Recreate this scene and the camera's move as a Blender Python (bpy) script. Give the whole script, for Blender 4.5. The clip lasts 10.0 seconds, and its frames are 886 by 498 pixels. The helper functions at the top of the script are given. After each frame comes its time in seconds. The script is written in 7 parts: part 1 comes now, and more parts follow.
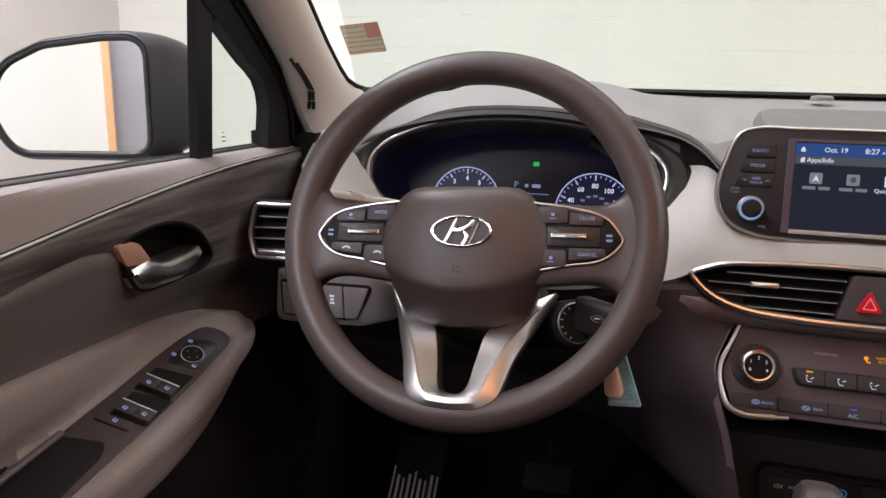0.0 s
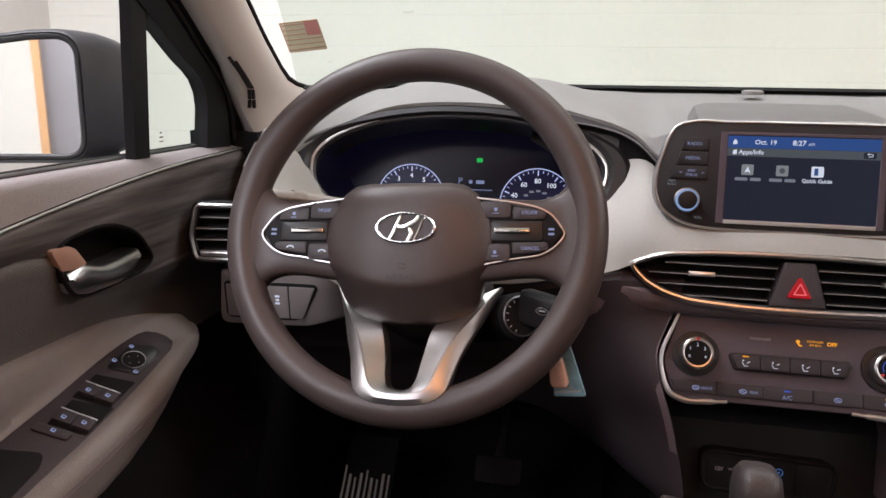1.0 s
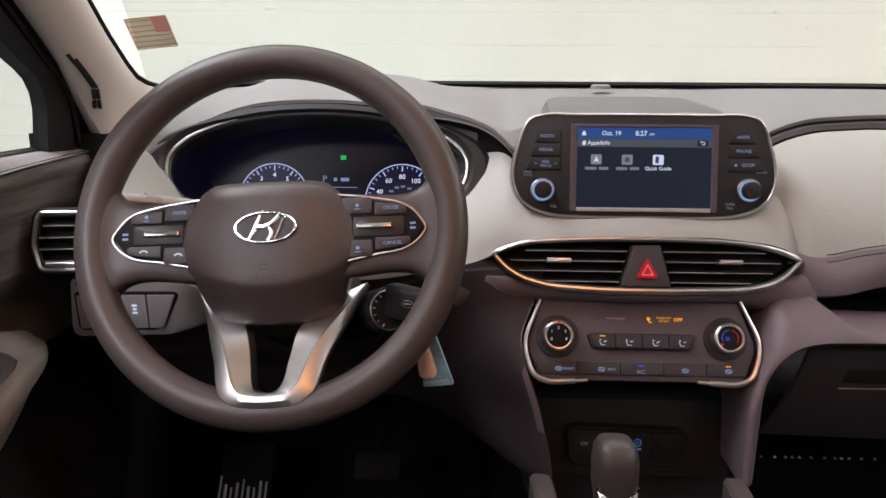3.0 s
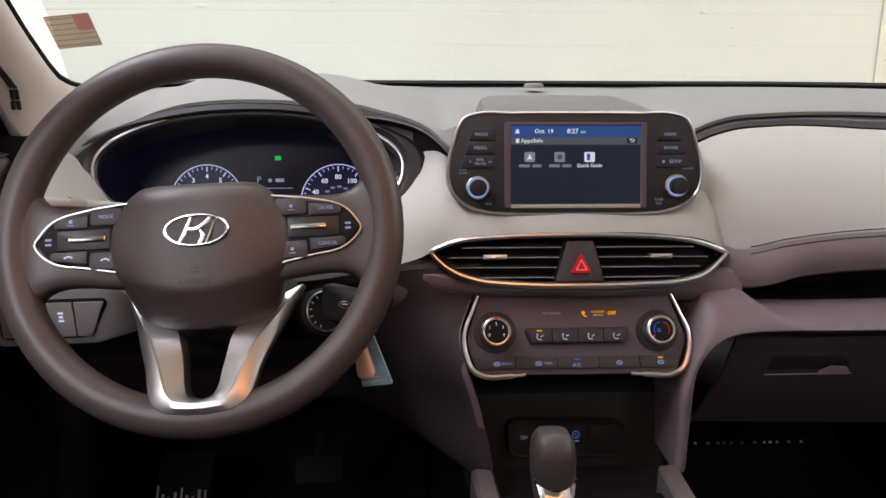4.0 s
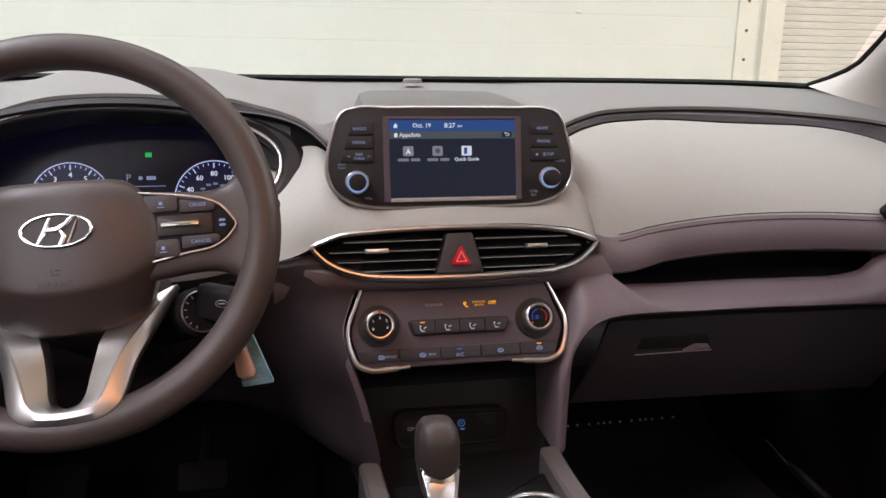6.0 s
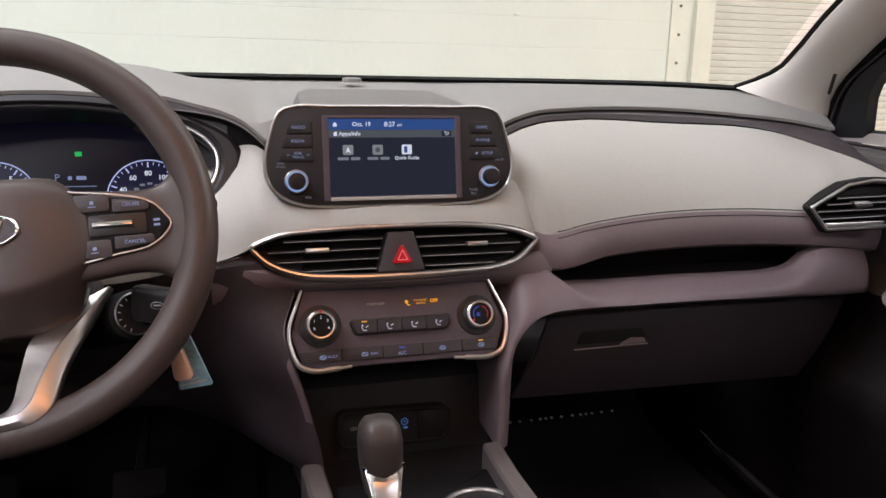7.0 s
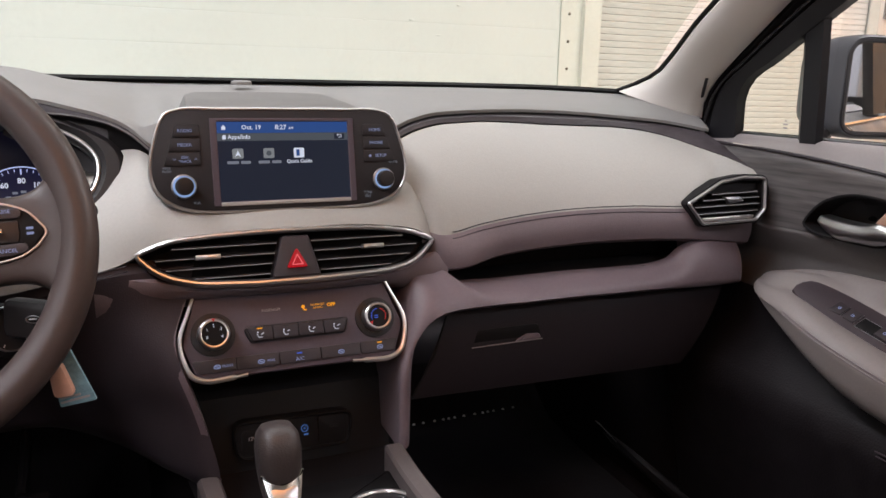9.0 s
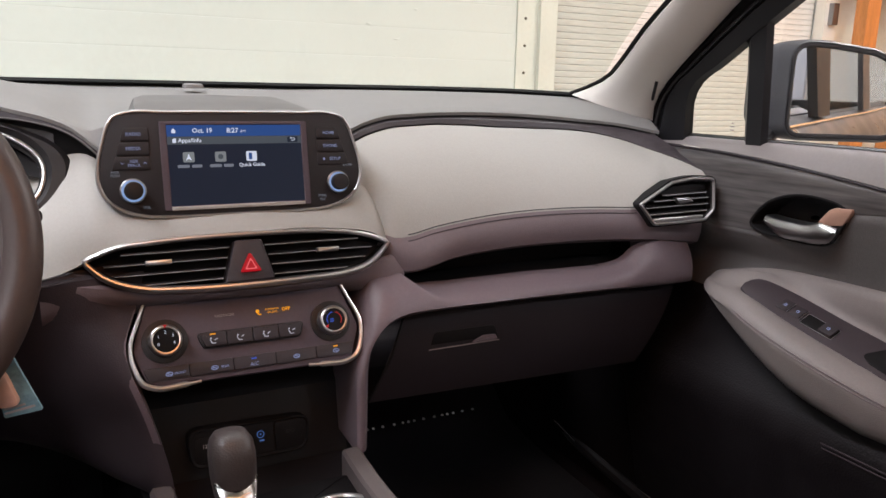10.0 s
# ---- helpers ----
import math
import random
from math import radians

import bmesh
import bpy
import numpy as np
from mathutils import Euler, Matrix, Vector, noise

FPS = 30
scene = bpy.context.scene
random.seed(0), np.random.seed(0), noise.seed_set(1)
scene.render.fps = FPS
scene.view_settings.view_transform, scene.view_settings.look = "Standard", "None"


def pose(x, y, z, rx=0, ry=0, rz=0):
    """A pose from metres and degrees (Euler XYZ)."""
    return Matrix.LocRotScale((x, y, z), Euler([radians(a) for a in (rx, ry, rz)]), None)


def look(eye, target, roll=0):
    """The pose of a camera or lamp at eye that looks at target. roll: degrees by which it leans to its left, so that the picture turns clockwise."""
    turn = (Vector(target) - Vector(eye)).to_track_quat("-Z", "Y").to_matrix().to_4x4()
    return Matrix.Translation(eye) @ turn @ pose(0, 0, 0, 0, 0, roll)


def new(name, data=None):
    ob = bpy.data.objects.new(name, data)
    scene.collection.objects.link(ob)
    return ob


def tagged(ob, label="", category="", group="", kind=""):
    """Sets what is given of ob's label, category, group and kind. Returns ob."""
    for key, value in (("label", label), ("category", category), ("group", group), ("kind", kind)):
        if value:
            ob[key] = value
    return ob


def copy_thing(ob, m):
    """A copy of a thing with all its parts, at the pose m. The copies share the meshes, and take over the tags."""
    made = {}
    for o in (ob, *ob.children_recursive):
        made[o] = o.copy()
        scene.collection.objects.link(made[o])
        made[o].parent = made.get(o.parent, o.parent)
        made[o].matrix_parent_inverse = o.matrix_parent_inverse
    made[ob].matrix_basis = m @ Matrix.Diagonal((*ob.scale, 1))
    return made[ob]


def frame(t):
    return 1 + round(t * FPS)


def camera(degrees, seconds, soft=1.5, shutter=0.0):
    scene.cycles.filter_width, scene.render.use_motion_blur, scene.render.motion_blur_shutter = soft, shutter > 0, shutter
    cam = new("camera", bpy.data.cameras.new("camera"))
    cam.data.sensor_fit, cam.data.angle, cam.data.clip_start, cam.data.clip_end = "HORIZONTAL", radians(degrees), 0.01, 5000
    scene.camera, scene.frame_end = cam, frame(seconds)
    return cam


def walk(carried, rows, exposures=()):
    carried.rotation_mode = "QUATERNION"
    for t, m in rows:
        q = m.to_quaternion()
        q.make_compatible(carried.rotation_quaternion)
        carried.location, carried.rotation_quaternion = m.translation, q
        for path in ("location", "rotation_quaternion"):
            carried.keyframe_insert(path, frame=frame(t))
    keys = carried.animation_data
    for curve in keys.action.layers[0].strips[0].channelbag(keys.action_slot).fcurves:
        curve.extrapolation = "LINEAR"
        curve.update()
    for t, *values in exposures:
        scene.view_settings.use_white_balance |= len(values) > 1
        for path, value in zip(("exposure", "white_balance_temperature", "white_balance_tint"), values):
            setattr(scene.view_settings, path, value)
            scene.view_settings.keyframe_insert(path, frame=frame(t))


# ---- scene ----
cam = camera(62.0, 10.0)
PATH = [
    (0, (-0.22, -0.32, 1.194), (-0.747, 1.555, 0.741), 1.8),
    (0.5, (-0.22, -0.321, 1.193), (-0.681, 1.571, 0.74), 1.6),
    (1, (-0.216, -0.322, 1.193), (-0.607, 1.586, 0.739), 1.4),
    (1.5, (-0.213, -0.323, 1.193), (-0.522, 1.6, 0.74), 1.3),
    (2, (-0.211, -0.323, 1.193), (-0.434, 1.612, 0.74), 1.1),
    (2.5, (-0.206, -0.324, 1.192), (-0.349, 1.619, 0.74), 1.0),
    (4, (-0.196, -0.327, 1.191), (-0.102, 1.619, 0.74), 0.8),
    (4.5, (-0.193, -0.328, 1.191), (-0.025, 1.613, 0.739), 0.8),
    (5, (-0.19, -0.33, 1.19), (0.051, 1.603, 0.738), 0.9),
    (5.5, (-0.187, -0.332, 1.19), (0.125, 1.591, 0.735), 1.0),
    (7, (-0.185, -0.337, 1.187), (0.354, 1.536, 0.738), 1.6),
    (7.5, (-0.183, -0.34, 1.186), (0.423, 1.514, 0.742), 1.7),
    (8, (-0.181, -0.341, 1.185), (0.489, 1.491, 0.746), 1.7),
    (8.5, (-0.179, -0.343, 1.185), (0.55, 1.468, 0.75), 1.7),
    (9, (-0.179, -0.344, 1.184), (0.609, 1.444, 0.756), 1.7),
    (9.5, (-0.177, -0.346, 1.184), (0.662, 1.42, 0.763), 1.7),
    (10, (-0.174, -0.349, 1.183), (0.711, 1.396, 0.768), 1.7),
]
# the path is levelled to the car by a small turn about its long axis
LEVEL = Matrix.Translation((0, 0.52, 1.05)) @ Matrix.Rotation(radians(0.573), 4, "Y") @ Matrix.Translation((0, -0.52, -1.05))
walk(cam, [(t, LEVEL @ look(eye, target, roll)) for t, eye, target, roll in PATH], [(0.0, -0.3), (10.0, -0.3)])

# ---- light ----
world = bpy.data.worlds.new("hall_air")
scene.world = world
world.use_nodes = True
world.node_tree.nodes["Background"].inputs[0].default_value = (0.9, 0.93, 1.0, 1)
world.node_tree.nodes["Background"].inputs[1].default_value = 0.05


def area_lamp(name, at, target, size_x, size_y, watts, colour):
    data = bpy.data.lights.new(name, "AREA")
    data.shape, data.size, data.size_y, data.energy, data.color = "RECTANGLE", size_x, size_y, watts, colour
    ob = new(name, data)
    ob.matrix_world = look(at, target)
    return ob


TUBE = (1.0, 0.995, 1.11)
WARM = (1.0, 0.92, 0.92)
area_lamp("hall_lamp", (0.2, 1.5, 3.78), (0.2, 1.5, 0), 7.0, 0.5, 106, TUBE)
area_lamp("hall_lamp", (-2.0, -0.9, 3.78), (-2.0, -0.9, 0), 0.5, 5.0, 330, TUBE)
area_lamp("hall_lamp", (4.8, 0.0, 3.78), (4.8, 0.0, 0), 0.5, 5.0, 340, WARM)
area_lamp("hall_lamp", (0.2, -4.6, 3.78), (0.2, -4.6, 0), 7.0, 0.5, 680, TUBE)


# ---- materials ----
def material(name, colour, rough=0.5, metal=0.0, var=0.12, scale=6.0, fine=260.0, bump=0.0, bump_scale=900.0,
             stretch=(1, 1, 1), coat=0.0, spec=0.35, rough_var=0.08):
    m = bpy.data.materials.new(name)
    m.use_nodes = True
    nt = m.node_tree
    b = nt.nodes["Principled BSDF"]
    b.inputs["Metallic"].default_value = metal
    b.inputs["Specular IOR Level"].default_value = spec
    b.inputs["Coat Weight"].default_value = coat
    tc = nt.nodes.new("ShaderNodeTexCoord")
    mp = nt.nodes.new("ShaderNodeMapping")
    mp.inputs["Scale"].default_value = stretch
    nt.links.new(tc.outputs["Object"], mp.inputs[0])
    n1 = nt.nodes.new("ShaderNodeTexNoise")
    n1.inputs["Scale"].default_value, n1.inputs["Detail"].default_value = scale, 4
    n2 = nt.nodes.new("ShaderNodeTexNoise")
    n2.inputs["Scale"].default_value, n2.inputs["Detail"].default_value = fine, 3
    nt.links.new(mp.outputs[0], n1.inputs["Vector"])
    nt.links.new(mp.outputs[0], n2.inputs["Vector"])
    add = nt.nodes.new("ShaderNodeMath")
    add.operation = "ADD"
    nt.links.new(n1.outputs[0], add.inputs[0])
    nt.links.new(n2.outputs[0], add.inputs[1])
    ramp = nt.nodes.new("ShaderNodeMapRange")
    ramp.inputs["From Min"].default_value, ramp.inputs["From Max"].default_value = 0.6, 1.4
    ramp.inputs["To Min"].default_value, ramp.inputs["To Max"].default_value = 1 - var, 1 + var
    nt.links.new(add.outputs[0], ramp.inputs[0])
    mul = nt.nodes.new("ShaderNodeVectorMath")
    mul.operation = "SCALE"
    mul.inputs[0].default_value = colour
    nt.links.new(ramp.outputs[0], mul.inputs["Scale"])
    nt.links.new(mul.outputs[0], b.inputs["Base Color"])
    rr = nt.nodes.new("ShaderNodeMapRange")
    rr.inputs["From Min"].default_value, rr.inputs["From Max"].default_value = 0.3, 0.7
    rr.inputs["To Min"].default_value, rr.inputs["To Max"].default_value = max(0.02, rough - rough_var), min(1, rough + rough_var)
    nt.links.new(n1.outputs[0], rr.inputs[0])
    nt.links.new(rr.outputs[0], b.inputs["Roughness"])
    if bump:
        n3 = nt.nodes.new("ShaderNodeTexVoronoi")
        n3.inputs["Scale"].default_value = bump_scale
        nt.links.new(mp.outputs[0], n3.inputs["Vector"])
        bp = nt.nodes.new("ShaderNodeBump")
        bp.inputs["Strength"].default_value, bp.inputs["Distance"].default_value = bump, 0.0006
        nt.links.new(n3.outputs[0], bp.inputs["Height"])
        nt.links.new(bp.outputs[0], b.inputs["Normal"])
    return m


def glow(name, colour, strength):
    m = bpy.data.materials.new(name)
    m.use_nodes = True
    b = m.node_tree.nodes["Principled BSDF"]
    b.inputs["Base Color"].default_value = (0.004, 0.004, 0.004, 1)
    b.inputs["Roughness"].default_value = 0.35
    b.inputs["Specular IOR Level"].default_value = 0.2
    b.inputs["Emission Color"].default_value = (*colour, 1)
    b.inputs["Emission Strength"].default_value = strength
    return m


def clear_glass(name, tint, rough=0.0, gloss=0.012):
    m = bpy.data.materials.new(name)
    m.use_nodes = True
    nt = m.node_tree
    nt.nodes.clear()
    out = nt.nodes.new("ShaderNodeOutputMaterial")
    mix = nt.nodes.new("ShaderNodeMixShader")
    tr = nt.nodes.new("ShaderNodeBsdfTransparent")
    tr.inputs[0].default_value = (*tint, 1)
    gl = nt.nodes.new("ShaderNodeBsdfGlossy")
    gl.inputs["Roughness"].default_value = rough
    mix.inputs[0].default_value = gloss
    nt.links.new(tr.outputs[0], mix.inputs[1])
    nt.links.new(gl.outputs[0], mix.inputs[2])
    nt.links.new(mix.outputs[0], out.inputs[0])
    return m


LIGHT_SOFT = material("light_soft_plastic", (0.302, 0.293, 0.270), 0.6, var=0.05, bump=0.25, bump_scale=700)
TOP_SOFT = material("dash_top_plastic", (0.19, 0.186, 0.178), 0.62, var=0.05, bump=0.25, bump_scale=700)
BROWN_SOFT = material("brown_soft_plastic", (0.144, 0.113, 0.121), 0.5, var=0.07, bump=0.25, bump_scale=700)
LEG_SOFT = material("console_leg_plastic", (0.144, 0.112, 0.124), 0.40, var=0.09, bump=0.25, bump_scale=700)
# the knee panel's brown, darkened for the shade under the dash
KNEE = material("shaded_knee_and_trim_plastic", (0.041, 0.032, 0.0365), 0.55, var=0.08, bump=0.25, bump_scale=700, spec=0.25)
RAIL_SKIN = material("console_rail_skin", (0.084, 0.070, 0.068), 0.5, var=0.08, bump=0.3, bump_scale=700)
DARK_SOFT = material("dark_soft_plastic", (0.032, 0.026, 0.030), 0.55, var=0.08, bump=0.3, bump_scale=700)
STRIP = material("dark_wood_strip", (0.046, 0.039, 0.042), 0.42, var=0.35, scale=14, fine=120, stretch=(0.15, 1, 1.6), bump=0.1, bump_scale=300)
COWL = material("cowl_plastic", (0.118, 0.114, 0.110), 0.6, var=0.05, bump=0.25, bump_scale=700)
# glove box plastic, darkened for the shade below the lower bar
GLOVE_SHADED = material("shaded_glove_plastic", (0.021, 0.017, 0.0195), 0.5, var=0.08, bump=0.3, bump_scale=600, spec=0.15)
EDGE_GLINT = material("edge_glint_white", (0.9, 0.9, 0.9), 0.2, var=0.02, spec=0.9)
BLACK = material("black_plastic", (0.013, 0.012, 0.013), 0.42, var=0.1)
FACEPLATE = material("faceplate_plastic", (0.078, 0.061, 0.075), 0.5, var=0.1, bump=0.3, bump_scale=900)
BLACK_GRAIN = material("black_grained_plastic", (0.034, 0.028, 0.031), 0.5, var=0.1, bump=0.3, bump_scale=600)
UNIT_BLACK = material("unit_black_plastic", (0.024, 0.022, 0.0235), 0.55, var=0.1, spec=0.25)
URETHANE = material("brown_urethane", (0.052, 0.0395, 0.0370), 0.43, var=0.07, bump=0.12, bump_scale=1100)
URETHANE_DARK = material("dark_urethane", (0.038, 0.030, 0.031), 0.45, var=0.07, bump=0.12, bump_scale=1100)
SPOKE_SILVER = material("spoke_silver", (0.47, 0.455, 0.45), 0.36, 1.0, var=0.04, rough_var=0.05)
FRAME_BLACK = material("window_frame_plastic", (0.009, 0.009, 0.0105), 0.42, var=0.12, bump=0.2, bump_scale=700, spec=0.25)
CHROME = material("chrome", (0.85, 0.84, 0.82), 0.16, 1.0, var=0.03, rough_var=0.05)
SATIN = material("satin_silver", (0.62, 0.605, 0.60), 0.33, 1.0, var=0.04, rough_var=0.05)
RIM_SILVER = material("rim_silver", (0.40, 0.395, 0.395), 0.38, 1.0, var=0.05, rough_var=0.05)
DARK_SILVER = material("dark_silver", (0.3, 0.3, 0.31), 0.35, 1.0, var=0.05)
WOOD = material("grey_wood_trim", (0.082, 0.076, 0.075), 0.42, var=0.75, scale=26, fine=110, stretch=(1, 0.10, 1.6), bump=0.1, bump_scale=300)
ARM_SKIN = material("armrest_skin", (0.185, 0.164, 0.157), 0.55, var=0.06, bump=0.3, bump_scale=700)
PILLAR_CLOTH = material("pillar_cloth", (0.55, 0.525, 0.49), 0.85, var=0.05, fine=900)
HEADLINER = material("headliner_cloth", (0.55, 0.5, 0.44), 0.9, var=0.05, fine=900)
RUBBER = material("rubber", (0.005, 0.005, 0.005), 0.6, var=0.15, spec=0.15)
PAINT = material("grey_car_paint", (0.055, 0.056, 0.06), 0.33, 0.0, var=0.05, fine=300, spec=0.16)
CARPET = material("black_carpet", (0.010, 0.008, 0.009), 0.95, var=0.4, fine=1500, bump=0.6, bump_scale=500, spec=0.1)
# darker copy of the mat rubber, for the shade in the driver's footwell
MAT_SHADED = material("shaded_mat_rubber", (0.006, 0.0055, 0.006), 0.8, var=0.3, spec=0.08)
MAT_RUBBER = material("mat_rubber", (0.013, 0.012, 0.014), 0.5, var=0.3, scale=9, bump=0.3, bump_scale=160, spec=0.4)
MIRROR = material("mirror_glass", (0.92, 0.92, 0.92), 0.01, 1.0, var=0.01, rough_var=0.005)
GLASS = clear_glass("window_glass", (0.725, 0.778, 0.738))
REAR_GLASS = clear_glass("rear_window_glass", (0.70, 0.71, 0.71))
DOOR_GLASS = clear_glass("door_glass", (0.91, 0.91, 0.91))
DOOR_TOP = material("door_top_skin", (0.205, 0.185, 0.181), 0.44, spec=0.5, var=0.07, bump=0.25, bump_scale=700)
DOOR_SKIN = material("door_skin", (0.115, 0.109, 0.107), 0.5, var=0.1, bump=0.3, bump_scale=600)
LOWER = material("lower_door_plastic", (0.0075, 0.006, 0.007), 0.55, var=0.25, scale=30, bump=0.4, bump_scale=350, spec=0.2)
STALK = material("stalk_plastic", (0.36, 0.35, 0.33), 0.4, var=0.05)
SELECTOR = material("selector_leather", (0.040, 0.033, 0.032), 0.42, var=0.1, bump=0.3, bump_scale=500)
BANK = material("switch_bank_plastic", (0.19, 0.163, 0.155), 0.5, var=0.06, bump=0.25, bump_scale=700)
# near-black for black parts, and for shade inside hollows and under panels
VOID = material("deep_black_plastic_and_shade", (0.008, 0.0075, 0.008), 0.65, var=0.1, spec=0.15)
SLAT_EDGE = material("slat_edge_grey", (0.20, 0.195, 0.195), 0.35, var=0.05)
GRIP = material("grip_silver", (0.45, 0.45, 0.45), 0.3, 1.0, var=0.04)
# silver lever with its orange reflection painted into the colour
LEVER = material("orange_sheen_satin", (0.46, 0.28, 0.21), 0.38, 0.35, var=0.05)
SIDE_GLASS = clear_glass("privacy_glass", (0.58, 0.59, 0.60), gloss=0.06)
SCREEN = glow("screen_navy", (0.009, 0.016, 0.034), 1.0)
SCREEN_BLUE = glow("screen_blue", (0.02, 0.075, 0.27), 1.0)
SCREEN_GREY = glow("screen_grey", (0.075, 0.09, 0.11), 1.0)
SCREEN_MID = glow("screen_mid", (0.23, 0.25, 0.27), 1.0)
CLUSTER = glow("cluster_display", (0.0014, 0.0012, 0.0060), 1.0)
LIT_WHITE = glow("lit_white", (0.75, 0.8, 0.95), 1.0)
LIT_BLUE = glow("lit_blue", (0.40, 0.48, 0.85), 0.65)
LIT_DIM = glow("lit_dim", (0.2, 0.22, 0.27), 1.0)
LIT_AMBER = glow("lit_amber", (1.0, 0.42, 0.02), 1.1)
LIT_GREEN = glow("lit_green", (0.0, 0.6, 0.1), 1.0)
LIT_RED = glow("lit_red", (0.8, 0.006, 0.02), 0.6)
RING_BLUE = glow("ring_blue", (0.32, 0.48, 0.85), 0.85)
GAUGE_GLOW = glow("gauge_glow", (0.005, 0.006, 0.030), 1.0)
MARK_PINK = glow("mark_pink", (1.0, 0.20, 0.22), 0.9)
GAUGE_TICK = glow("gauge_tick", (0.55, 0.62, 1.0), 1.0)
MARK_BLUE = glow("mark_blue", (0.05, 0.15, 0.9), 0.8)
DIM_BLUE = glow("dim_blue", (0.09, 0.20, 0.55), 0.8)
MARK_RED = glow("mark_red", (0.8, 0.03, 0.03), 0.7)
PRINT = material("grey_print", (0.35, 0.34, 0.34), 0.5, var=0.02)
EMBOSS = material("embossed_dark", (0.016, 0.012, 0.011), 0.5, var=0.02)
WALL_PAINT = material("white_wall_paint", (0.74, 0.75, 0.70), 0.5, var=0.05, scale=1.5, fine=30, bump=0.2, bump_scale=60)
# white wall paint darkened in colour to tone down the nearby lamp's light
SIDE_PAINT_DIMMED = material("side_wall_paint_dimmed", (0.60, 0.585, 0.56), 0.5, var=0.06, scale=1.5, fine=30, bump=0.2, bump_scale=60)
SHUTTER = material("shutter_metal", (0.66, 0.645, 0.60), 0.5, var=0.20, scale=3, fine=25, stretch=(0.4, 1, 6))
STEEL_FRAME = material("frame_paint", (0.76, 0.74, 0.66), 0.45, var=0.08, scale=5, fine=60)
MIRROR_FILL = material("mirror_fill_grey", (0.19, 0.19, 0.20), 0.45, var=0.06, scale=3)
BOLT_STEEL = material("bolt_steel", (0.2, 0.17, 0.13), 0.5, 0.6, var=0.3)
CONCRETE = material("hall_concrete", (0.3, 0.29, 0.27), 0.6, var=0.15, scale=1.2, fine=40)
CEILING_WHITE = material("ceiling_paint", (0.7, 0.68, 0.63), 0.8, var=0.05, scale=2)
ORANGE_WOOD = material("orange_wood", (0.5, 0.2, 0.06), 0.5, var=0.25, scale=5, fine=40, stretch=(4, 4, 0.5))
TAN = material("tan_paint", (0.42, 0.25, 0.12), 0.6, var=0.1)
PINK_TAG = material("key_plastic", (0.70, 0.47, 0.38), 0.4, var=0.06)
BLUE_CARD = material("key_card", (0.16, 0.3, 0.36), 0.5, var=0.3, scale=60, fine=300)
STICKER_BASE = material("sticker_base", (0.70, 0.62, 0.46), 0.7, var=0.05)
STICKER_LINE = material("sticker_line", (0.56, 0.38, 0.28), 0.7, var=0.05)
STICKER_RED = material("sticker_red", (0.66, 0.27, 0.25), 0.7, var=0.05)
LAMP_FACE = glow("lamp_face", (1.0, 0.94, 0.85), 6.0)
# emission of the added panel that tints the metal trim orange
ORANGE_GLOW = glow("orange_glow", (1.0, 0.38, 0.12), 5.6)


# ---- building helpers ----
def panel(cx, cy, cz, lean, yaw=0.0, spin=0.0):
    """A frame whose x runs right, y up along a face that leans forward by lean degrees, z out towards the cabin."""
    return (Matrix.Translation((cx, cy, cz)) @ Matrix.Rotation(radians(yaw), 4, "Z")
            @ Matrix.Rotation(radians(90 - lean), 4, "X") @ Matrix.Rotation(radians(spin), 4, "Z"))


def thing(name, label, category, at=(0, 0, 0), group="", kind=""):
    ob = new(name)
    ob.empty_display_size = 0.02
    ob.matrix_world = at if isinstance(at, Matrix) else Matrix.Translation(at)
    return tagged(ob, label, category, group, kind)


def mesh_of(geo, mat, name="mesh", sharp=32):
    verts, faces = geo
    me = bpy.data.meshes.new(name)
    me.from_pydata([tuple(v) for v in verts], [], faces)
    bm = bmesh.new()
    bm.from_mesh(me)
    bmesh.ops.remove_doubles(bm, verts=bm.verts, dist=1e-6)
    bmesh.ops.recalc_face_normals(bm, faces=bm.faces)
    bm.to_mesh(me)
    bm.free()
    me.polygons.foreach_set("use_smooth", [True] * len(me.polygons))
    me.set_sharp_from_angle(angle=radians(sharp))
    me.materials.append(mat)
    return me


def part(name, geo, mat, parent, label="", world=False, m=None, sharp=32):
    """One mesh object under parent. geo: (vertices, faces) in the parent's frame, or in the world's (world=True)."""
    ob = new(name, geo if isinstance(geo, bpy.types.Mesh) else mesh_of(geo, mat, name, sharp))
    ob.parent = parent
    if world:
        ob.matrix_parent_inverse = (parent.matrix_world if parent.parent is None else parent.parent.matrix_world @ parent.matrix_parent_inverse @ parent.matrix_basis).inverted()
    if m is not None:
        ob.matrix_basis = m
    return tagged(ob, label)


def join(*geos):
    verts, faces = [], []
    for v, f in geos:
        k = len(verts)
        verts += [tuple(p) for p in v]
        faces += [tuple(i + k for i in face) for face in f]
    return verts, faces


def moved(geo, m):
    return [tuple(m @ Vector(v)) for v in geo[0]], geo[1]


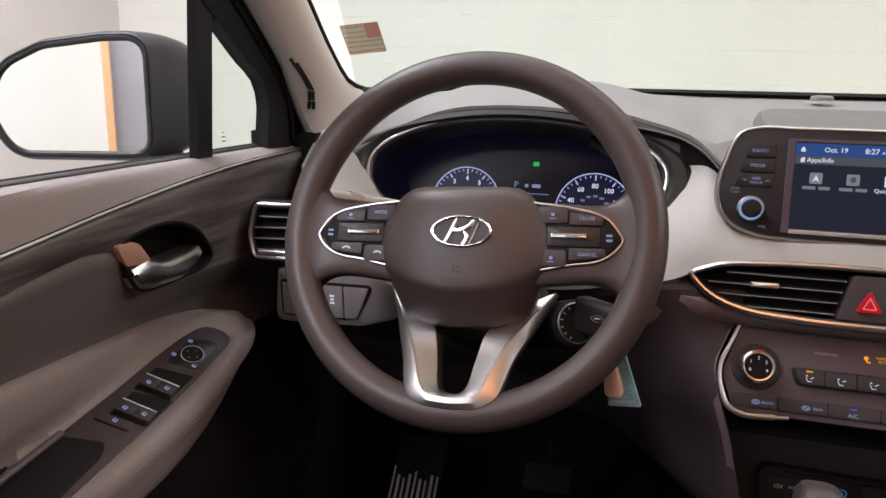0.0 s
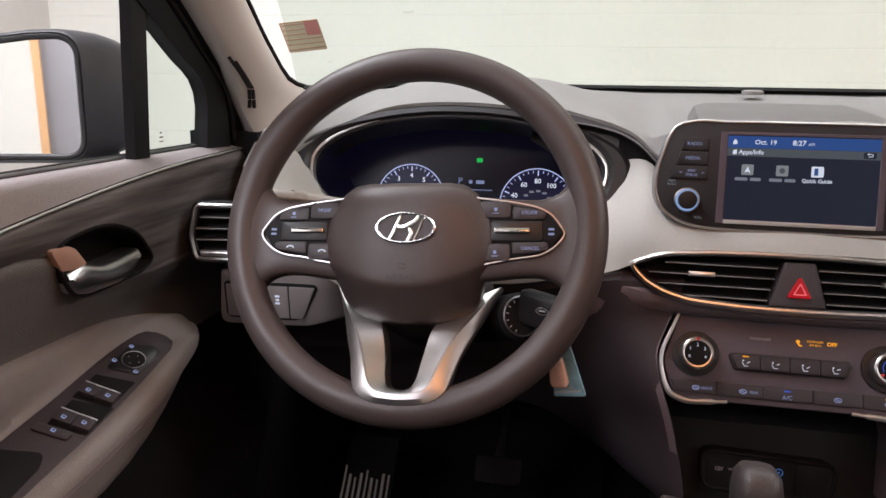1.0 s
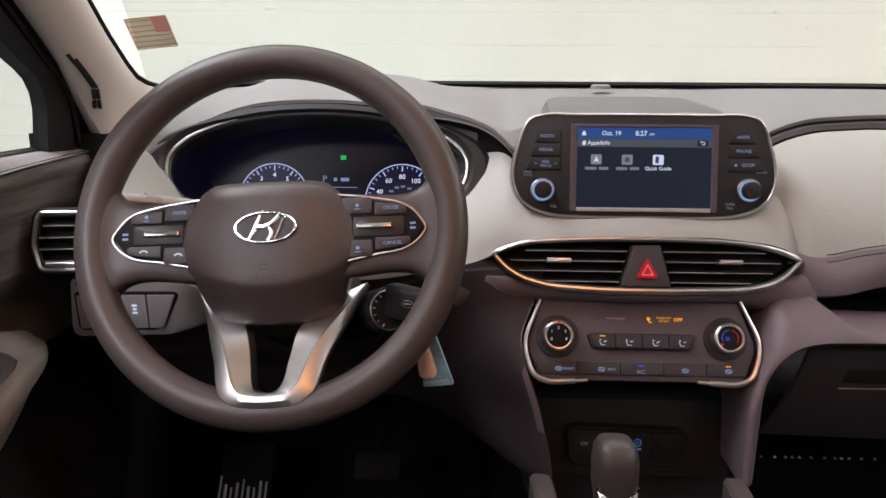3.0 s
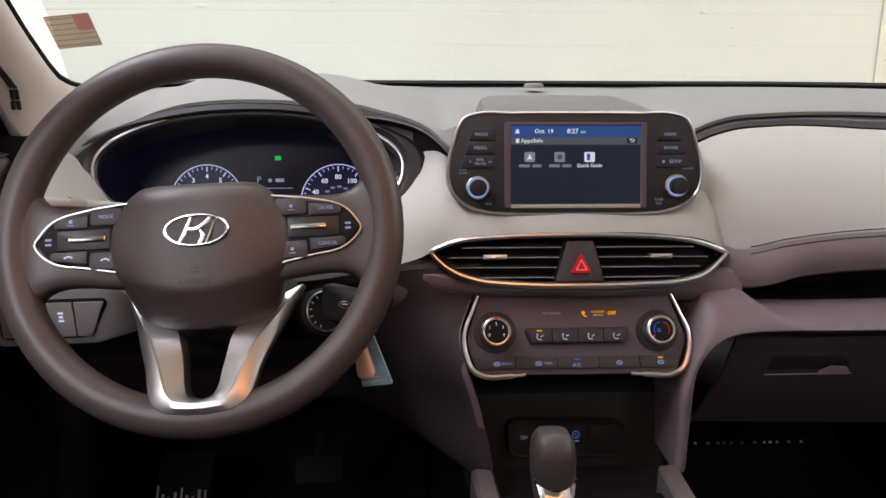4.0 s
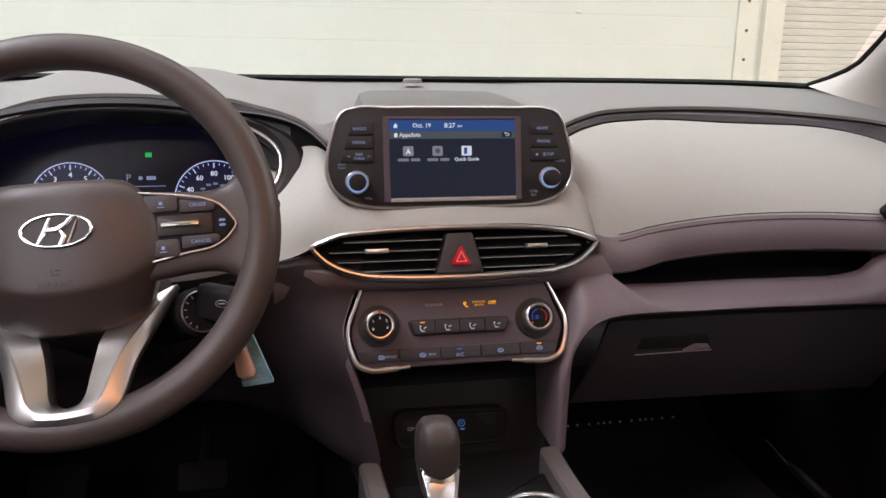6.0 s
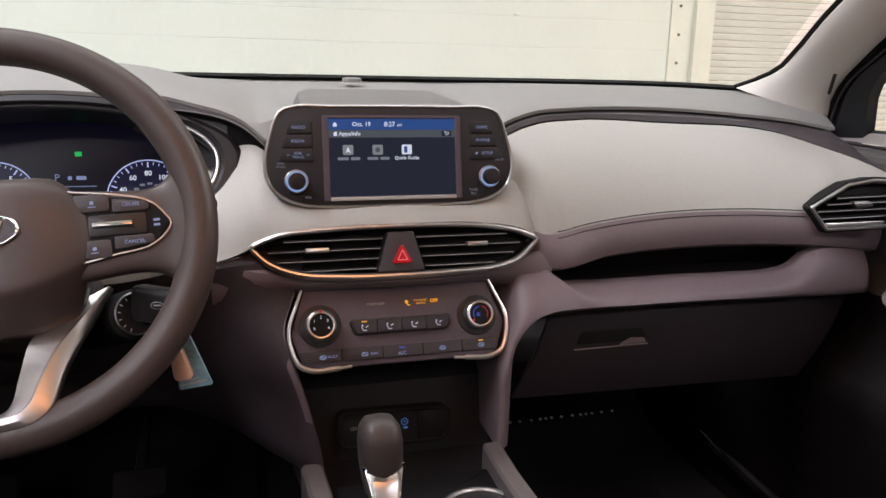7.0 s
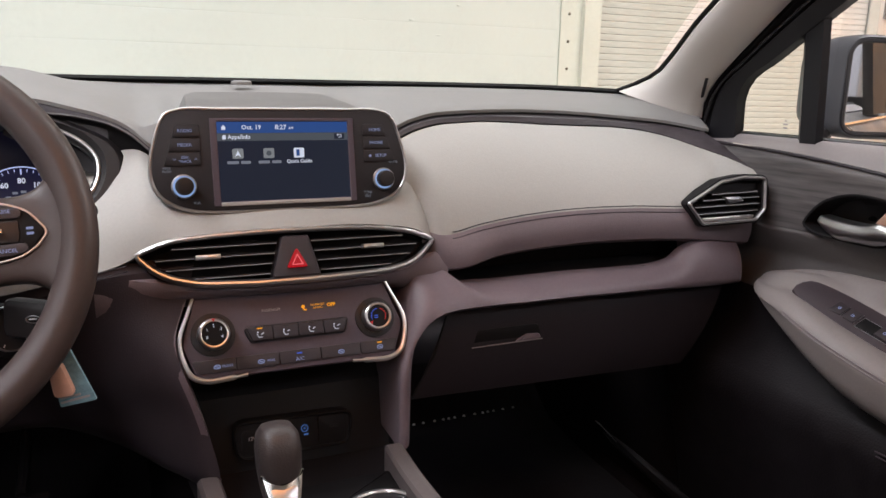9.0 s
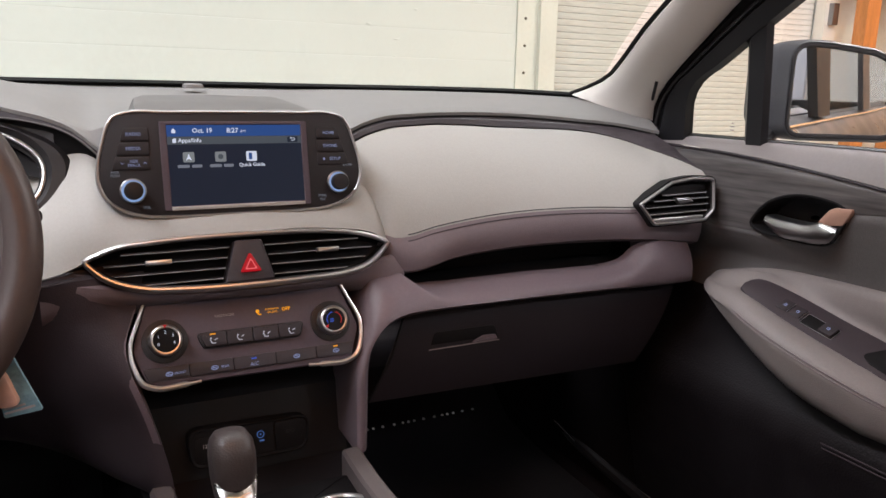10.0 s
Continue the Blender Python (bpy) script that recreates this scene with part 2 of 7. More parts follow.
def keyed(keys, n):
    """n points of a smooth line through keys of any dimension (centripetal-like Catmull-Rom, even in length)."""
    k = np.array(keys, float)
    d = np.r_[0, np.cumsum(np.linalg.norm(np.diff(k, axis=0), axis=1))]
    t = np.linspace(0, d[-1], n)
    slopes = np.gradient(k, d, axis=0)
    i = np.clip(np.searchsorted(d, t, "right") - 1, 0, len(d) - 2)
    h = (d[i + 1] - d[i])[:, None]
    s = ((t - d[i]) / h[:, 0])[:, None]
    return ((2 * s**3 - 3 * s**2 + 1) * k[i] + (s**3 - 2 * s**2 + s) * h * slopes[i]
            + (-2 * s**3 + 3 * s**2) * k[i + 1] + (s**3 - s**2) * h * slopes[i + 1])


def closed_line(keys, n):
    """n points of a smooth closed line through keys."""
    return [tuple(p) for p in keyed(list(keys) * 3 + [keys[0]], 3 * n + 1)[n:2 * n]]


def by_x(keys, xs):
    """Points at the given x on a line through keys (x, y, z), smooth in x."""
    k = np.array(sorted(keys), float)
    g = np.gradient(k, k[:, 0], axis=0)
    i = np.clip(np.searchsorted(k[:, 0], xs, "right") - 1, 0, len(k) - 2)
    h = (k[i + 1, 0] - k[i, 0])[:, None]
    s = ((np.array(xs) - k[i, 0]) / h[:, 0])[:, None]
    out = ((2 * s**3 - 3 * s**2 + 1) * k[i] + (s**3 - 2 * s**2 + s) * h * g[i]
           + (-2 * s**3 + 3 * s**2) * k[i + 1] + (s**3 - s**2) * h * g[i + 1])
    out[:, 0] = xs
    return out


def loft(rows, thick=0.0, closed=False):
    """A skin over rows of points, all of one length; thick adds a back skin that far along the mean normal."""
    rows = [np.array(r, float) for r in rows]
    n, m = len(rows), len(rows[0])
    verts = [tuple(p) for r in rows for p in r]
    faces = [(i * m + j, i * m + (j + 1) % m, (i + 1) * m + (j + 1) % m, (i + 1) * m + j)
             for i in range(n - 1) for j in range(m if closed else m - 1)]
    if thick:
        g = np.array(rows)
        nor = np.cross(np.gradient(g, axis=0), np.gradient(g, axis=1))
        nor /= np.linalg.norm(nor, axis=2, keepdims=True) + 1e-12
        back = (g + nor * thick).reshape(-1, 3)
        k = n * m
        verts += [tuple(p) for p in back]
        faces += [tuple(k + q for q in f[::-1]) for f in faces]
        rim = ([j for j in range(m)] + [i * m + m - 1 for i in range(1, n)]
               + [(n - 1) * m + j for j in range(m - 2, -1, -1)] + [i * m for i in range(n - 2, 0, -1)])
        faces += [(rim[q], rim[(q + 1) % len(rim)], k + rim[(q + 1) % len(rim)], k + rim[q]) for q in range(len(rim))]
    return verts, faces


def dense(rows, n):
    """More rows between the given ones, smooth across them."""
    g = np.array(rows, float)
    return [np.array(r) for r in np.stack([keyed(g[:, j], n) for j in range(g.shape[1])], 1)]


def rounded(corners, seg=5):
    """An outline with rounded corners: corners are (x, y, radius)."""
    out = []
    n = len(corners)
    for i, (x, y, r) in enumerate(corners):
        p, a, b = np.array((x, y)), np.array(corners[i - 1][:2]), np.array(corners[(i + 1) % n][:2])
        u, v = (a - p) / np.linalg.norm(a - p), (b - p) / np.linalg.norm(b - p)
        ang = math.acos(max(-1, min(1, float(u @ v))))
        if r <= 0 or ang > 3.1:
            out.append(tuple(p))
            continue
        d = min(r / math.tan(ang / 2), 0.48 * np.linalg.norm(a - p), 0.48 * np.linalg.norm(b - p))
        s, e = p + u * d, p + v * d
        for k in range(seg + 1):
            t = k / seg
            out.append(tuple((1 - t) ** 2 * s + 2 * t * (1 - t) * p + t * t * e))
    return out


def box_outline(x0, y0, x1, y1, r, seg=4):
    return rounded([(x0, y0, r), (x1, y0, r), (x1, y1, r), (x0, y1, r)], seg)


def inset(outline, d):
    p = np.array(outline, float)
    a, b = np.roll(p, 1, 0), np.roll(p, -1, 0)
    area = np.sum(p[:, 0] * b[:, 1] - b[:, 0] * p[:, 1])
    t = b - a
    t /= np.linalg.norm(t, axis=1, keepdims=True) + 1e-12
    nor = np.stack([-t[:, 1], t[:, 0]], 1) * (1 if area > 0 else -1)
    return [tuple(q) for q in p + nor * d]


def prism(outline, z0, z1, bevel=0.0, back=True):
    """A slab with the outline, from z0 to z1, its front edge rounded by bevel."""
    rings = [[(x, y, z0) for x, y in outline]]
    if bevel:
        rings.append([(x, y, z1 - bevel) for x, y in outline])
        rings.append([(x, y, z1 - 0.3 * bevel) for x, y in inset(outline, 0.3 * bevel)])
        rings.append([(x, y, z1) for x, y in inset(outline, bevel)])
    else:
        rings.append([(x, y, z1) for x, y in outline])
    v, f = loft(rings, closed=True)
    m = len(outline)
    f.append(tuple(range(len(v) - m, len(v))))
    if back:
        f.append(tuple(range(m - 1, -1, -1)))
    return v, f


def frame_ring(outer, inner, z0, z1, bevel=0.0008):
    """A flat frame between two outlines of one count."""
    o1, i1 = inset(outer, bevel), inset(inner, -bevel)
    rings = [[(x, y, z0) for x, y in outer], [(x, y, z1 - bevel) for x, y in outer], [(x, y, z1) for x, y in o1],
             [(x, y, z1) for x, y in i1], [(x, y, z1 - bevel) for x, y in inner], [(x, y, z0) for x, y in inner]]
    return loft(rings + [rings[0]], closed=True)


def disc_outline(cx, cy, rx, ry=None, n=28, start=0.0):
    ry = rx if ry is None else ry
    return [(cx + rx * math.cos(start + 2 * math.pi * i / n), cy + ry * math.sin(start + 2 * math.pi * i / n)) for i in range(n)]


def tube(path, rx, ry=None, n=8, closed=False, up=(0, 0, 1), radius=None):
    """A round or oval bar along a path; ry lies along up. radius: a factor for each point."""
    p = np.array(path, float)
    ry = rx if ry is None else ry
    t = (np.roll(p, -1, 0) - np.roll(p, 1, 0)) if closed else np.gradient(p, axis=0)
    t /= np.linalg.norm(t, axis=1, keepdims=True) + 1e-12
    side = np.cross(t, np.array(up, float))
    side /= np.linalg.norm(side, axis=1, keepdims=True) + 1e-12
    top = np.cross(side, t)
    k = np.ones(len(p)) if radius is None else np.array(radius)
    ang = np.arange(n) * 2 * math.pi / n
    rows = [p[i] + k[i] * (rx * np.cos(ang)[:, None] * side[i] + ry * np.sin(ang)[:, None] * top[i]) for i in range(len(p))]
    if closed:
        return loft(rows + [rows[0]], closed=True)
    v, f = loft(rows, closed=True)
    f += [tuple(range(n - 1, -1, -1)), tuple(range(len(v) - n, len(v)))]
    return v, f


def lathe(profile, n=24, m=None):
    """A turned body about z from (radius, z) pairs."""
    rows = [[(r * math.cos(2 * math.pi * i / n), r * math.sin(2 * math.pi * i / n), z) for i in range(n)] for r, z in profile]
    v, f = loft(rows, closed=True)
    f += [tuple(range(n - 1, -1, -1)), tuple(range(len(v) - n, len(v)))]
    return moved((v, f), m) if m is not None else (v, f)


def box(x0, x1, y0, y1, z0, z1):
    v = [(x, y, z) for x in (x0, x1) for y in (y0, y1) for z in (z0, z1)]
    return v, [(0, 1, 3, 2), (4, 6, 7, 5), (0, 4, 5, 1), (2, 3, 7, 6), (0, 2, 6, 4), (1, 5, 7, 3)]


def soft_box(x0, x1, y0, y1, z0, z1, r=0.004):
    return prism(box_outline(x0, y0, x1, y1, r, 3), z0, z1, min(r, (z1 - z0) * 0.45))


LETTERS = {}


def lettering(parent, body, x, y, z, size, mat, name="lettering", wide=1.0, bold=0.0, spin=0.0):
    key = (body, round(size, 5), mat.name, bold)
    if key not in LETTERS:
        cu = bpy.data.curves.new("lettering", "FONT")
        cu.body, cu.size, cu.align_x, cu.align_y, cu.extrude, cu.offset, cu.resolution_u = body, size, "CENTER", "CENTER", 0.0001, bold, 2
        ob = new("lettering", cu)
        me = bpy.data.meshes.new_from_object(ob.evaluated_get(bpy.context.evaluated_depsgraph_get()))
        bpy.data.objects.remove(ob)
        me.materials.clear()
        me.materials.append(mat)
        LETTERS[key] = me
    ob = new(name, LETTERS[key])
    ob.parent = parent
    ob.matrix_basis = Matrix.Translation((x, y, z)) @ Matrix.Rotation(radians(spin), 4, "Z") @ Matrix.Diagonal((wide, 1, 1, 1))
    return ob


def bars(spots, z, h):
    """Plain bars for writing that cannot be read: (x, y, width) each."""
    return join(*[prism(box_outline(x - w / 2, y - h / 2, x + w / 2, y + h / 2, h * 0.2, 1), z, z + 0.00012) for x, y, w in spots])


# ---- the hall ----
WALL_Y = 4.6
tagged(new("floor", mesh_of(box(-4.2, 9.0, -8.0, 4.9, -0.1, 0), CONCRETE, "floor")), "bare grey concrete hall floor", "floor", kind="structure")
tagged(new("ceiling", mesh_of(box(-4.2, 9.0, -8.0, 4.9, 3.9, 4.0), CEILING_WHITE, "ceiling")), "pale painted hall ceiling", "ceiling", kind="structure")
wall = tagged(new("wall_north", mesh_of(join(box(-4.2, 3.20, WALL_Y + 0.0045, WALL_Y + 0.2, 0, 3.9), box(6.32, 9.0, WALL_Y + 0.0045, WALL_Y + 0.2, 0, 3.9),
                                              box(3.20, 6.32, WALL_Y + 0.0045, WALL_Y + 0.2, 3.2, 3.9)), WALL_PAINT, "wall_north")),
              "white painted block wall facing the car", "wall", kind="structure")
rng = random.Random(4)


def bumps(x, z):
    return 0.0016 * noise.noise((x * 1.7, z * 1.7, 0))


for i in range(19):
    z = 0.2 * i
    for x0, x1 in ((-4.2, 2.89), (6.34, 9.0)):
        n = 48
        xs = np.linspace(x0, x1, n)
        low = [(x, WALL_Y + 0.0010 + 0.0010 * noise.noise((x * 1.1, i * 7.1, 0)) + bumps(x, z), z + 0.0003 + 0.0006 * noise.noise((x * 3, i * 3.3, 5))) for x in xs]
        mid1 = [(x, WALL_Y + bumps(x, z), z + 0.004) for x in xs]
        mid2 = [(x, WALL_Y + bumps(x, z + 0.2), z + 0.196) for x in xs]
        high = [(x, WALL_Y + 0.0010 + 0.0010 * noise.noise((x * 1.3, i * 2.3, 7)) + bumps(x, z + 0.2), z + 0.1998 + 0.0005 * noise.noise((x * 3, i * 2.3, 9))) for x in xs]
        part("block_course", loft([[(x, p[1] + 0.004, p[2]) for x, p in zip(xs, low)], low, mid1, [(x, y, zz + 0.004) for x, y, zz in mid1], [(x, y, zz - 0.004) for x, y, zz in mid2], mid2, high, [(x, p[1] + 0.004, p[2]) for x, p in zip(xs, high)]]), WALL_PAINT, wall)
for k in range(26):
    bx, bz, w = rng.uniform(-3.5, 2.7), rng.uniform(1.15, 2.6), rng.uniform(0.012, 0.045)
    blob = [(w * (0.7 + 0.3 * rng.random()) * math.cos(a), 0.35 * w * (0.6 + 0.4 * rng.random()) * math.sin(a)) for a in np.linspace(0, 2 * math.pi, 9, endpoint=False)]
    part("paint_run", prism(blob, 0, 0.004, 0.0025), WALL_PAINT, wall, m=Matrix.Translation((bx, WALL_Y - 0.002, bz)) @ Matrix.Rotation(radians(90), 4, "X"))
tagged(new("wall_west", mesh_of(box(-4.3, -4.2, -8, 4.8, 0, 3.9), SIDE_PAINT_DIMMED, "wall_west")), "side wall of the hall, its white paint dimmed against the lamp", "wall", kind="structure")
tagged(new("wall_east", mesh_of(box(9.0, 9.1, -8, 4.8, 0, 3.9), WALL_PAINT, "wall_east")), "white painted far side wall", "wall", kind="structure")
tagged(new("wall_south", mesh_of(box(-4.3, 9.1, -8.1, -8.0, 0, 3.9), WALL_PAINT, "wall_south")), "white painted rear wall of the hall", "wall", kind="structure")
for x, y, sx, sy in ((0.2, 1.5, 7.0, 0.5), (-2.4, -0.9, 0.5, 5.0), (6.0, 0, 0.5, 5.0), (0.2, -4.6, 7.0, 0.5)):
    fix = thing("ceiling_light", "long white fluorescent ceiling light, switched on", "light", (x, y, 3.84), "hall ceiling lights")
    part("housing", prism(box_outline(-sx / 2 - 0.03, -sy / 2 - 0.03, sx / 2 + 0.03, sy / 2 + 0.03, 0.02), -0.02, 0.06), CEILING_WHITE, fix)
    part("diffuser", prism(box_outline(-sx / 2, -sy / 2, sx / 2, sy / 2, 0.02), -0.035, -0.022), LAMP_FACE, fix, "glowing white diffuser")

shutter = thing("roller_shutter", "closed cream metal roller shutter with grimy slats", "roller shutter", (4.78, WALL_Y + 0.1, 0))
slat = None
for i in range(64):
    z = 0.05 * i
    if slat is None:
        prof = [(0.0, 0.0), (-0.005, 0.003), (-0.0065, 0.018), (-0.0062, 0.036), (-0.0045, 0.0455), (0.0, 0.049)]
        rows = [[(-1.53, y, zz), (0.0, y, zz), (1.53, y, zz)] for y, zz in prof]
        slat = mesh_of(loft(rows, 0.002), SHUTTER, "slat", 50)
    part("slat", slat, SHUTTER, shutter, m=Matrix.Translation((0, 0, z)))
frame_l = thing("shutter_frame", "cream painted steel door frame with a row of bolts", "door frame", (3.05, WALL_Y, 0))
part("plate", box(-0.14, 0.04, -0.012, 0.02, 0, 3.3), STEEL_FRAME, frame_l)
part("guide", box(0.04, 0.19, -0.055, 0.05, 0, 3.3), STEEL_FRAME, frame_l)
for i in range(16):
    part("bolt", lathe([(0.011, 0.0), (0.011, 0.006), (0.007, 0.010)], 8, Matrix.Translation((-0.07, -0.012, 0.12 + 0.2 * i)) @ Matrix.Rotation(radians(90), 4, "X")), BOLT_STEEL, frame_l)
frame_r = thing("shutter_frame", "cream painted steel door frame beside the orange rack", "door frame", (6.32, WALL_Y, 0))
part("guide", box(-0.04, 0.16, -0.055, 0.05, 0, 3.3), STEEL_FRAME, frame_r)
part("switch_box", prism(box_outline(-0.04, 1.85, 0.04, 2.05, 0.01), 0.0, 0.05, 0.006), DARK_SILVER, frame_r, "grey switch box",
     m=Matrix.Translation((0.05, -0.055, 0)) @ Matrix.Rotation(radians(90), 4, "X"))
# orange boards out of view, added so that metal trim reflects warm colour
part_wall = thing("reflection_boards", "unseen orange-brown boards added at the hall's side for warm reflections", "partition", (7.6, 1.2, 0))
for k in range(13):
    part("board", box(-0.03, 0.03, -3.2 + 0.45 * k, -2.76 + 0.45 * k, 0, 3.3), ORANGE_WOOD, part_wall)
# unseen warm spotlights, added to brighten the side boards
for k in range(3):
    wash = thing("added_spot", "unseen warm spotlight added to brighten the board walls", "light", (7.05, -0.9 + 1.7 * k, 3.55), "partition spotlights")
    part("arm", tube([(0.0, 0, 0.352), (0.0, 0, 0.02)], 0.012, n=8), DARK_SILVER, wash)
    part("rose", lathe([(0.05, 0.335), (0.05, 0.349), (0.02, 0.35)], 16), DARK_SILVER, wash)
    part("shade", lathe([(0.03, 0.05), (0.055, 0.02), (0.07, -0.06)], 16), DARK_SILVER, wash, "grey metal shade")
    part("bulb", lathe([(0.02, -0.02), (0.045, -0.04), (0.045, -0.05), (0.01, -0.062)], 14), LAMP_FACE, wash, "glowing bulb")
    area_lamp("added_side_lamp", (7.05, -0.9 + 1.7 * k, 3.46), (7.55, -0.9 + 1.7 * k, 1.4), 0.12, 0.12, 30, (1.0, 0.72, 0.45))
rear_wall = thing("timber_wall", "orange-brown timber boarding along the rear of the hall", "partition", (3.2, -7.9, 0))
for k in range(13):
    part("board", box(-2.9 + 0.45 * k, -2.46 + 0.45 * k, -0.03, 0.03, 0, 3.3), TAN, rear_wall)
# the same added spotlights again, to brighten the rear boards
for k in range(3):
    spot = copy_thing(wash, Matrix.Translation((1.1 + 1.5 * k, -7.2, 3.55)))
    area_lamp("added_rear_lamp", (1.1 + 1.5 * k, -7.2, 3.46), (1.1 + 1.5 * k, -7.85, 1.4), 0.12, 0.12, 45, (1.0, 0.72, 0.45))
rack = thing("timber_rack", "tall orange timber storage rack with white shelves", "rack", (6.95, 4.2, 0))
for x in (-0.55, 0.0, 0.62):
    part("post", box(x - 0.09, x + 0.09, -0.06, 0.06, 0, 3.3), ORANGE_WOOD, rack)
for z in (0.5, 1.35, 2.2, 3.0):
    part("shelf", box(-0.6, 0.7, -0.05, 0.3, z, z + 0.05), CEILING_WHITE, rack, "white shelf board")
column = thing("timber_column", "orange-brown timber column by the hall wall", "column", (-1.223, -6.3, 0))
part("shaft", box(-0.034, 0.034, -0.12, 0.12, 0, 3.9), TAN, column)
# grey block added to stand for the flank's grey in the left mirror
cabinet = thing("mirror_fill_block", "tall dull grey block behind the timber column, added for the mirror", "cabinet", (-0.85, -6.6, 0))
part("body", soft_box(-0.38, 0.36, -0.3, 0.12, 0, 2.6, 0.01), MIRROR_FILL, cabinet)
part("door", soft_box(-0.37, -0.01, 0.121, 0.14, 0.08, 2.55, 0.004), MIRROR_FILL, cabinet)
part("door", soft_box(0.0, 0.35, 0.121, 0.14, 0.08, 2.55, 0.004), MIRROR_FILL, cabinet)

# ---- car body round the cabin ----
def mirror_x(geo, s):
    return ([(s * x, y, z) for x, y, z in geo[0]], geo[1])


car = thing("car_body", "dark grey painted car body shell around the cabin", "car", (0, 0, 0.2))
part("roof", loft([[(x, y, 1.60 + 0.04 * (1 - (x / 0.6) ** 2) - (0.05 * max(0, (y - 0.0)) ** 2)) for x in np.linspace(-0.6, 0.6, 13)] for y in np.linspace(0.05, -2.6, 12)], -0.03), PAINT, car, world=True)
for s in (-1, 1):
    ys = np.linspace(0.95, -2.9, 24)
    part("side_panel", mirror_x(loft([[(x - 0.10 * (max(0.0, -y - 1.3) / 1.6) ** 2, y, z) for y in ys] for x, z in ((0.905, 0.45), (0.925, 0.62), (0.932, 0.80), (0.918, 0.93), (0.885, 1.02), (0.845, 1.070), (0.80, 1.088), (0.765, 1.094))], 0.004), s), PAINT, car, "dark grey door skin", world=True)
    part("kick_panel", mirror_x(loft([[(0.725, y, 0.40), (0.73, y, 0.7), (0.72, y, 0.95), (0.715, y, 1.05), (0.70, y, 1.09)] for y in (0.605, 0.7, 0.9, 1.28)], 0.01), s), CARPET, car, "black carpeted footwell side", world=True)
    part("corner_seal", mirror_x(box(0.662, 0.76, 0.60, 0.80, 1.02, 1.122), s), RUBBER, car, "black rubber corner seal", world=True)
    part("rear_glass", mirror_x(loft([[(0.80, y, 1.09) for y in np.linspace(-0.70, -2.6, 6)], [(0.765, y, 1.32) for y in np.linspace(-0.74, -2.5, 6)], [(0.70, y, 1.56) for y in np.linspace(-0.78, -2.3, 6)]]), s), SIDE_GLASS, car, "dark tinted rear side glass", world=True).visible_shadow = False
    part("pillar", mirror_x(loft([[(0.795, -0.58, 1.09), (0.803, -0.72, 1.09)], [(0.755, -0.61, 1.33), (0.768, -0.76, 1.33)], [(0.69, -0.64, 1.57), (0.70, -0.8, 1.57)]], 0.03), s), BLACK, car, world=True)
    part("belt_strip", mirror_x(tube([(0.838 - 0.10 * (max(0.0, -y - 1.3) / 1.6) ** 2, y, 1.083) for y in np.linspace(0.45, -2.6, 22)], 0.005, 0.005, 6), s), CHROME, car, "chrome belt strip", world=True)
    part("rear_pillar", mirror_x(loft([[(0.805, -1.42, 1.09), (0.808, -1.56, 1.09)], [(0.77, -1.44, 1.33), (0.774, -1.57, 1.33)], [(0.705, -1.46, 1.57), (0.71, -1.58, 1.57)]], 0.02), s), PAINT, car, world=True)
    if s > 0:
        part("door_handle", mirror_x(tube(keyed([(0.93, -0.95, 0.98), (0.965, -0.98, 0.985), (0.965, -1.13, 0.99), (0.93, -1.16, 0.99)], 14), 0.011, 0.013), s), PAINT, car, "body-coloured door handle", world=True)
part("headliner", loft([[(x, y, 1.575 + 0.03 * (1 - (x / 0.58) ** 2)) for x in np.linspace(-0.58, 0.58, 9)] for y in np.linspace(0.0, -2.5, 9)]), HEADLINER, car, "beige cloth headliner", world=True)
part("floor_pan", loft([[(x, y, 0.42) for x in (-0.84, 0, 0.84)] for y in (1.3, 0.5, -2.6)], -0.03), CARPET, car, "black carpet floor", world=True)
part("firewall", loft([[(x, 1.26, 0.4) for x in (-0.86, 0, 0.86)], [(x, 1.12, 0.75) for x in (-0.86, 0, 0.86)], [(x, 0.97, 1.1) for x in (-0.86, 0, 0.86)], [(x, 0.93, 1.165) for x in (-0.86, 0, 0.86)]], 0.02), CARPET, car, "black carpeted bulkhead", world=True)
part("tailgate", loft([[(x, -2.62 - 0.05 * (1 - (x / 0.85) ** 2), z) for x in np.linspace(-0.84, 0.84, 13)] for z in (0.42, 0.7, 0.95, 1.09)], 0.02), PAINT, car, "dark grey tailgate", world=True)
rg = part("rear_window", loft([[(x * (1 - 0.16 * t), -2.62 + 0.10 * t - 0.05 * (1 - (x / 0.85) ** 2), 1.09 + 0.50 * t) for x in np.linspace(-0.80, 0.80, 13)] for t in (0.0, 0.5, 1.0)]), REAR_GLASS, car, "tinted rear window", world=True)
rg.visible_shadow = False
part("bonnet", loft([[(x, y + 0.06 * (1 - (x / 0.88) ** 2), z - 0.05 * (x / 0.88) ** 4) for x in np.linspace(-0.88, 0.88, 17)] for y, z in ((0.93, 1.150), (1.3, 1.125), (1.6, 1.075), (1.80, 1.01), (1.88, 0.90), (1.90, 0.55))], -0.01), PAINT, car, "dark grey bonnet", world=True)
for s in (-1, 1):
    part("fender", mirror_x(loft([[(0.90 - 0.03 * max(0.0, y - 1.4), y, z) for y in np.linspace(0.95, 1.88, 8)] for z in (0.5, 0.8, 1.0, 1.08)], 0.006), s), PAINT, car, "dark grey front wing", world=True)
# unseen glowing panel, added to put orange reflections on spokes and chrome
dome = thing("orange_glow_panel", "unseen orange glow panel added under the roof lining for reflections", "light", (-0.10, -0.17, 1.60))
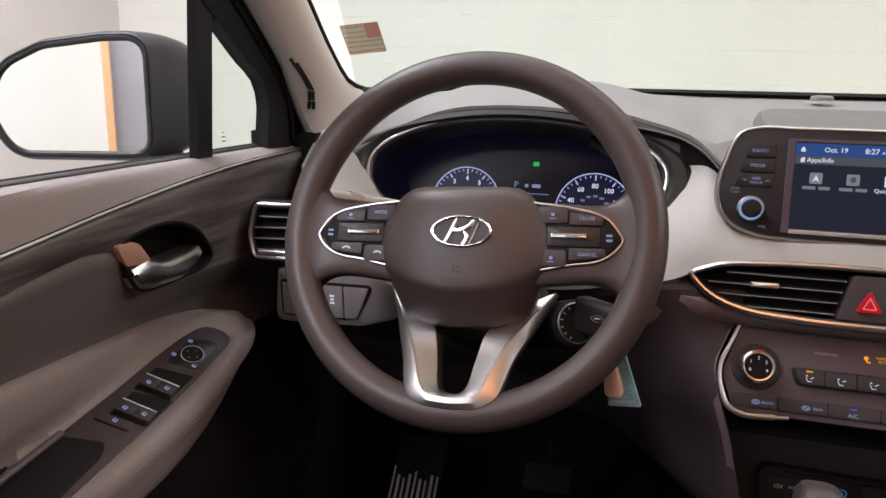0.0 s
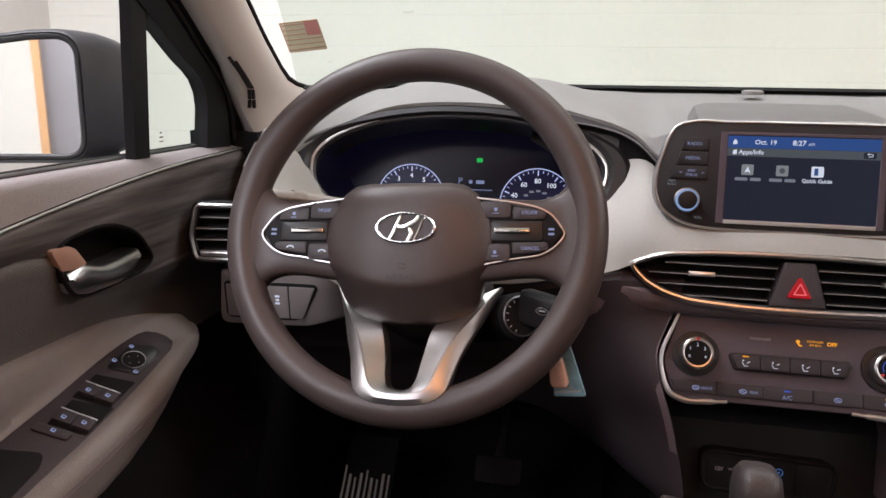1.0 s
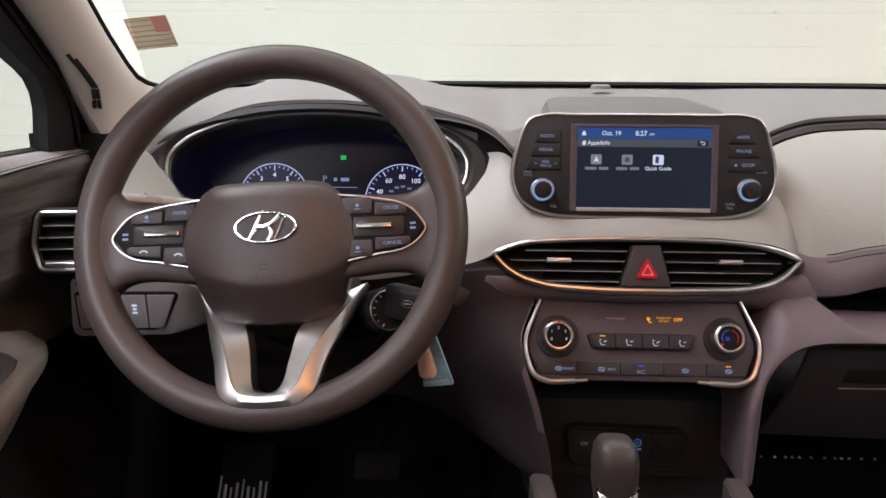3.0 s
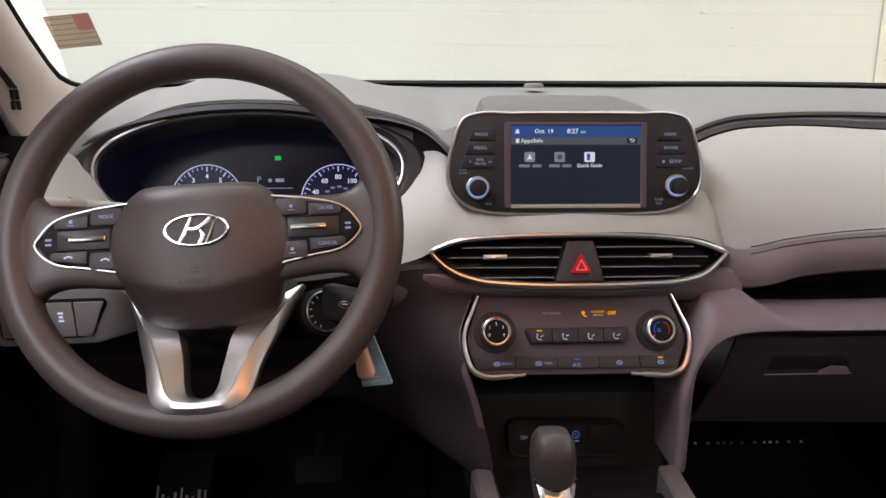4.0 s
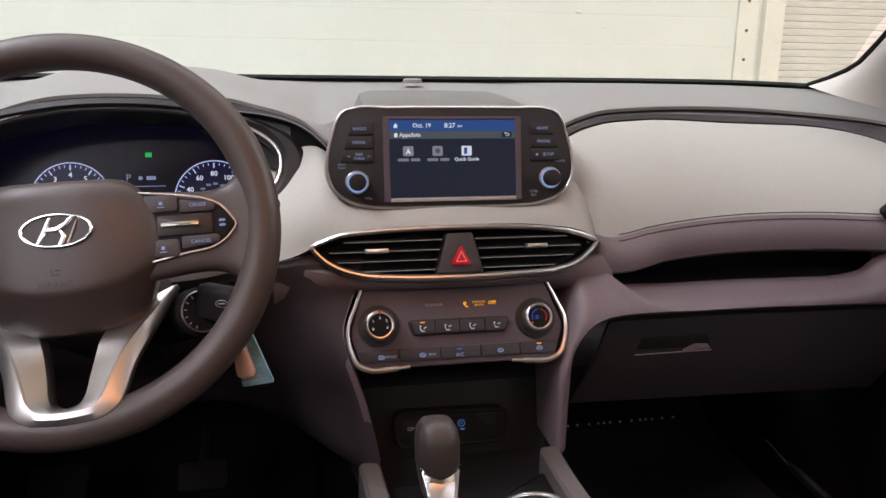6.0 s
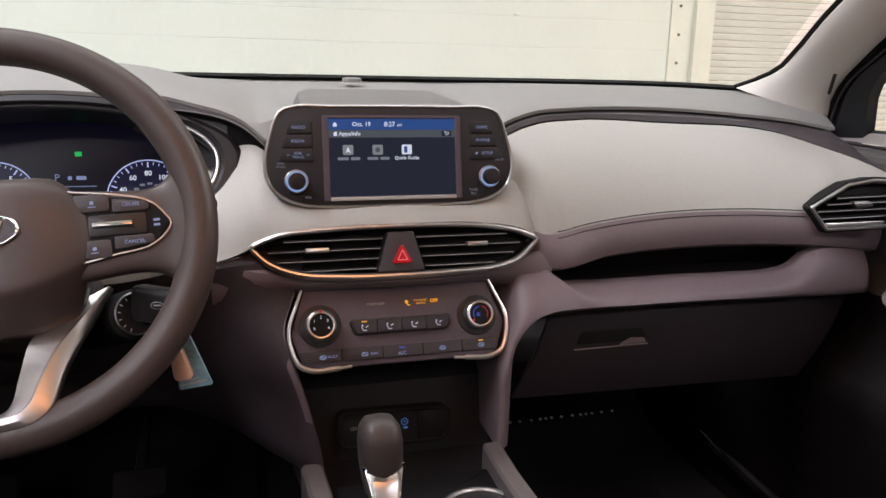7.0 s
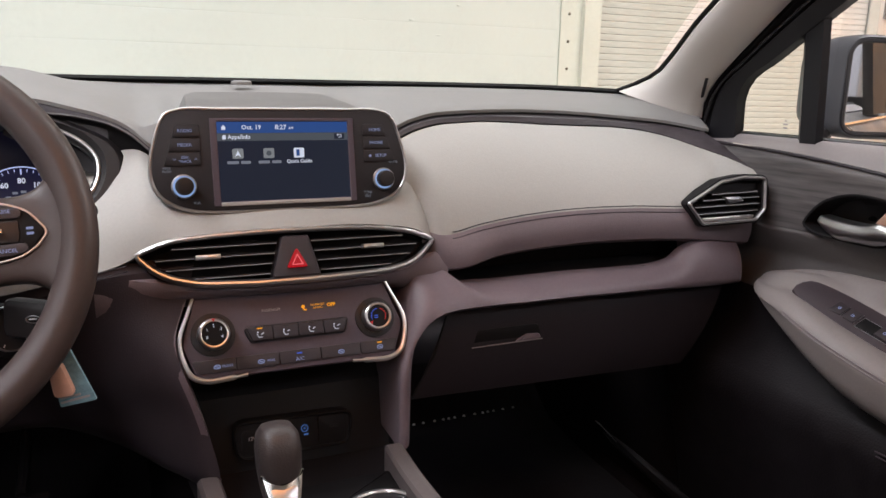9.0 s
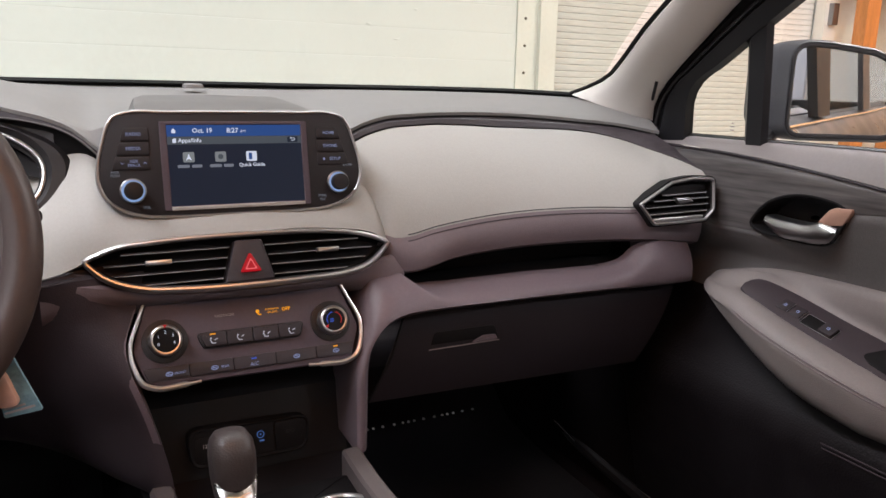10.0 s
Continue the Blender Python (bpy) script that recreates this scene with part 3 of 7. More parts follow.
part("housing", prism(box_outline(-0.27, -0.18, 0.27, 0.18, 0.04), -0.02, 0.0), LIGHT_SOFT, dome)
part("lens", prism(box_outline(-0.25, -0.15, 0.25, 0.15, 0.03), -0.03, -0.021), ORANGE_GLOW, dome, "glowing orange face of the added panel")

# ---- windscreen and pillars ----
WS_BASE = [(-0.645, 0.705, 1.176), (-0.55, 0.775, 1.181), (-0.4, 0.83, 1.183), (-0.2, 0.86, 1.183), (0, 0.868, 1.183), (0.2, 0.86, 1.183), (0.4, 0.83, 1.183), (0.55, 0.775, 1.181), (0.645, 0.705, 1.176)]
WS_TOP = [(-0.52, 0.02, 1.545), (-0.3, 0.05, 1.565), (0, 0.06, 1.57), (0.3, 0.05, 1.565), (0.52, 0.02, 1.545)]
xs = np.linspace(-1, 1, 25)
base_row, top_row = by_x(WS_BASE, xs * 0.645), by_x(WS_TOP, xs * 0.52)
screen = tagged(new("window_windscreen", mesh_of(loft([base_row * (1 - t) + top_row * t + np.array((0, 0.05, 0.03)) * 4 * t * (1 - t) for t in np.linspace(0, 1, 7)]), GLASS, "windscreen")),
                "clear windscreen with a dark lower edge", "windscreen", kind="structure")
screen.visible_shadow = False
part("frit_band", tube(by_x(WS_BASE, np.linspace(-0.64, 0.64, 40)) + np.array((0, -0.003, 0.002)), 0.010, 0.0050, 6), RUBBER, screen, "black windscreen edge band", world=True)
REAR_L = [(0.666, 0.605, 1.120), (0.670, 0.595, 1.138), (0.665, 0.57, 1.161), (0.654, 0.52, 1.207), (0.650, 0.46, 1.252), (0.645, 0.41, 1.285), (0.62, 0.22, 1.395), (0.56, -0.05, 1.53)]
EDGE_R = [(0.607, 0.715, 1.180), (0.626, 0.69, 1.192), (0.630, 0.65, 1.207), (0.616, 0.60, 1.231), (0.594, 0.52, 1.280), (0.588, 0.47, 1.312), (0.57, 0.33, 1.395), (0.51, 0.04, 1.535)]
REAR_R = [(0.700, 0.61, 1.140), (0.682, 0.595, 1.167), (0.668, 0.57, 1.190), (0.658, 0.52, 1.228), (0.650, 0.46, 1.270), (0.650, 0.41, 1.311), (0.62, 0.22, 1.42), (0.56, -0.05, 1.53)]
for s in (-1, 1):
    if s < 0:
        edge = keyed([(0.637, 0.715, 1.178), (0.640, 0.665, 1.187), (0.636, 0.60, 1.222), (0.625, 0.50, 1.288), (0.60, 0.33, 1.385), (0.53, 0.04, 1.535)], 26)
        rear = keyed(REAR_L, 26)
    else:
        edge = keyed(EDGE_R, 26)
        rear = keyed(REAR_R, 26)
    midl = 0.5 * edge + 0.5 * rear + np.array((-0.016, -0.01, 0.0))
    back = rear + np.array((0.035, 0.03, 0.0))
    trim = thing("pillar_trim_left" if s < 0 else "pillar_trim_right", "light grey cloth-covered windscreen pillar trim with slots", "pillar trim", (s * 0.65, 0.6, 1.12))
    trim.name = "pillar_trim"
    part("cover", mirror_x(loft(dense([edge + np.array((0.012, 0.012, 0.0)), edge, midl, rear, back], 14)), s), PILLAR_CLOTH, trim, world=True)
    part("glass_seal", mirror_x(tube(edge + np.array((0.0, 0.004, 0.002)), 0.0035, n=6), s), RUBBER, trim, "black rubber glass seal", world=True)
    if s < 0:
        slots = [[(0.6617, 0.5807, 1.1556), (0.6570, 0.5730, 1.1650)], [(0.6559, 0.5712, 1.1672), (0.6510, 0.5615, 1.1782)], [(0.6500, 0.5590, 1.1812), (0.6492, 0.5335, 1.2001), (0.6502, 0.5099, 1.2166)],
                 [(0.6580, 0.5873, 1.1551), (0.6538, 0.5778, 1.1648)], [(0.6528, 0.5755, 1.1671), (0.6488, 0.5660, 1.1777)], [(0.6480, 0.5636, 1.1805), (0.6467, 0.5404, 1.1968), (0.6469, 0.5195, 1.2119)]]
    else:
        slots = [[(0.6743, 0.5883, 1.1748), (0.6639, 0.5736, 1.1889), (0.6541, 0.5596, 1.2026)]]
    for line in slots:
        part("slot", mirror_x(tube([np.array(p) + np.array((-0.0005, -0.0005, 0)) for p in line], 0.0026, 0.0020, 6), s), BLACK, trim, "black slot", world=True)

# ---- dashboard ----
dash = thing("dashboard", "two-tone grey and brown soft dashboard with stitched seam", "dashboard", (0, 0.75, 0.8))
LIP = [(-0.675, 0.56, 1.080), (-0.602, 0.600, 1.106), (-0.582, 0.610, 1.118), (-0.555, 0.625, 1.134), (-0.528, 0.640, 1.148), (-0.484, 0.650, 1.162), (-0.441, 0.655, 1.167), (-0.37, 0.655, 1.168), (-0.317, 0.648, 1.165), (-0.263, 0.635, 1.1635), (-0.228, 0.622, 1.1555), (-0.194, 0.610, 1.1465), (-0.170, 0.602, 1.1355), (-0.155, 0.594, 1.1230), (-0.143, 0.588, 1.111), (-0.120, 0.578, 1.120), (-0.104, 0.572, 1.139), (-0.086, 0.567, 1.149), (-0.05, 0.563, 1.152), (0, 0.562, 1.153), (0.1, 0.567, 1.15), (0.135, 0.59, 1.134), (0.155, 0.608, 1.130), (0.19, 0.622, 1.141), (0.225, 0.632, 1.149), (0.27, 0.637, 1.1525), (0.36, 0.64, 1.155), (0.45, 0.635, 1.153), (0.54, 0.625, 1.147), (0.635, 0.605, 1.1375), (0.675, 0.592, 1.130)]
XS = np.linspace(-0.665, 0.69, 138)
lip = by_x(LIP, XS)
PAD_LIP = [k for k in LIP if not -0.16 < k[0] < -0.11] + [(-0.150, 0.600, 1.130), (-0.130, 0.590, 1.138)]
pad_lip = by_x(PAD_LIP, XS)
wsb = by_x([(-0.70, 0.66, 1.130)] + WS_BASE + [(0.70, 0.66, 1.168)], XS)
hood = np.exp(-((XS + 0.378) / 0.125) ** 4)
rows = []
for t in np.linspace(0, 1, 12):
    r = wsb * (1 - t) + pad_lip * t
    r[:, 2] += 4 * t * (1 - t) * (0.006 + 0.020 * hood - 0.014 * np.exp(-(XS / 0.16) ** 4)) - 0.002 * (1 - t)
    rows.append(r)
rows = [rows[0] + np.array((0, 0.05, -0.012))] + rows + [0.5 * (pad_lip + lip), lip, lip + np.array((0, -0.004, -0.003)), lip + np.array((0, -0.003, -0.0075))]
part("top_pad", loft(rows), TOP_SOFT, dash, "grey grained upper dash pad", world=True)

# passenger side, from the dark strip down to the glove box
XP = np.linspace(0.128, 0.684, 64)
lipP = by_x(LIP, XP)
drop = 0.020 + 0.005 * np.clip((XP - 0.3) / 0.1, 0, 1)
p1 = lipP + np.stack([0 * XP, 0 * XP - 0.018, -drop], 1)
TAIL = by_x([(0.40, 0.6205, 1.1288), (0.46, 0.6165, 1.1285), (0.52, 0.6105, 1.1260), (0.58, 0.600, 1.1195), (0.615, 0.588, 1.1115), (0.645, 0.562, 1.0995), (0.67, 0.505, 1.0830), (0.69, 0.465, 1.0660)], XP)
blend = np.clip((XP - 0.44) / 0.08, 0, 1)[:, None]
p1 = p1 * (1 - blend) + TAIL * blend
strip_low = p1 + np.array((0, 0.004, 0.0))
SEAM = [(0.1, 0.545, 1.016), (0.15, 0.540, 1.011), (0.172, 0.525, 1.003), (0.190, 0.507, 0.997), (0.205, 0.505, 0.997), (0.2469, 0.5057, 1.0051), (0.3619, 0.5019, 1.0183), (0.4652, 0.4884, 1.0215), (0.5558, 0.4732, 1.0191), (0.6497, 0.4735, 1.0156), (0.7853, 0.4766, 1.0068)]
seam = by_x(SEAM, XP)
PADLOW = [(0.1, 0.56, 0.945), (0.15, 0.55, 0.948), (0.175, 0.525, 0.950), (0.2012, 0.4998, 0.9530), (0.2818, 0.5016, 0.9665), (0.3778, 0.497, 0.9745), (0.4652, 0.4884, 0.9765), (0.5558, 0.4732, 0.9755), (0.6497, 0.4735, 0.9655), (0.7853, 0.4766, 0.9494)]
padlow = by_x(PADLOW, XP)
part("dark_strip", loft([lipP + np.array((0, -0.002, -0.006)), lipP + np.array((0, -0.004, -0.010)), 0.5 * (lipP + strip_low) + np.array((0, -0.003, -0.002)), strip_low + np.array((0, 0.001, 0.002)), strip_low + np.array((0, 0.012, -0.004)), strip_low + np.array((0, 0.012, -0.03))]), STRIP, dash, "dark brown recessed strip under the pad", world=True)
part("strip_gap", tube(by_x(LIP, np.linspace(0.15, 0.675, 60)) + np.array((0, -0.0045, -0.0085)), 0.0012, 0.0014, 6), RUBBER, dash, "black gap under the pad", world=True)
bulge = lambda t: 4 * t * (1 - t) * np.array((0, -0.016, 0.004))
part("upper_panel", loft([p1 + np.array((0, 0.006, -0.002))] + [p1 * (1 - t) + seam * t + bulge(t) for t in np.linspace(0, 1, 9)]), LIGHT_SOFT, dash, "light grey upholstered dash panel", world=True)
part("lower_panel", loft([seam + np.array((0, 0.002, 0.0005))] + [seam * (1 - t) + padlow * t + 4 * t * (1 - t) * np.array((0, -0.006, 0)) for t in np.linspace(0, 1, 7)] + [padlow + np.array((0, 0.012, -0.006)), padlow + np.array((0, 0.06, -0.004))]), BROWN_SOFT, dash, "brown stitched lower dash panel", world=True)
for off in (0.0035, -0.0045):
    s2 = by_x(SEAM, np.linspace(0.207, 0.555, 70)) + np.array((0, -0.0012 if off > 0 else -0.0034, off))
    part("stitch_line", tube(s2, 0.0007, n=5), DARK_SOFT, dash, "dark seam stitching", world=True)
SHELF = [(0.2012, 0.5028, 0.9352), (0.2262, 0.5058, 0.9303), (0.2935, 0.5043, 0.9312), (0.3778, 0.497, 0.9328), (0.4652, 0.4884, 0.9340), (0.5296, 0.4815, 0.9375), (0.7853, 0.4651, 0.9287)]
XB = np.linspace(0.205, 0.585, 40)
sh = by_x(SHELF, XB)
hi = by_x(PADLOW, XB)
# the near-black lining deepens the tray's shade
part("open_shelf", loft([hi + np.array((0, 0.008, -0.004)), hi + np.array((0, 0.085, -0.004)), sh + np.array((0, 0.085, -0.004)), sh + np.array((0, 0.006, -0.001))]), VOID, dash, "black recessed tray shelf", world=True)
# one moulding runs down as the console leg and right as the lower bar: (upper edge, lower edge) pairs
MOULD = [(0.119, 0.455, 0.735, 0.134, 0.463, 0.735), (0.119, 0.456, 0.800, 0.135, 0.463, 0.800), (0.1205, 0.460, 0.838, 0.1365, 0.463, 0.845), (0.127, 0.475, 0.865, 0.141, 0.463, 0.866),
         (0.134, 0.486, 0.888, 0.1495, 0.463, 0.882), (0.140, 0.492, 0.912, 0.163, 0.464, 0.896), (0.146, 0.497, 0.930, 0.178, 0.465, 0.9035), (0.155, 0.502, 0.9455, 0.196, 0.466, 0.907),
         (0.178, 0.503, 0.9500, 0.218, 0.4665, 0.9083), (0.1945, 0.500, 0.9515, 0.240, 0.467, 0.9085), (0.2075, 0.500, 0.9360, 0.262, 0.467, 0.9085), (0.247, 0.5037, 0.9310, 0.295, 0.467, 0.908),
         (0.320, 0.500, 0.9315, 0.350, 0.467, 0.908), (0.378, 0.497, 0.9330, 0.395, 0.466, 0.908), (0.465, 0.4884, 0.9345, 0.475, 0.462, 0.908), (0.523, 0.4825, 0.9375, 0.530, 0.460, 0.908),
         (0.548, 0.4785, 0.9445, 0.552, 0.459, 0.908), (0.562, 0.4750, 0.9580, 0.566, 0.458, 0.908), (0.576, 0.4720, 0.9650, 0.580, 0.457, 0.908), (0.650, 0.4735, 0.9640, 0.650, 0.456, 0.908), (0.662, 0.4745, 0.963, 0.662, 0.457, 0.908)]
mould = keyed(MOULD, 130)
top, low = mould[:, :3], mould[:, 3:]
down = np.clip((0.905 - low[:, 2]) / 0.02, 0, 1)[:, None]
along = np.clip((top[:, 0] - 0.19) / 0.02, 0, 1)[:, None]
bar = [top + (1 - along) * np.array((0.002, 0.10, 0)) + along * np.array((0, 0.014, 0)), top + np.array((0, 0.004, 0.0))]
bar += [top * (1 - t) + low * t + 4 * t * (1 - t) * np.array((0, -0.006, 0.002)) for t in np.linspace(0, 1, 10)]
bar += [low + np.array((0.002, 0.006, -0.005)) * (1 - down) + down * np.array((0.003, 0.006, 0)), low + (1 - down) * np.array((0, 0.05, -0.006)) + down * np.array((0.022, 0.08, -0.004))]
bar = [np.vstack([r, r[-1] + np.array((0.003, 0.004, 0)), r[-1] + np.array((0.005, 0.016, 0)), r[-1] + np.array((0.006, 0.15, 0))]) for r in bar]
part("lower_bar", loft(bar), LEG_SOFT, dash, "brown moulded lower dash bar and console leg", world=True, sharp=50)
glove = thing("glove_box", "closed glove box with a pull handle, darkened for shade", "glove box", (0.35, 0.52, 0.77))
gx = np.linspace(0.0, 1.0, 24)
gt = np.array([(0.205 + 0.455 * g, 0.508 - 0.02 * g, 0.897 + 0.006 * g) for g in gx])
gb = np.array([(0.152 + 0.45 * g, 0.512 - 0.01 * g, 0.774 - 0.006 * g) for g in gx])
part("lid", loft([gt + np.array((0, 0.02, 0.002))] + [gt * (1 - t) + gb * t + 4 * t * (1 - t) * np.array((0, -0.01, 0)) for t in np.linspace(0, 1, 8)] + [gb + np.array((0, 0.03, -0.012)), gb + np.array((0, 0.15, -0.012))]), GLOVE_SHADED, glove, world=True)
HG = panel(0.290, 0.4975, 0.842, -1, -2)
part("handle_recess", prism(rounded([(-0.053, -0.0005, 0.003), (0.054, 0.0015, 0.004), (0.046, 0.0235, 0.006), (-0.044, 0.0225, 0.006)]), -0.006, 0.0010, 0.0006), VOID, glove, "dark handle recess", world=True, m=HG)
part("pull", prism(rounded([(0.008, 0.0012, 0.002), (0.052, 0.0025, 0.003), (0.047, 0.0100, 0.004), (0.028, 0.0110, 0.006)]), 0.0, 0.0030, 0.001), LEG_SOFT, glove, "grey-brown pull edge", world=True, m=HG)
part("side_gap", tube([(0.204, 0.505, 0.895), (0.183, 0.499, 0.838), (0.153, 0.508, 0.776)], 0.0018, n=6), VOID, glove, "dark gap at the lid's edge", world=True)
part("lower_edge", tube([(-0.053, -0.001, 0.0015), (0.054, 0.001, 0.0015)], 0.0009, n=6), BANK, glove, "thin light lower edge", world=True, m=HG)

# centre and driver side skins
XC = np.linspace(-0.222, 0.20, 60)
arch = by_x([(-0.32, 0.50, 0.965), (-0.25, 0.505, 0.975), (-0.185, 0.507, 0.988), (-0.15, 0.505, 1.006), (-0.10, 0.50, 1.016), (0, 0.497, 1.02), (0.11, 0.50, 1.016), (0.16, 0.505, 1.006), (0.19, 0.508, 0.99), (0.22, 0.50, 1.0)], XC)
topc = by_x([(-0.32, 0.63, 1.06), (-0.25, 0.63, 1.07), (-0.20, 0.626, 1.093), (-0.18, 0.615, 1.101), (-0.155, 0.597, 1.102), (-0.135, 0.588, 1.085), (-0.12, 0.575, 1.07), (0, 0.565, 1.06), (0.12, 0.575, 1.07), (0.155, 0.60, 1.105), (0.2, 0.62, 1.11)], XC)
dive = np.stack([0 * XC, 0.03 * np.clip((XC - 0.168) / 0.032, 0, 1) ** 2, 0 * XC], 1)
topc, arch = topc + dive, arch + dive
part("centre_panel", loft([topc * (1 - t) + arch * t + 4 * t * (1 - t) * np.array((0, -0.012, 0)) for t in np.linspace(0, 1, 9)] + [arch + np.array((0, 0.02, -0.008))]), LIGHT_SOFT, dash, "light grey panel around the display", world=True)
for drop_z in (-0.003, -0.009):
    part("stitch_line", tube(by_x([(-0.32, 0.492, 0.968), (-0.26, 0.497, 0.976), (-0.21, 0.500, 0.984), (-0.178, 0.500, 0.991)], np.linspace(-0.235, -0.180, 16)) + np.array((0, 0, drop_z)), 0.0007, n=5), DARK_SOFT, dash, "dark seam stitching", world=True)
XL = np.linspace(-0.612, -0.235, 50)
topd = by_x([(-0.66, 0.56, 1.10), (-0.61, 0.59, 1.105), (-0.585, 0.60, 1.075), (-0.56, 0.585, 1.045), (-0.45, 0.575, 1.02), (-0.3, 0.575, 1.02), (-0.22, 0.585, 1.05)], XL)
seamd = by_x([(-0.66, 0.450, 1.064), (-0.62, 0.456, 1.062), (-0.58, 0.472, 1.048), (-0.5, 0.485, 0.996), (-0.4, 0.485, 0.97), (-0.3, 0.498, 0.966), (-0.22, 0.505, 0.98)], XL)
part("driver_panel", loft([topd * (1 - t) + seamd * t + 4 * t * (1 - t) * np.array((0, -0.02, 0.01)) for t in np.linspace(0, 1, 9)]), LIGHT_SOFT, dash, "light grey panel beside the gauges", world=True)
KNEE_ROWS = [[(-0.67, 0.475, 1.05), (-0.62, 0.48, 1.05), (-0.58, 0.485, 1.04), (-0.5, 0.490, 0.992), (-0.4, 0.49, 0.968), (-0.3, 0.503, 0.964), (-0.185, 0.512, 0.985), (-0.11, 0.515, 0.985)],
             [(-0.67, 0.45, 0.95), (-0.58, 0.49, 0.945), (-0.4, 0.52, 0.93), (-0.27, 0.526, 0.93), (-0.21, 0.510, 0.934), (-0.175, 0.500, 0.937), (-0.145, 0.499, 0.938), (-0.1235, 0.500, 0.938)],
             [(-0.67, 0.475, 0.91), (-0.58, 0.512, 0.905), (-0.4, 0.545, 0.89), (-0.27, 0.544, 0.893), (-0.21, 0.516, 0.900), (-0.17, 0.492, 0.903), (-0.150, 0.483, 0.905), (-0.1365, 0.481, 0.905)],
             [(-0.67, 0.50, 0.87), (-0.58, 0.535, 0.865), (-0.4, 0.57, 0.85), (-0.27, 0.562, 0.857), (-0.21, 0.522, 0.864), (-0.165, 0.487, 0.867), (-0.143, 0.469, 0.868), (-0.1305, 0.463, 0.868)],
             [(-0.67, 0.58, 0.81), (-0.4, 0.64, 0.795), (-0.27, 0.615, 0.80), (-0.20, 0.545, 0.808), (-0.15, 0.490, 0.812), (-0.126, 0.464, 0.812), (-0.1125, 0.4565, 0.812)],
             [(-0.67, 0.62, 0.76), (-0.4, 0.68, 0.74), (-0.27, 0.665, 0.74), (-0.20, 0.590, 0.738), (-0.145, 0.505, 0.736), (-0.113, 0.464, 0.735), (-0.098, 0.455, 0.735)],
             [(-0.67, 0.72, 0.72), (-0.4, 0.78, 0.70), (-0.27, 0.765, 0.70), (-0.20, 0.69, 0.70), (-0.145, 0.600, 0.70), (-0.115, 0.51, 0.70), (-0.098, 0.470, 0.70)]]
knee_rows = [by_x(keys, np.r_[np.linspace(-0.632, -0.30, 24), np.linspace(-0.29, keys[-1][0], 36)]) for keys in KNEE_ROWS]
d3 = knee_rows[-1]
part("knee_panel", loft(dense([knee_rows[0] + np.array((0, 0.02, 0.004))] + knee_rows, 24)), KNEE, dash, "brown lower panel under the column, darkened for shade", world=True)
# near-black, so that the space under the knee panel looks shaded
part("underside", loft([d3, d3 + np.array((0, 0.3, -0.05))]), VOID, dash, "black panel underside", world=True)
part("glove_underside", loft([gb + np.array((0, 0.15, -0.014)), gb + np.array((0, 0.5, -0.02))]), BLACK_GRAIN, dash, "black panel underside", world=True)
v0 = by_x([(-0.20, 0.508, 0.972), (-0.15, 0.498, 0.962), (-0.1, 0.492, 0.956), (0, 0.488, 0.953), (0.1, 0.492, 0.956), (0.15, 0.50, 0.962), (0.21, 0.505, 0.975)], np.linspace(-0.215, 0.20, 50))
v1 = by_x([(-0.20, 0.512, 0.93), (-0.12, 0.512, 0.936), (0, 0.508, 0.938), (0.12, 0.512, 0.936), (0.21, 0.503, 0.93)], np.linspace(-0.215, 0.20, 50))
part("vent_chin", loft(dense([v0 + np.array((0, 0.012, 0.006)), v0 + np.array((0, 0.002, 0.006)), v0, v1, v1 + np.array((0, 0.02, -0.01))], 12)), BROWN_SOFT, dash, "brown trim under the air vents", world=True)

# ---- display unit ----
DM = panel(0, 0.528, 1.0945, 10.2)
unit = thing("display_unit", "floating infotainment screen unit with silver rim", "infotainment screen", DM)
side = [(0.040, -0.0592), (0.075, -0.0588), (0.105, -0.0565), (0.128, -0.0490), (0.1435, -0.0365), (0.1510, -0.0180), (0.1500, 0.0060), (0.1440, 0.0290), (0.1385, 0.0455), (0.1310, 0.0560), (0.1180, 0.0605), (0.075, 0.0615), (0.040, 0.0618)]
ring = [(0.0, -0.0590)] + side + [(0.0, 0.0618)] + [(-x, y) for x, y in reversed(side)]
out = closed_line(ring, 96)
part("housing", prism(out, -0.03, -0.002, 0.004), DARK_SILVER, unit)
inn = inset(out, 0.0035)
part("rim", frame_ring(out, inn, -0.012, 0.0015, 0.0012), RIM_SILVER, unit, "satin silver rim")
part("faceplate", prism(inn, -0.01, 0.0005, 0.0004), UNIT_BLACK, unit, "black faceplate")
part("screen_surround", frame_ring(rounded([(-0.084, -0.0505, 0.002), (0.084, -0.0505, 0.002), (0.084, 0.0495, 0.002), (-0.084, 0.0495, 0.002)]), rounded([(-0.0765, -0.0455, 0.001), (0.0765, -0.0455, 0.001), (0.0765, 0.0455, 0.001), (-0.0765, 0.0455, 0.001)]), -0.002, 0.0022, 0.0008), FACEPLATE, unit)
part("sill", prism(box_outline(-0.0765, -0.0505, 0.0765, -0.0462, 0.001), 0.0005, 0.0026, 0.0006), STALK, unit, "grey sill under the screen")
scr = part("screen", prism(box_outline(-0.0765, -0.0455, 0.0765, 0.0455, 0.0006), 0.0, 0.0009), SCREEN, unit, "lit dark blue screen showing a menu")
part("header_bar", prism(box_outline(-0.0763, 0.0325, 0.0763, 0.0453, 0.0003), 0.0009, 0.00105), SCREEN_BLUE, scr)
part("title_bar", prism(box_outline(-0.0763, 0.0235, 0.0763, 0.0323, 0.0003), 0.0009, 0.00105), SCREEN_GREY, scr)
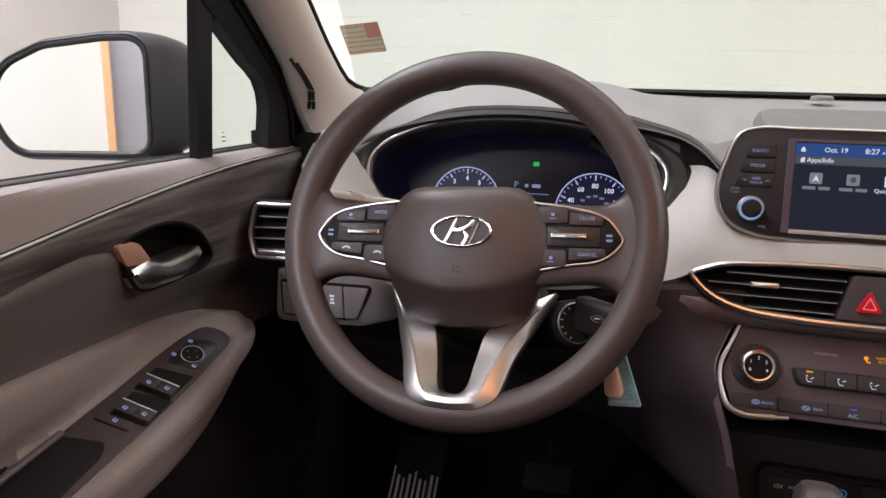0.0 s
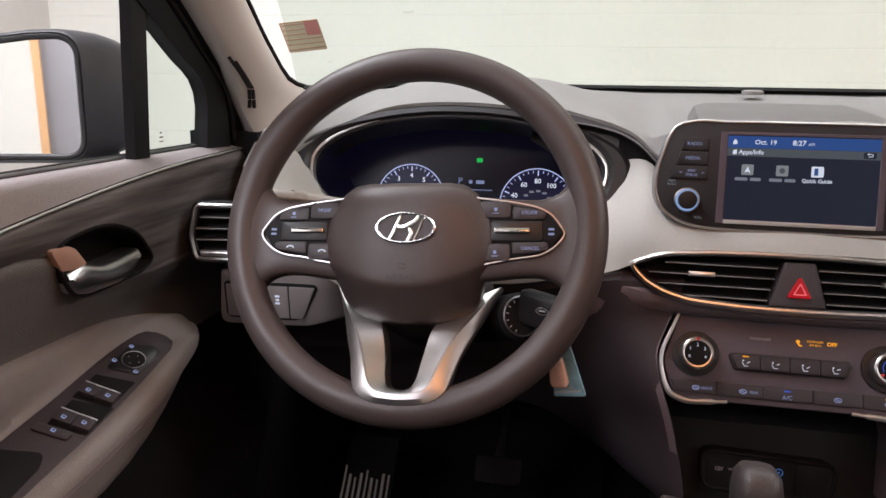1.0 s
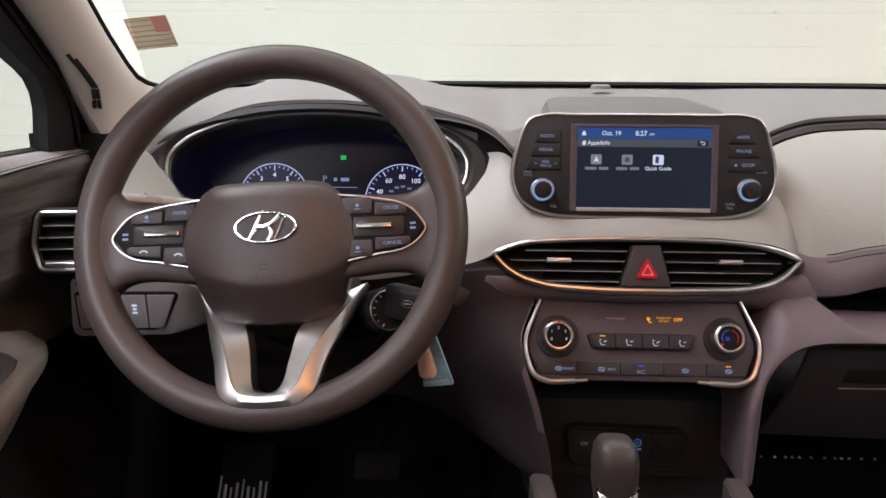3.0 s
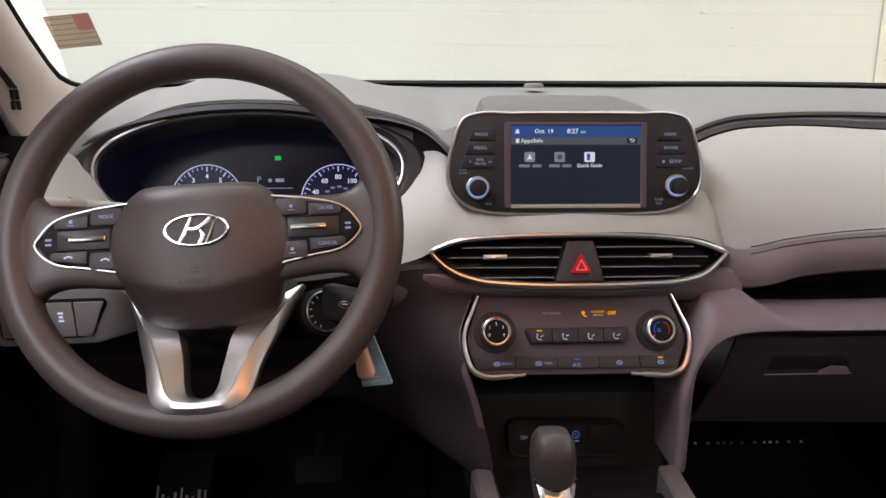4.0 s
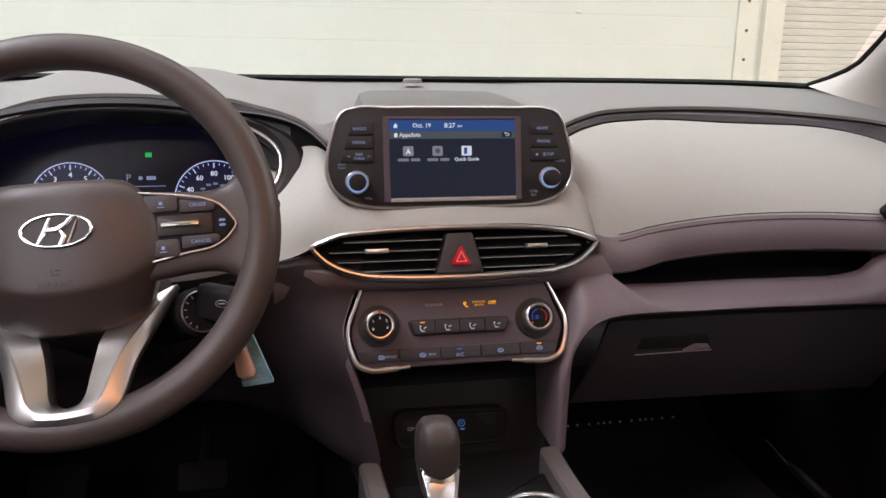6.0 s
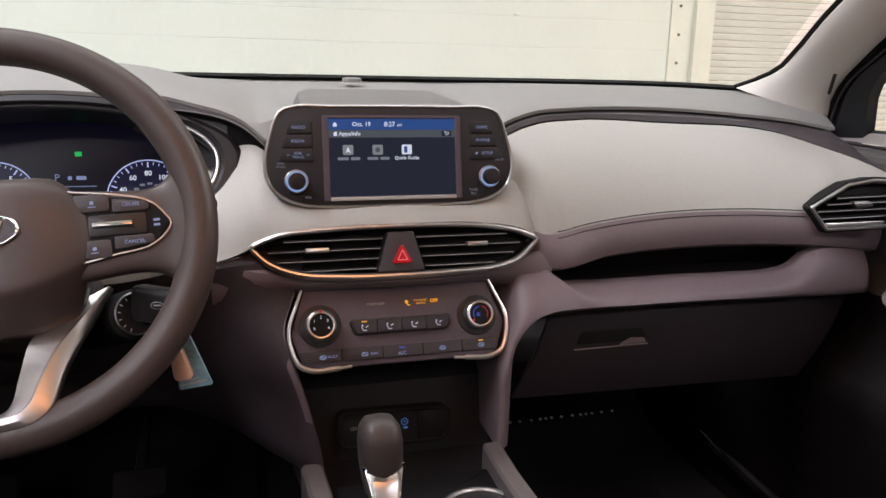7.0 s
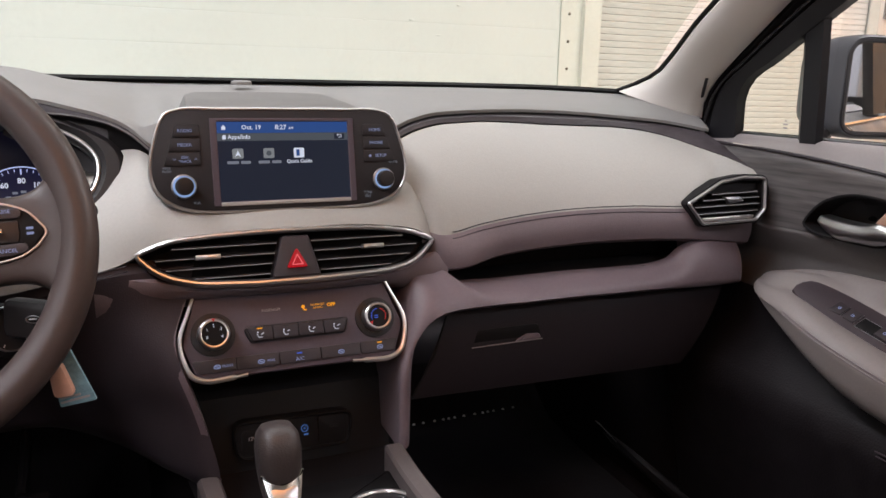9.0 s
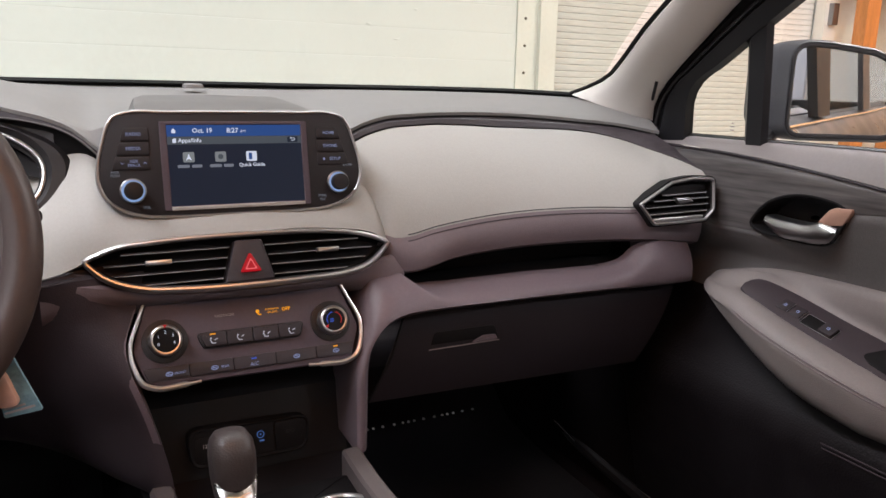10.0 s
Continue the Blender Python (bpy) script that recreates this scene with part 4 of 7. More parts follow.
part("home_icon", prism([(-0.0712, 0.0362), (-0.0668, 0.0362), (-0.0668, 0.0392), (-0.069, 0.0418), (-0.0712, 0.0392)], 0.0011, 0.0013), LIT_WHITE, scr)
lettering(scr, "Oct. 19", -0.0378, 0.0388, 0.0013, 0.0072, LIT_WHITE, bold=0.00012)
lettering(scr, "8:27", -0.004, 0.0388, 0.0013, 0.0078, LIT_WHITE, bold=0.00012)
lettering(scr, "AM", 0.008, 0.0378, 0.0013, 0.0042, LIT_WHITE)
lettering(scr, "Apps/Info", -0.052, 0.0278, 0.0013, 0.0066, LIT_WHITE, bold=0.0001)
part("page_icon", prism([(-0.0708, 0.0253), (-0.0668, 0.0253), (-0.0668, 0.0303), (-0.0694, 0.0303), (-0.0708, 0.0289)], 0.0011, 0.0013), LIT_WHITE, scr)
part("return_button", prism(box_outline(0.0598, 0.0247, 0.0722, 0.0312, 0.001), 0.00105, 0.0012), SCREEN, scr)
part("return_arrow", join(tube([(0.064, 0.0296, 0.0014), (0.068, 0.0296, 0.0014), (0.0688, 0.0284, 0.0014), (0.068, 0.0268, 0.0014), (0.0645, 0.0268, 0.0014)], 0.0004, n=5), prism([(0.0628, 0.0296), (0.0648, 0.0308), (0.0648, 0.0284)], 0.0012, 0.0014)), LIT_WHITE, scr)
for x, m_, lab in ((-0.0545, SCREEN_MID, "bars"), (-0.0193, SCREEN_MID, "bars"), (0.0160, LIT_WHITE, "Quick Guide")):
    part("app_icon", prism(box_outline(x - 0.0062, 0.0032, x + 0.0062, 0.0148, 0.0018), 0.00095, 0.0012), m_, scr)
    if lab == "bars":
        part("caption_bar", bars([(x - 0.006, -0.0012, 0.013), (x + 0.0085, -0.0012, 0.011)], 0.00095, 0.0034), LIT_DIM, scr)
    else:
        lettering(scr, lab, x, -0.0010, 0.0012, 0.0058, LIT_WHITE, bold=0.0001)
part("icon_mark", prism([(-0.0545, 0.0128), (-0.0512, 0.0052), (-0.0545, 0.0072), (-0.0578, 0.0052)], 0.0012, 0.0014), LIT_WHITE, scr)
part("icon_mark", prism(disc_outline(-0.0193, 0.009, 0.003, n=16), 0.0012, 0.0014), SCREEN_GREY, scr)
part("icon_mark", prism(box_outline(0.0128, 0.0052, 0.0166, 0.0128, 0.0006), 0.0012, 0.0014), SCREEN_BLUE, scr)
for s in (-1, 1):
    names = ("RADIO", "MEDIA", "SEEK") if s < 0 else ("HOME", "PHONE", "SETUP")
    for i, word in enumerate(names):
        yc = 0.0352 - 0.0158 * i
        o = rounded([(s * (0.1255 + 0.005 * i), yc - 0.0072, 0.002), (s * 0.0955, yc - 0.0072, 0.002), (s * 0.0955, yc + 0.0072, 0.002), (s * (0.1205 + 0.005 * i), yc + 0.0072, 0.003)], 3)
        key = part("button", prism(o, -0.001, 0.0022, 0.0008), UNIT_BLACK, unit)
        if word == "SEEK":
            lettering(key, "SEEK", -0.1125, yc + 0.002, 0.0024, 0.0042, LIT_BLUE)
            lettering(key, "TRACK", -0.1125, yc - 0.0025, 0.0024, 0.0042, LIT_BLUE)
            for dx, f in ((-0.0115, -1), (0.0115, 1)):
                part("arrow", tube([(-0.1125 + dx - 0.0016, yc - 0.0008 * f, 0.0024), (-0.1125 + dx, yc + 0.0008 * f, 0.0024), (-0.1125 + dx + 0.0016, yc - 0.0008 * f, 0.0024)], 0.0003, n=4), LIT_BLUE, key)
        else:
            lettering(key, word, s * (0.1110 + 0.0012 * i) + (0.004 if word == "SETUP" else 0), yc, 0.0024, 0.0052, LIT_BLUE)
        if word == "SETUP":
            part("star_mark", prism(disc_outline(0.1035, yc, 0.0017, n=5), 0.0022, 0.0025), LIT_BLUE, key)
    kx, ky = (-0.1155, -0.0268) if s < 0 else (0.1195, -0.0252)
    knob = part("knob", lathe([(0.0138, 0.0), (0.0138, 0.003), (0.0125, 0.0038)], 32, Matrix.Translation((kx, ky, 0))), DARK_SILVER, unit, "chrome ringed rotary knob")
    part("ring_light", frame_ring(disc_outline(kx, ky, 0.0122, n=32), disc_outline(kx, ky, 0.0098, n=32), 0.003, 0.0046, 0.0005), RING_BLUE, knob, "blue-lit ring")
    part("cap", lathe([(0.0098, 0.002), (0.0098, 0.014), (0.0092, 0.0152), (0.007, 0.0156)], 32, Matrix.Translation((kx, ky, 0))), BLACK, knob, "black knob cap")
    if s < 0:
        lettering(unit, "PWR", -0.1325, -0.0062, 0.0012, 0.004, LIT_DIM)
        lettering(unit, "PUSH", -0.1325, -0.0098, 0.0012, 0.004, LIT_DIM)
        lettering(unit, "VOL", -0.1025, -0.0455, 0.0012, 0.0042, LIT_DIM)
    else:
        lettering(unit, "ENTER", 0.1335, -0.0045, 0.0012, 0.004, LIT_DIM)
        lettering(unit, "TUNE", 0.0985, -0.041, 0.0012, 0.0042, LIT_DIM)
        lettering(unit, "FILE", 0.0985, -0.0455, 0.0012, 0.0042, LIT_DIM)
# low box behind the display
HB = thing("display_cowl", "low grey cowl on the dash behind the display", "dash cowl", (0, 0.64, 1.15))
def cowl_row(y, w, z):
    return [(-w - 0.008, y, z - 0.02), (-w, y, z - 0.004), (-w + 0.012, y, z), (0, y, z + 0.001), (w - 0.012, y, z), (w, y, z - 0.004), (w + 0.008, y, z - 0.02)]
part("cover", loft([cowl_row(0.556, 0.105, 1.150), cowl_row(0.575, 0.104, 1.158), cowl_row(0.62, 0.102, 1.163), cowl_row(0.70, 0.096, 1.1695), cowl_row(0.725, 0.094, 1.1675), cowl_row(0.738, 0.092, 1.145)]), COWL, HB, world=True)
sen = thing("light_sensor", "small grey sensor dome on the dash top", "sensor", (-0.004, 0.820, 1.1825))
part("dome", lathe([(0.0125, -0.004), (0.0125, 0.001), (0.010, 0.0028), (0.006, 0.0033)], 20, Matrix.Diagonal((1.2, 0.8, 1, 1))), TOP_SOFT, sen)

# ---- centre air vents ----
VM = panel(0, 0.497, 0.985, 14)
vent = thing("centre_air_vent", "wide centre air vent with silver surround", "air vent", VM)


def vent_bend(geo):
    """The vent's face curves forward towards its tips."""
    return [(x, y, z + 0.008 - 0.55 * x * x) for x, y, z in geo[0]], geo[1]


def vent_outline(keys, n=84):
    return closed_line(keys, n)


VENT_KEYS = [(-0.1725, 0.0145), (-0.160, -0.0035), (-0.143, -0.0150), (-0.118, -0.0235), (-0.07, -0.0285), (0.0, -0.0300), (0.07, -0.0290), (0.12, -0.0265), (0.150, -0.0190), (0.168, -0.0070), (0.1825, 0.0105), (0.166, 0.0190), (0.148, 0.0245), (0.11, 0.0305), (0.05, 0.0335), (0.0, 0.0340), (-0.05, 0.0338), (-0.10, 0.0320), (-0.142, 0.0275), (-0.158, 0.0220)]
vo = vent_outline(VENT_KEYS)
vi = [(x, y + (0.0025 if y < 0 else 0)) for x, y in inset(vo, 0.0055)]
vdeep = inset(vo, 0.012)
part("surround", vent_bend(tube([(x, y, 0.001) for x, y in inset(vo, 0.0030)], 0.0033, 0.0042, 12, True, (0, 0, 1), [1.0 + 0.35 * min(1, max(0, (0.0 - y) / 0.02)) for x, y in vo])), SATIN, vent, "satin chrome surround")
part("duct", vent_bend(loft([[(x, y, 0.0) for x, y in vi], [(x, y, -0.014) for x, y in vi], [(x * 0.97, y * 0.9, -0.018) for x, y in vdeep]], closed=True)), VOID, vent, "dark duct")
part("duct_back", vent_bend(prism(inset(vo, 0.007), -0.022, -0.016)), VOID, vent)
for s in (-1, 1):
    for k in range(4):
        y = 0.018 - 0.0115 * k
        x_out = (0.138, 0.156, 0.146, 0.120)[k] * (1.0 if s > 0 else 0.97)
        sx = np.linspace(0.020 + 0.003 * k, x_out, 12)
        rows = [[(s * x, y + dy, zz) for x in sx] for dy, zz in ((0.0012, 0.0005), (-0.0012, 0.001), (-0.0016, -0.014), (0.0008, -0.014), (0.0012, 0.0005))]
        part("slat", vent_bend(loft(rows)), VOID, vent)
        part("slat_edge", vent_bend(tube([(s * x, y - 0.001, 0.0012) for x in sx], 0.0006, n=6)), SLAT_EDGE, vent, "thin silver slat edge")
    part("tab", vent_bend(prism(box_outline(s * 0.0965 - 0.0135, 0.0035, s * 0.0965 + 0.0135, 0.0092, 0.0015), -0.004, 0.006, 0.0015)), SATIN, vent, "silver direction tab")
tower = part("hazard_tower", vent_bend(prism(rounded([(-0.029, -0.0235, 0.003), (0.029, -0.0235, 0.003), (0.016, 0.0245, 0.004), (-0.0145, 0.0245, 0.004)]), -0.02, 0.006, 0.003)), BLACK_GRAIN, vent)
part("hazard_button", vent_bend(prism(rounded([(-0.0118, -0.0125, 0.002), (0.0128, -0.0125, 0.002), (0.0005, 0.0105, 0.002)]), 0.004, 0.0095, 0.001)), LIT_RED, tower, "red lit hazard triangle button")
part("triangle_mark", vent_bend(loft([[(x, y, 0.0098) for x, y in rounded([(-0.0066, -0.0096, 0.001), (0.0076, -0.0096, 0.001), (0.0005, 0.0040, 0.001)])], [(x, y, 0.0098) for x, y in rounded([(-0.0044, -0.0083, 0.0007), (0.0054, -0.0083, 0.0007), (0.0005, 0.0012, 0.0007)])]], closed=True)), MARK_PINK, tower)

# ---- climate panel ----
CM = panel(0, 0.487, 0.906, 24)
clim = thing("climate_panel", "climate control panel with two rotary knobs", "climate control", CM)
co = rounded([(-0.116, -0.052, 0.012), (0.116, -0.052, 0.012), (0.131, -0.012, 0.02), (0.113, 0.04, 0.004), (-0.113, 0.04, 0.004), (-0.131, -0.012, 0.02)], 5)
part("faceplate", prism(co, -0.03, -0.002, 0.002), FACEPLATE, clim, "dark textured faceplate")
for s in (-1, 1):
    line = keyed([(s * 0.1145, 0.042, 0.0), (s * 0.1225, 0.022, 0.001), (s * 0.1325, -0.006, 0.002), (s * 0.1300, -0.030, 0.002), (s * 0.1215, -0.0475, 0.002), (s * 0.1080, -0.0535, 0.002), (s * 0.0850, -0.0535, 0.0015), (s * 0.062, -0.052, 0.0)], 40)
    part("chrome_strip", tube(line, 0.0034, 0.003, 8, up=(0, 0, 1), radius=np.clip(np.linspace(0.55, 1.3, 40), 0.5, 1.0) * np.where(np.arange(40) > 35, 0.6, 1)), SATIN, clim, "satin silver edge strip")
    kx, ky = s * 0.0960, -0.0025
    knob = part("knob", lathe([(0.0245, -0.002), (0.0245, 0.001), (0.021, 0.002)], 36, Matrix.Translation((kx, ky, 0))), BLACK, clim, "black and chrome rotary knob")
    part("chrome_ring", lathe([(0.0180, 0.0), (0.0176, 0.012), (0.0168, 0.0150), (0.0152, 0.0163), (0.0138, 0.0160), (0.0134, 0.0145), (0.0134, 0.01)], 36, Matrix.Translation((kx, ky, 0))), SATIN, knob, "bright chrome ring")
    dial = part("dial", lathe([(0.0135, 0.010), (0.0135, 0.0150), (0.0130, 0.0154)], 32, Matrix.Translation((kx, ky, 0))), VOID, knob, "black dial face")
    if s < 0:
        for i, ch in enumerate("01234"):
            a = radians(205 - 57 * i)
            lettering(dial, ch, kx + 0.0090 * math.cos(a), ky + 0.0090 * math.sin(a) - 0.0005, 0.0160, 0.0050, LIT_WHITE)
        part("pointer", prism([(kx - 0.0020, ky + 0.0165), (kx + 0.0020, ky + 0.0165), (kx, ky + 0.0128)], 0.0157, 0.0168), MARK_RED, dial)
    else:
        for a0, a1, mm in ((75, -35, MARK_RED), (205, 95, MARK_BLUE)):
            part("scale_arc", tube([(kx + 0.0090 * math.cos(radians(a)), ky + 0.0090 * math.sin(radians(a)), 0.016) for a in np.linspace(a0, a1, 12)], 0.0004, n=5), mm, dial)
        part("pointer", prism([(kx - 0.0118, ky - 0.007), (kx - 0.009, ky - 0.0095), (kx - 0.0075, ky - 0.0055)], 0.0157, 0.0163), MARK_RED, dial)
        part("mode_bars", bars([(kx - 0.003, ky + 0.0005, 0.0045), (kx - 0.003, ky - 0.002, 0.0045)], 0.0157, 0.0010), MARK_BLUE, dial)
row = part("mode_bar", prism(rounded([(-0.056, -0.0165, 0.006), (0.056, -0.0165, 0.006), (0.063, 0.002, 0.005), (-0.063, 0.002, 0.005)]), -0.002, 0.0028, 0.001), BLACK, clim)
for i in range(4):
    x0, x1 = -0.0598 + 0.03 * i, -0.0302 + 0.03 * i
    l0, r0 = (0.006 if i == 0 else 0.0), (0.006 if i == 3 else 0.0)
    key = part("button", prism(rounded([(x0 + l0, -0.0155, 0.003), (x1 - r0, -0.0155, 0.003), (x1, 0.0008, 0.002), (x0, 0.0008, 0.002)], 3), 0.001, 0.0062, 0.0014), DARK_SOFT, row)
    xc = (x0 + x1) / 2
    part("lamp", prism(box_outline(xc - 0.0032, -0.0022, xc + 0.0032, -0.0008, 0.0004, 1), 0.0062, 0.0066), LIT_AMBER if i == 0 else BLACK, key, "small mode lamp")
    part("pictogram", join(tube([(xc - 0.0035, -0.0075, 0.0065), (xc - 0.0015, -0.0118, 0.0065), (xc + 0.0025, -0.0118, 0.0065)], 0.0004, n=4), tube([(xc + 0.0012, -0.0088 + 0.0008 * (i % 2), 0.0065), (xc + 0.0045, -0.0068, 0.0065)], 0.0004, n=4), prism(disc_outline(xc - 0.0025, -0.006, 0.0009, n=8), 0.0062, 0.0066)), LIT_WHITE, key, "white seat pictogram")
for i in range(5):
    x0, x1 = -0.1220 + 0.0488 * i, -0.0738 + 0.0488 * i
    key = part("button", prism(rounded([(x0 + (0.006 if i == 0 else 0), -0.0455, 0.003), (x1 - (0.006 if i == 4 else 0), -0.0455, 0.003), (x1, -0.0305, 0.002), (x0, -0.0305, 0.002)], 3), -0.004, 0.001, 0.001), BLACK_GRAIN, clim)
    xc = (x0 + x1) / 2 + (0.003 if i < 2 else 0.0)
    if i == 2:
        lettering(key, "A/C", xc - 0.001, -0.0415, 0.0014, 0.0062, LIT_BLUE)
        part("lamp", prism(box_outline(xc - 0.0042, -0.0355, xc + 0.0022, -0.034, 0.0004, 1), 0.001, 0.0014), MARK_BLUE, key, "blue lamp")
    else:
        part("pictogram", join(tube([(xc + 0.0036 * math.cos(a), -0.0392 + 0.0021 * math.sin(a), 0.0013) for a in np.linspace(0, 2 * math.pi, 14)], 0.0005, n=4), tube([(xc - 0.002, -0.0385, 0.0013), (xc + 0.002, -0.0400, 0.0013)], 0.0005, n=4)), LIT_BLUE, key, "pale blue lit pictogram")
        if i < 2:
            lettering(key, ("FRONT", "REAR")[i], xc + 0.0115, -0.0392, 0.0013, 0.0038, LIT_BLUE)
        if i == 4:
            part("lamp", prism(box_outline(xc - 0.003, -0.0345, xc + 0.003, -0.0330, 0.0004, 1), 0.001, 0.0014), LIT_AMBER, key, "amber lamp")
lettering(clim, "PASSENGER", -0.0285, 0.0192, -0.0012, 0.0042, PRINT)
lettering(clim, "OFF", 0.0435, 0.0188, -0.0012, 0.0058, LIT_AMBER, bold=0.0002)
lettering(clim, "PASSENGER", 0.0268, 0.0205, -0.0012, 0.0032, LIT_AMBER)
lettering(clim, "AIR BAG", 0.0268, 0.0168, -0.0012, 0.0032, LIT_AMBER)
part("warning_mark", join(prism(disc_outline(0.0095, 0.0195, 0.0022, n=10), -0.0018, -0.0012), tube([(0.0095, 0.0178, -0.0014), (0.0108, 0.0155, -0.0014), (0.0135, 0.0155, -0.0014)], 0.0009, n=5)), LIT_AMBER, clim, "amber lit airbag pictogram")

# ---- lower centre: socket recess and console ----
con = thing("centre_console", "dark centre console with side rails and open bin", "centre console", (0, 0.4, 0.42))
for s in (-1, 1):
    rail = keyed([(s * 0.112, 0.458, 0.744), (s * 0.109, 0.40, 0.744), (s * 0.108, 0.32, 0.746), (s * 0.115, 0.1, 0.758), (s * 0.13, -0.2, 0.775)], 20)
    part("rail", loft([rail + np.array((-s * 0.0125, 0, -0.08)), rail + np.array((-s * 0.0125, 0, -0.004)), rail + np.array((-s * 0.0095, 0, 0)), rail + np.array((s * 0.0085, 0, 0)), rail + np.array((s * 0.0125, 0, -0.005)), rail + np.array((s * 0.016, 0, -0.2))]), RAIL_SKIN, con, "grey-brown console side rail", world=True)
    if s > 0:
        continue
    inner_keys = [(0.1205, 0.503, 0.945), (0.1275, 0.496, 0.93), (0.1365, 0.481, 0.905), (0.1348, 0.470, 0.882), (0.1290, 0.462, 0.864), (0.1185, 0.457, 0.832), (0.1075, 0.456, 0.788), (0.098, 0.455, 0.735)]
    edge_p = by_x([(z, y, x) for x, y, z in inner_keys], np.linspace(0.735, 0.945, 24))[::-1]
    inner = np.stack([s * edge_p[:, 2], edge_p[:, 1], edge_p[:, 0]], 1)
    # lighter brown than the knee panel, painted as the chamfer's lit strip
    part("leg", loft(dense([inner + np.array((s * 0.004, 0.12, 0.0)), inner + np.array((0.0, 0.012, 0.0)), inner + np.array((0, -0.0005, 0)), inner + np.array((s * 0.004, -0.0008, 0)), inner + np.array((s * 0.0075, 0.003, 0))], 16)), LEG_SOFT, con, "console leg edge, lighter brown painted as its lit chamfer", world=True)
part("recess", loft([[(x, 0.49, 0.862) for x in (-0.135, 0, 0.135)], [(x, 0.60, 0.85) for x in (-0.135, 0, 0.135)], [(x, 0.545, 0.80) for x in (-0.13, 0, 0.13)], [(x, 0.528, 0.705) for x in (-0.13, 0, 0.13)], [(x, 0.45, 0.700) for x in (-0.12, 0, 0.12)], [(x, 0.10, 0.705) for x in (-0.12, 0, 0.12)], [(x, -0.2, 0.72) for x in (-0.12, 0, 0.12)]]), BLACK, con, "black open storage bin", world=True)
part("tray_step", soft_box(-0.10, 0.10, 0.30, 0.44, 0.700, 0.722, 0.006), VOID, con, world=True)
sock = thing("socket_panel", "black socket panel with a power outlet", "socket panel", panel(0, 0.515, 0.748, 12))
so = rounded([(-0.072, -0.021, 0.016), (0.070, -0.021, 0.016), (0.078, 0.024, 0.016), (-0.076, 0.028, 0.016)], 5)
part("frame", frame_ring(so, inset(so, 0.004), -0.02, 0.0022, 0.0015), VOID, sock)
part("plate", prism(inset(so, 0.004), -0.02, -0.001), VOID, sock)
part("outlet_cover", prism(box_outline(-0.066, -0.014, -0.022, 0.016, 0.006), -0.002, 0.0008, 0.0006), VOID, sock)
lettering(sock, "12V", -0.0535, 0.0055, 0.0012, 0.0062, PRINT, bold=0.0001)
lettering(sock, "180W", -0.038, 0.0062, 0.0012, 0.0044, PRINT)
part("usb_mark", tube([(0.0125 + 0.0042 * math.cos(a), 0.008 + 0.0042 * math.sin(a), 0.0004) for a in np.linspace(0, 6.28, 20)], 0.00045, n=5), DIM_BLUE, sock, "dim blue lit ring mark")
part("usb_dot", bars([(0.0125, 0.008, 0.0022), (0.0138, 0.0, 0.006)], 0.0, 0.0018), DIM_BLUE, sock)
part("socket_flap", prism(box_outline(0.030, -0.016, 0.064, 0.020, 0.004), -0.002, 0.0012, 0.0006), VOID, sock)
part("flap_mark", join(*[tube([(0.047 + 0.006 * k + 0.0026 * math.cos(a), 0.006 + 0.002 * math.sin(a), 0.0014) for a in np.linspace(0, 6.28, 12)], 0.0003, n=4) for k in range(2)]), EMBOSS, sock)
for x, y in ((0.062, 0.345),):
    cup = thing("cup_holder", "chrome-rimmed cup holder in the console", "cup holder", (x, y, 0.722))
    part("rim", tube([(0.045 * math.cos(a), 0.045 * math.sin(a), 0.003) for a in np.linspace(0, 2 * math.pi, 40, endpoint=False)], 0.0028, n=6, closed=True), SATIN, cup, "satin metal rim")
    part("well", lathe([(0.043, 0.002), (0.041, -0.06), (0.02, -0.061)], 28), BLACK, cup)

# gear selector
GS = thing("gear_selector", "brown gear selector with silver front plate", "gear lever", Matrix.Translation((-0.058, 0.30, 0.717)) @ Matrix.Rotation(radians(-8), 4, "X"))
def sel(z, w, d, y0):
    w, d = w * 0.94, d * 0.95
    return [(w * math.copysign(abs(math.cos(a)) ** 0.7, math.cos(a)), y0 + d * math.copysign(abs(math.sin(a)) ** 0.7, math.sin(a)), z) for a in np.linspace(0, 2 * math.pi, 24, endpoint=False)]
v, f = loft([sel(0.072, 0.0165, 0.018, 0.004), sel(0.085, 0.0195, 0.0215, 0.002), sel(0.105, 0.0225, 0.025, 0.0), sel(0.125, 0.023, 0.026, 0.0), sel(0.138, 0.021, 0.024, 0.001), sel(0.145, 0.016, 0.018, 0.002), sel(0.148, 0.008, 0.009, 0.002)], closed=True)
part("grip", (v, f + [tuple(range(len(v) - 24, len(v)))]), SELECTOR, GS)
PLATE = Matrix.Translation((0, -0.0235, 0.082)) @ Matrix.Rotation(radians(66), 4, "X")
plate_o = rounded([(-0.0125, -0.016, 0.006), (0.0125, -0.016, 0.006), (0.0205, 0.026, 0.003), (0.0165, 0.020, 0.004), (0.0, 0.012, 0.012), (-0.0165, 0.020, 0.004), (-0.0205, 0.026, 0.003)], 5)
plate = part("front_plate", prism(plate_o, -0.004, 0.003, 0.0016), CHROME, GS, "polished silver front plate", m=PLATE)
part("plate_inset", prism(rounded([(-0.0092, -0.0115, 0.003), (0.0092, -0.0115, 0.003), (0.0135, 0.0105, 0.003), (0.0, 0.0075, 0.01), (-0.0135, 0.0105, 0.003)], 4), 0.0025, 0.0036, 0.0005), SATIN, plate, "satin silver inset")
part("shaft", lathe([(0.012, 0.0), (0.011, 0.05), (0.0145, 0.075)], 20), BLACK, GS)
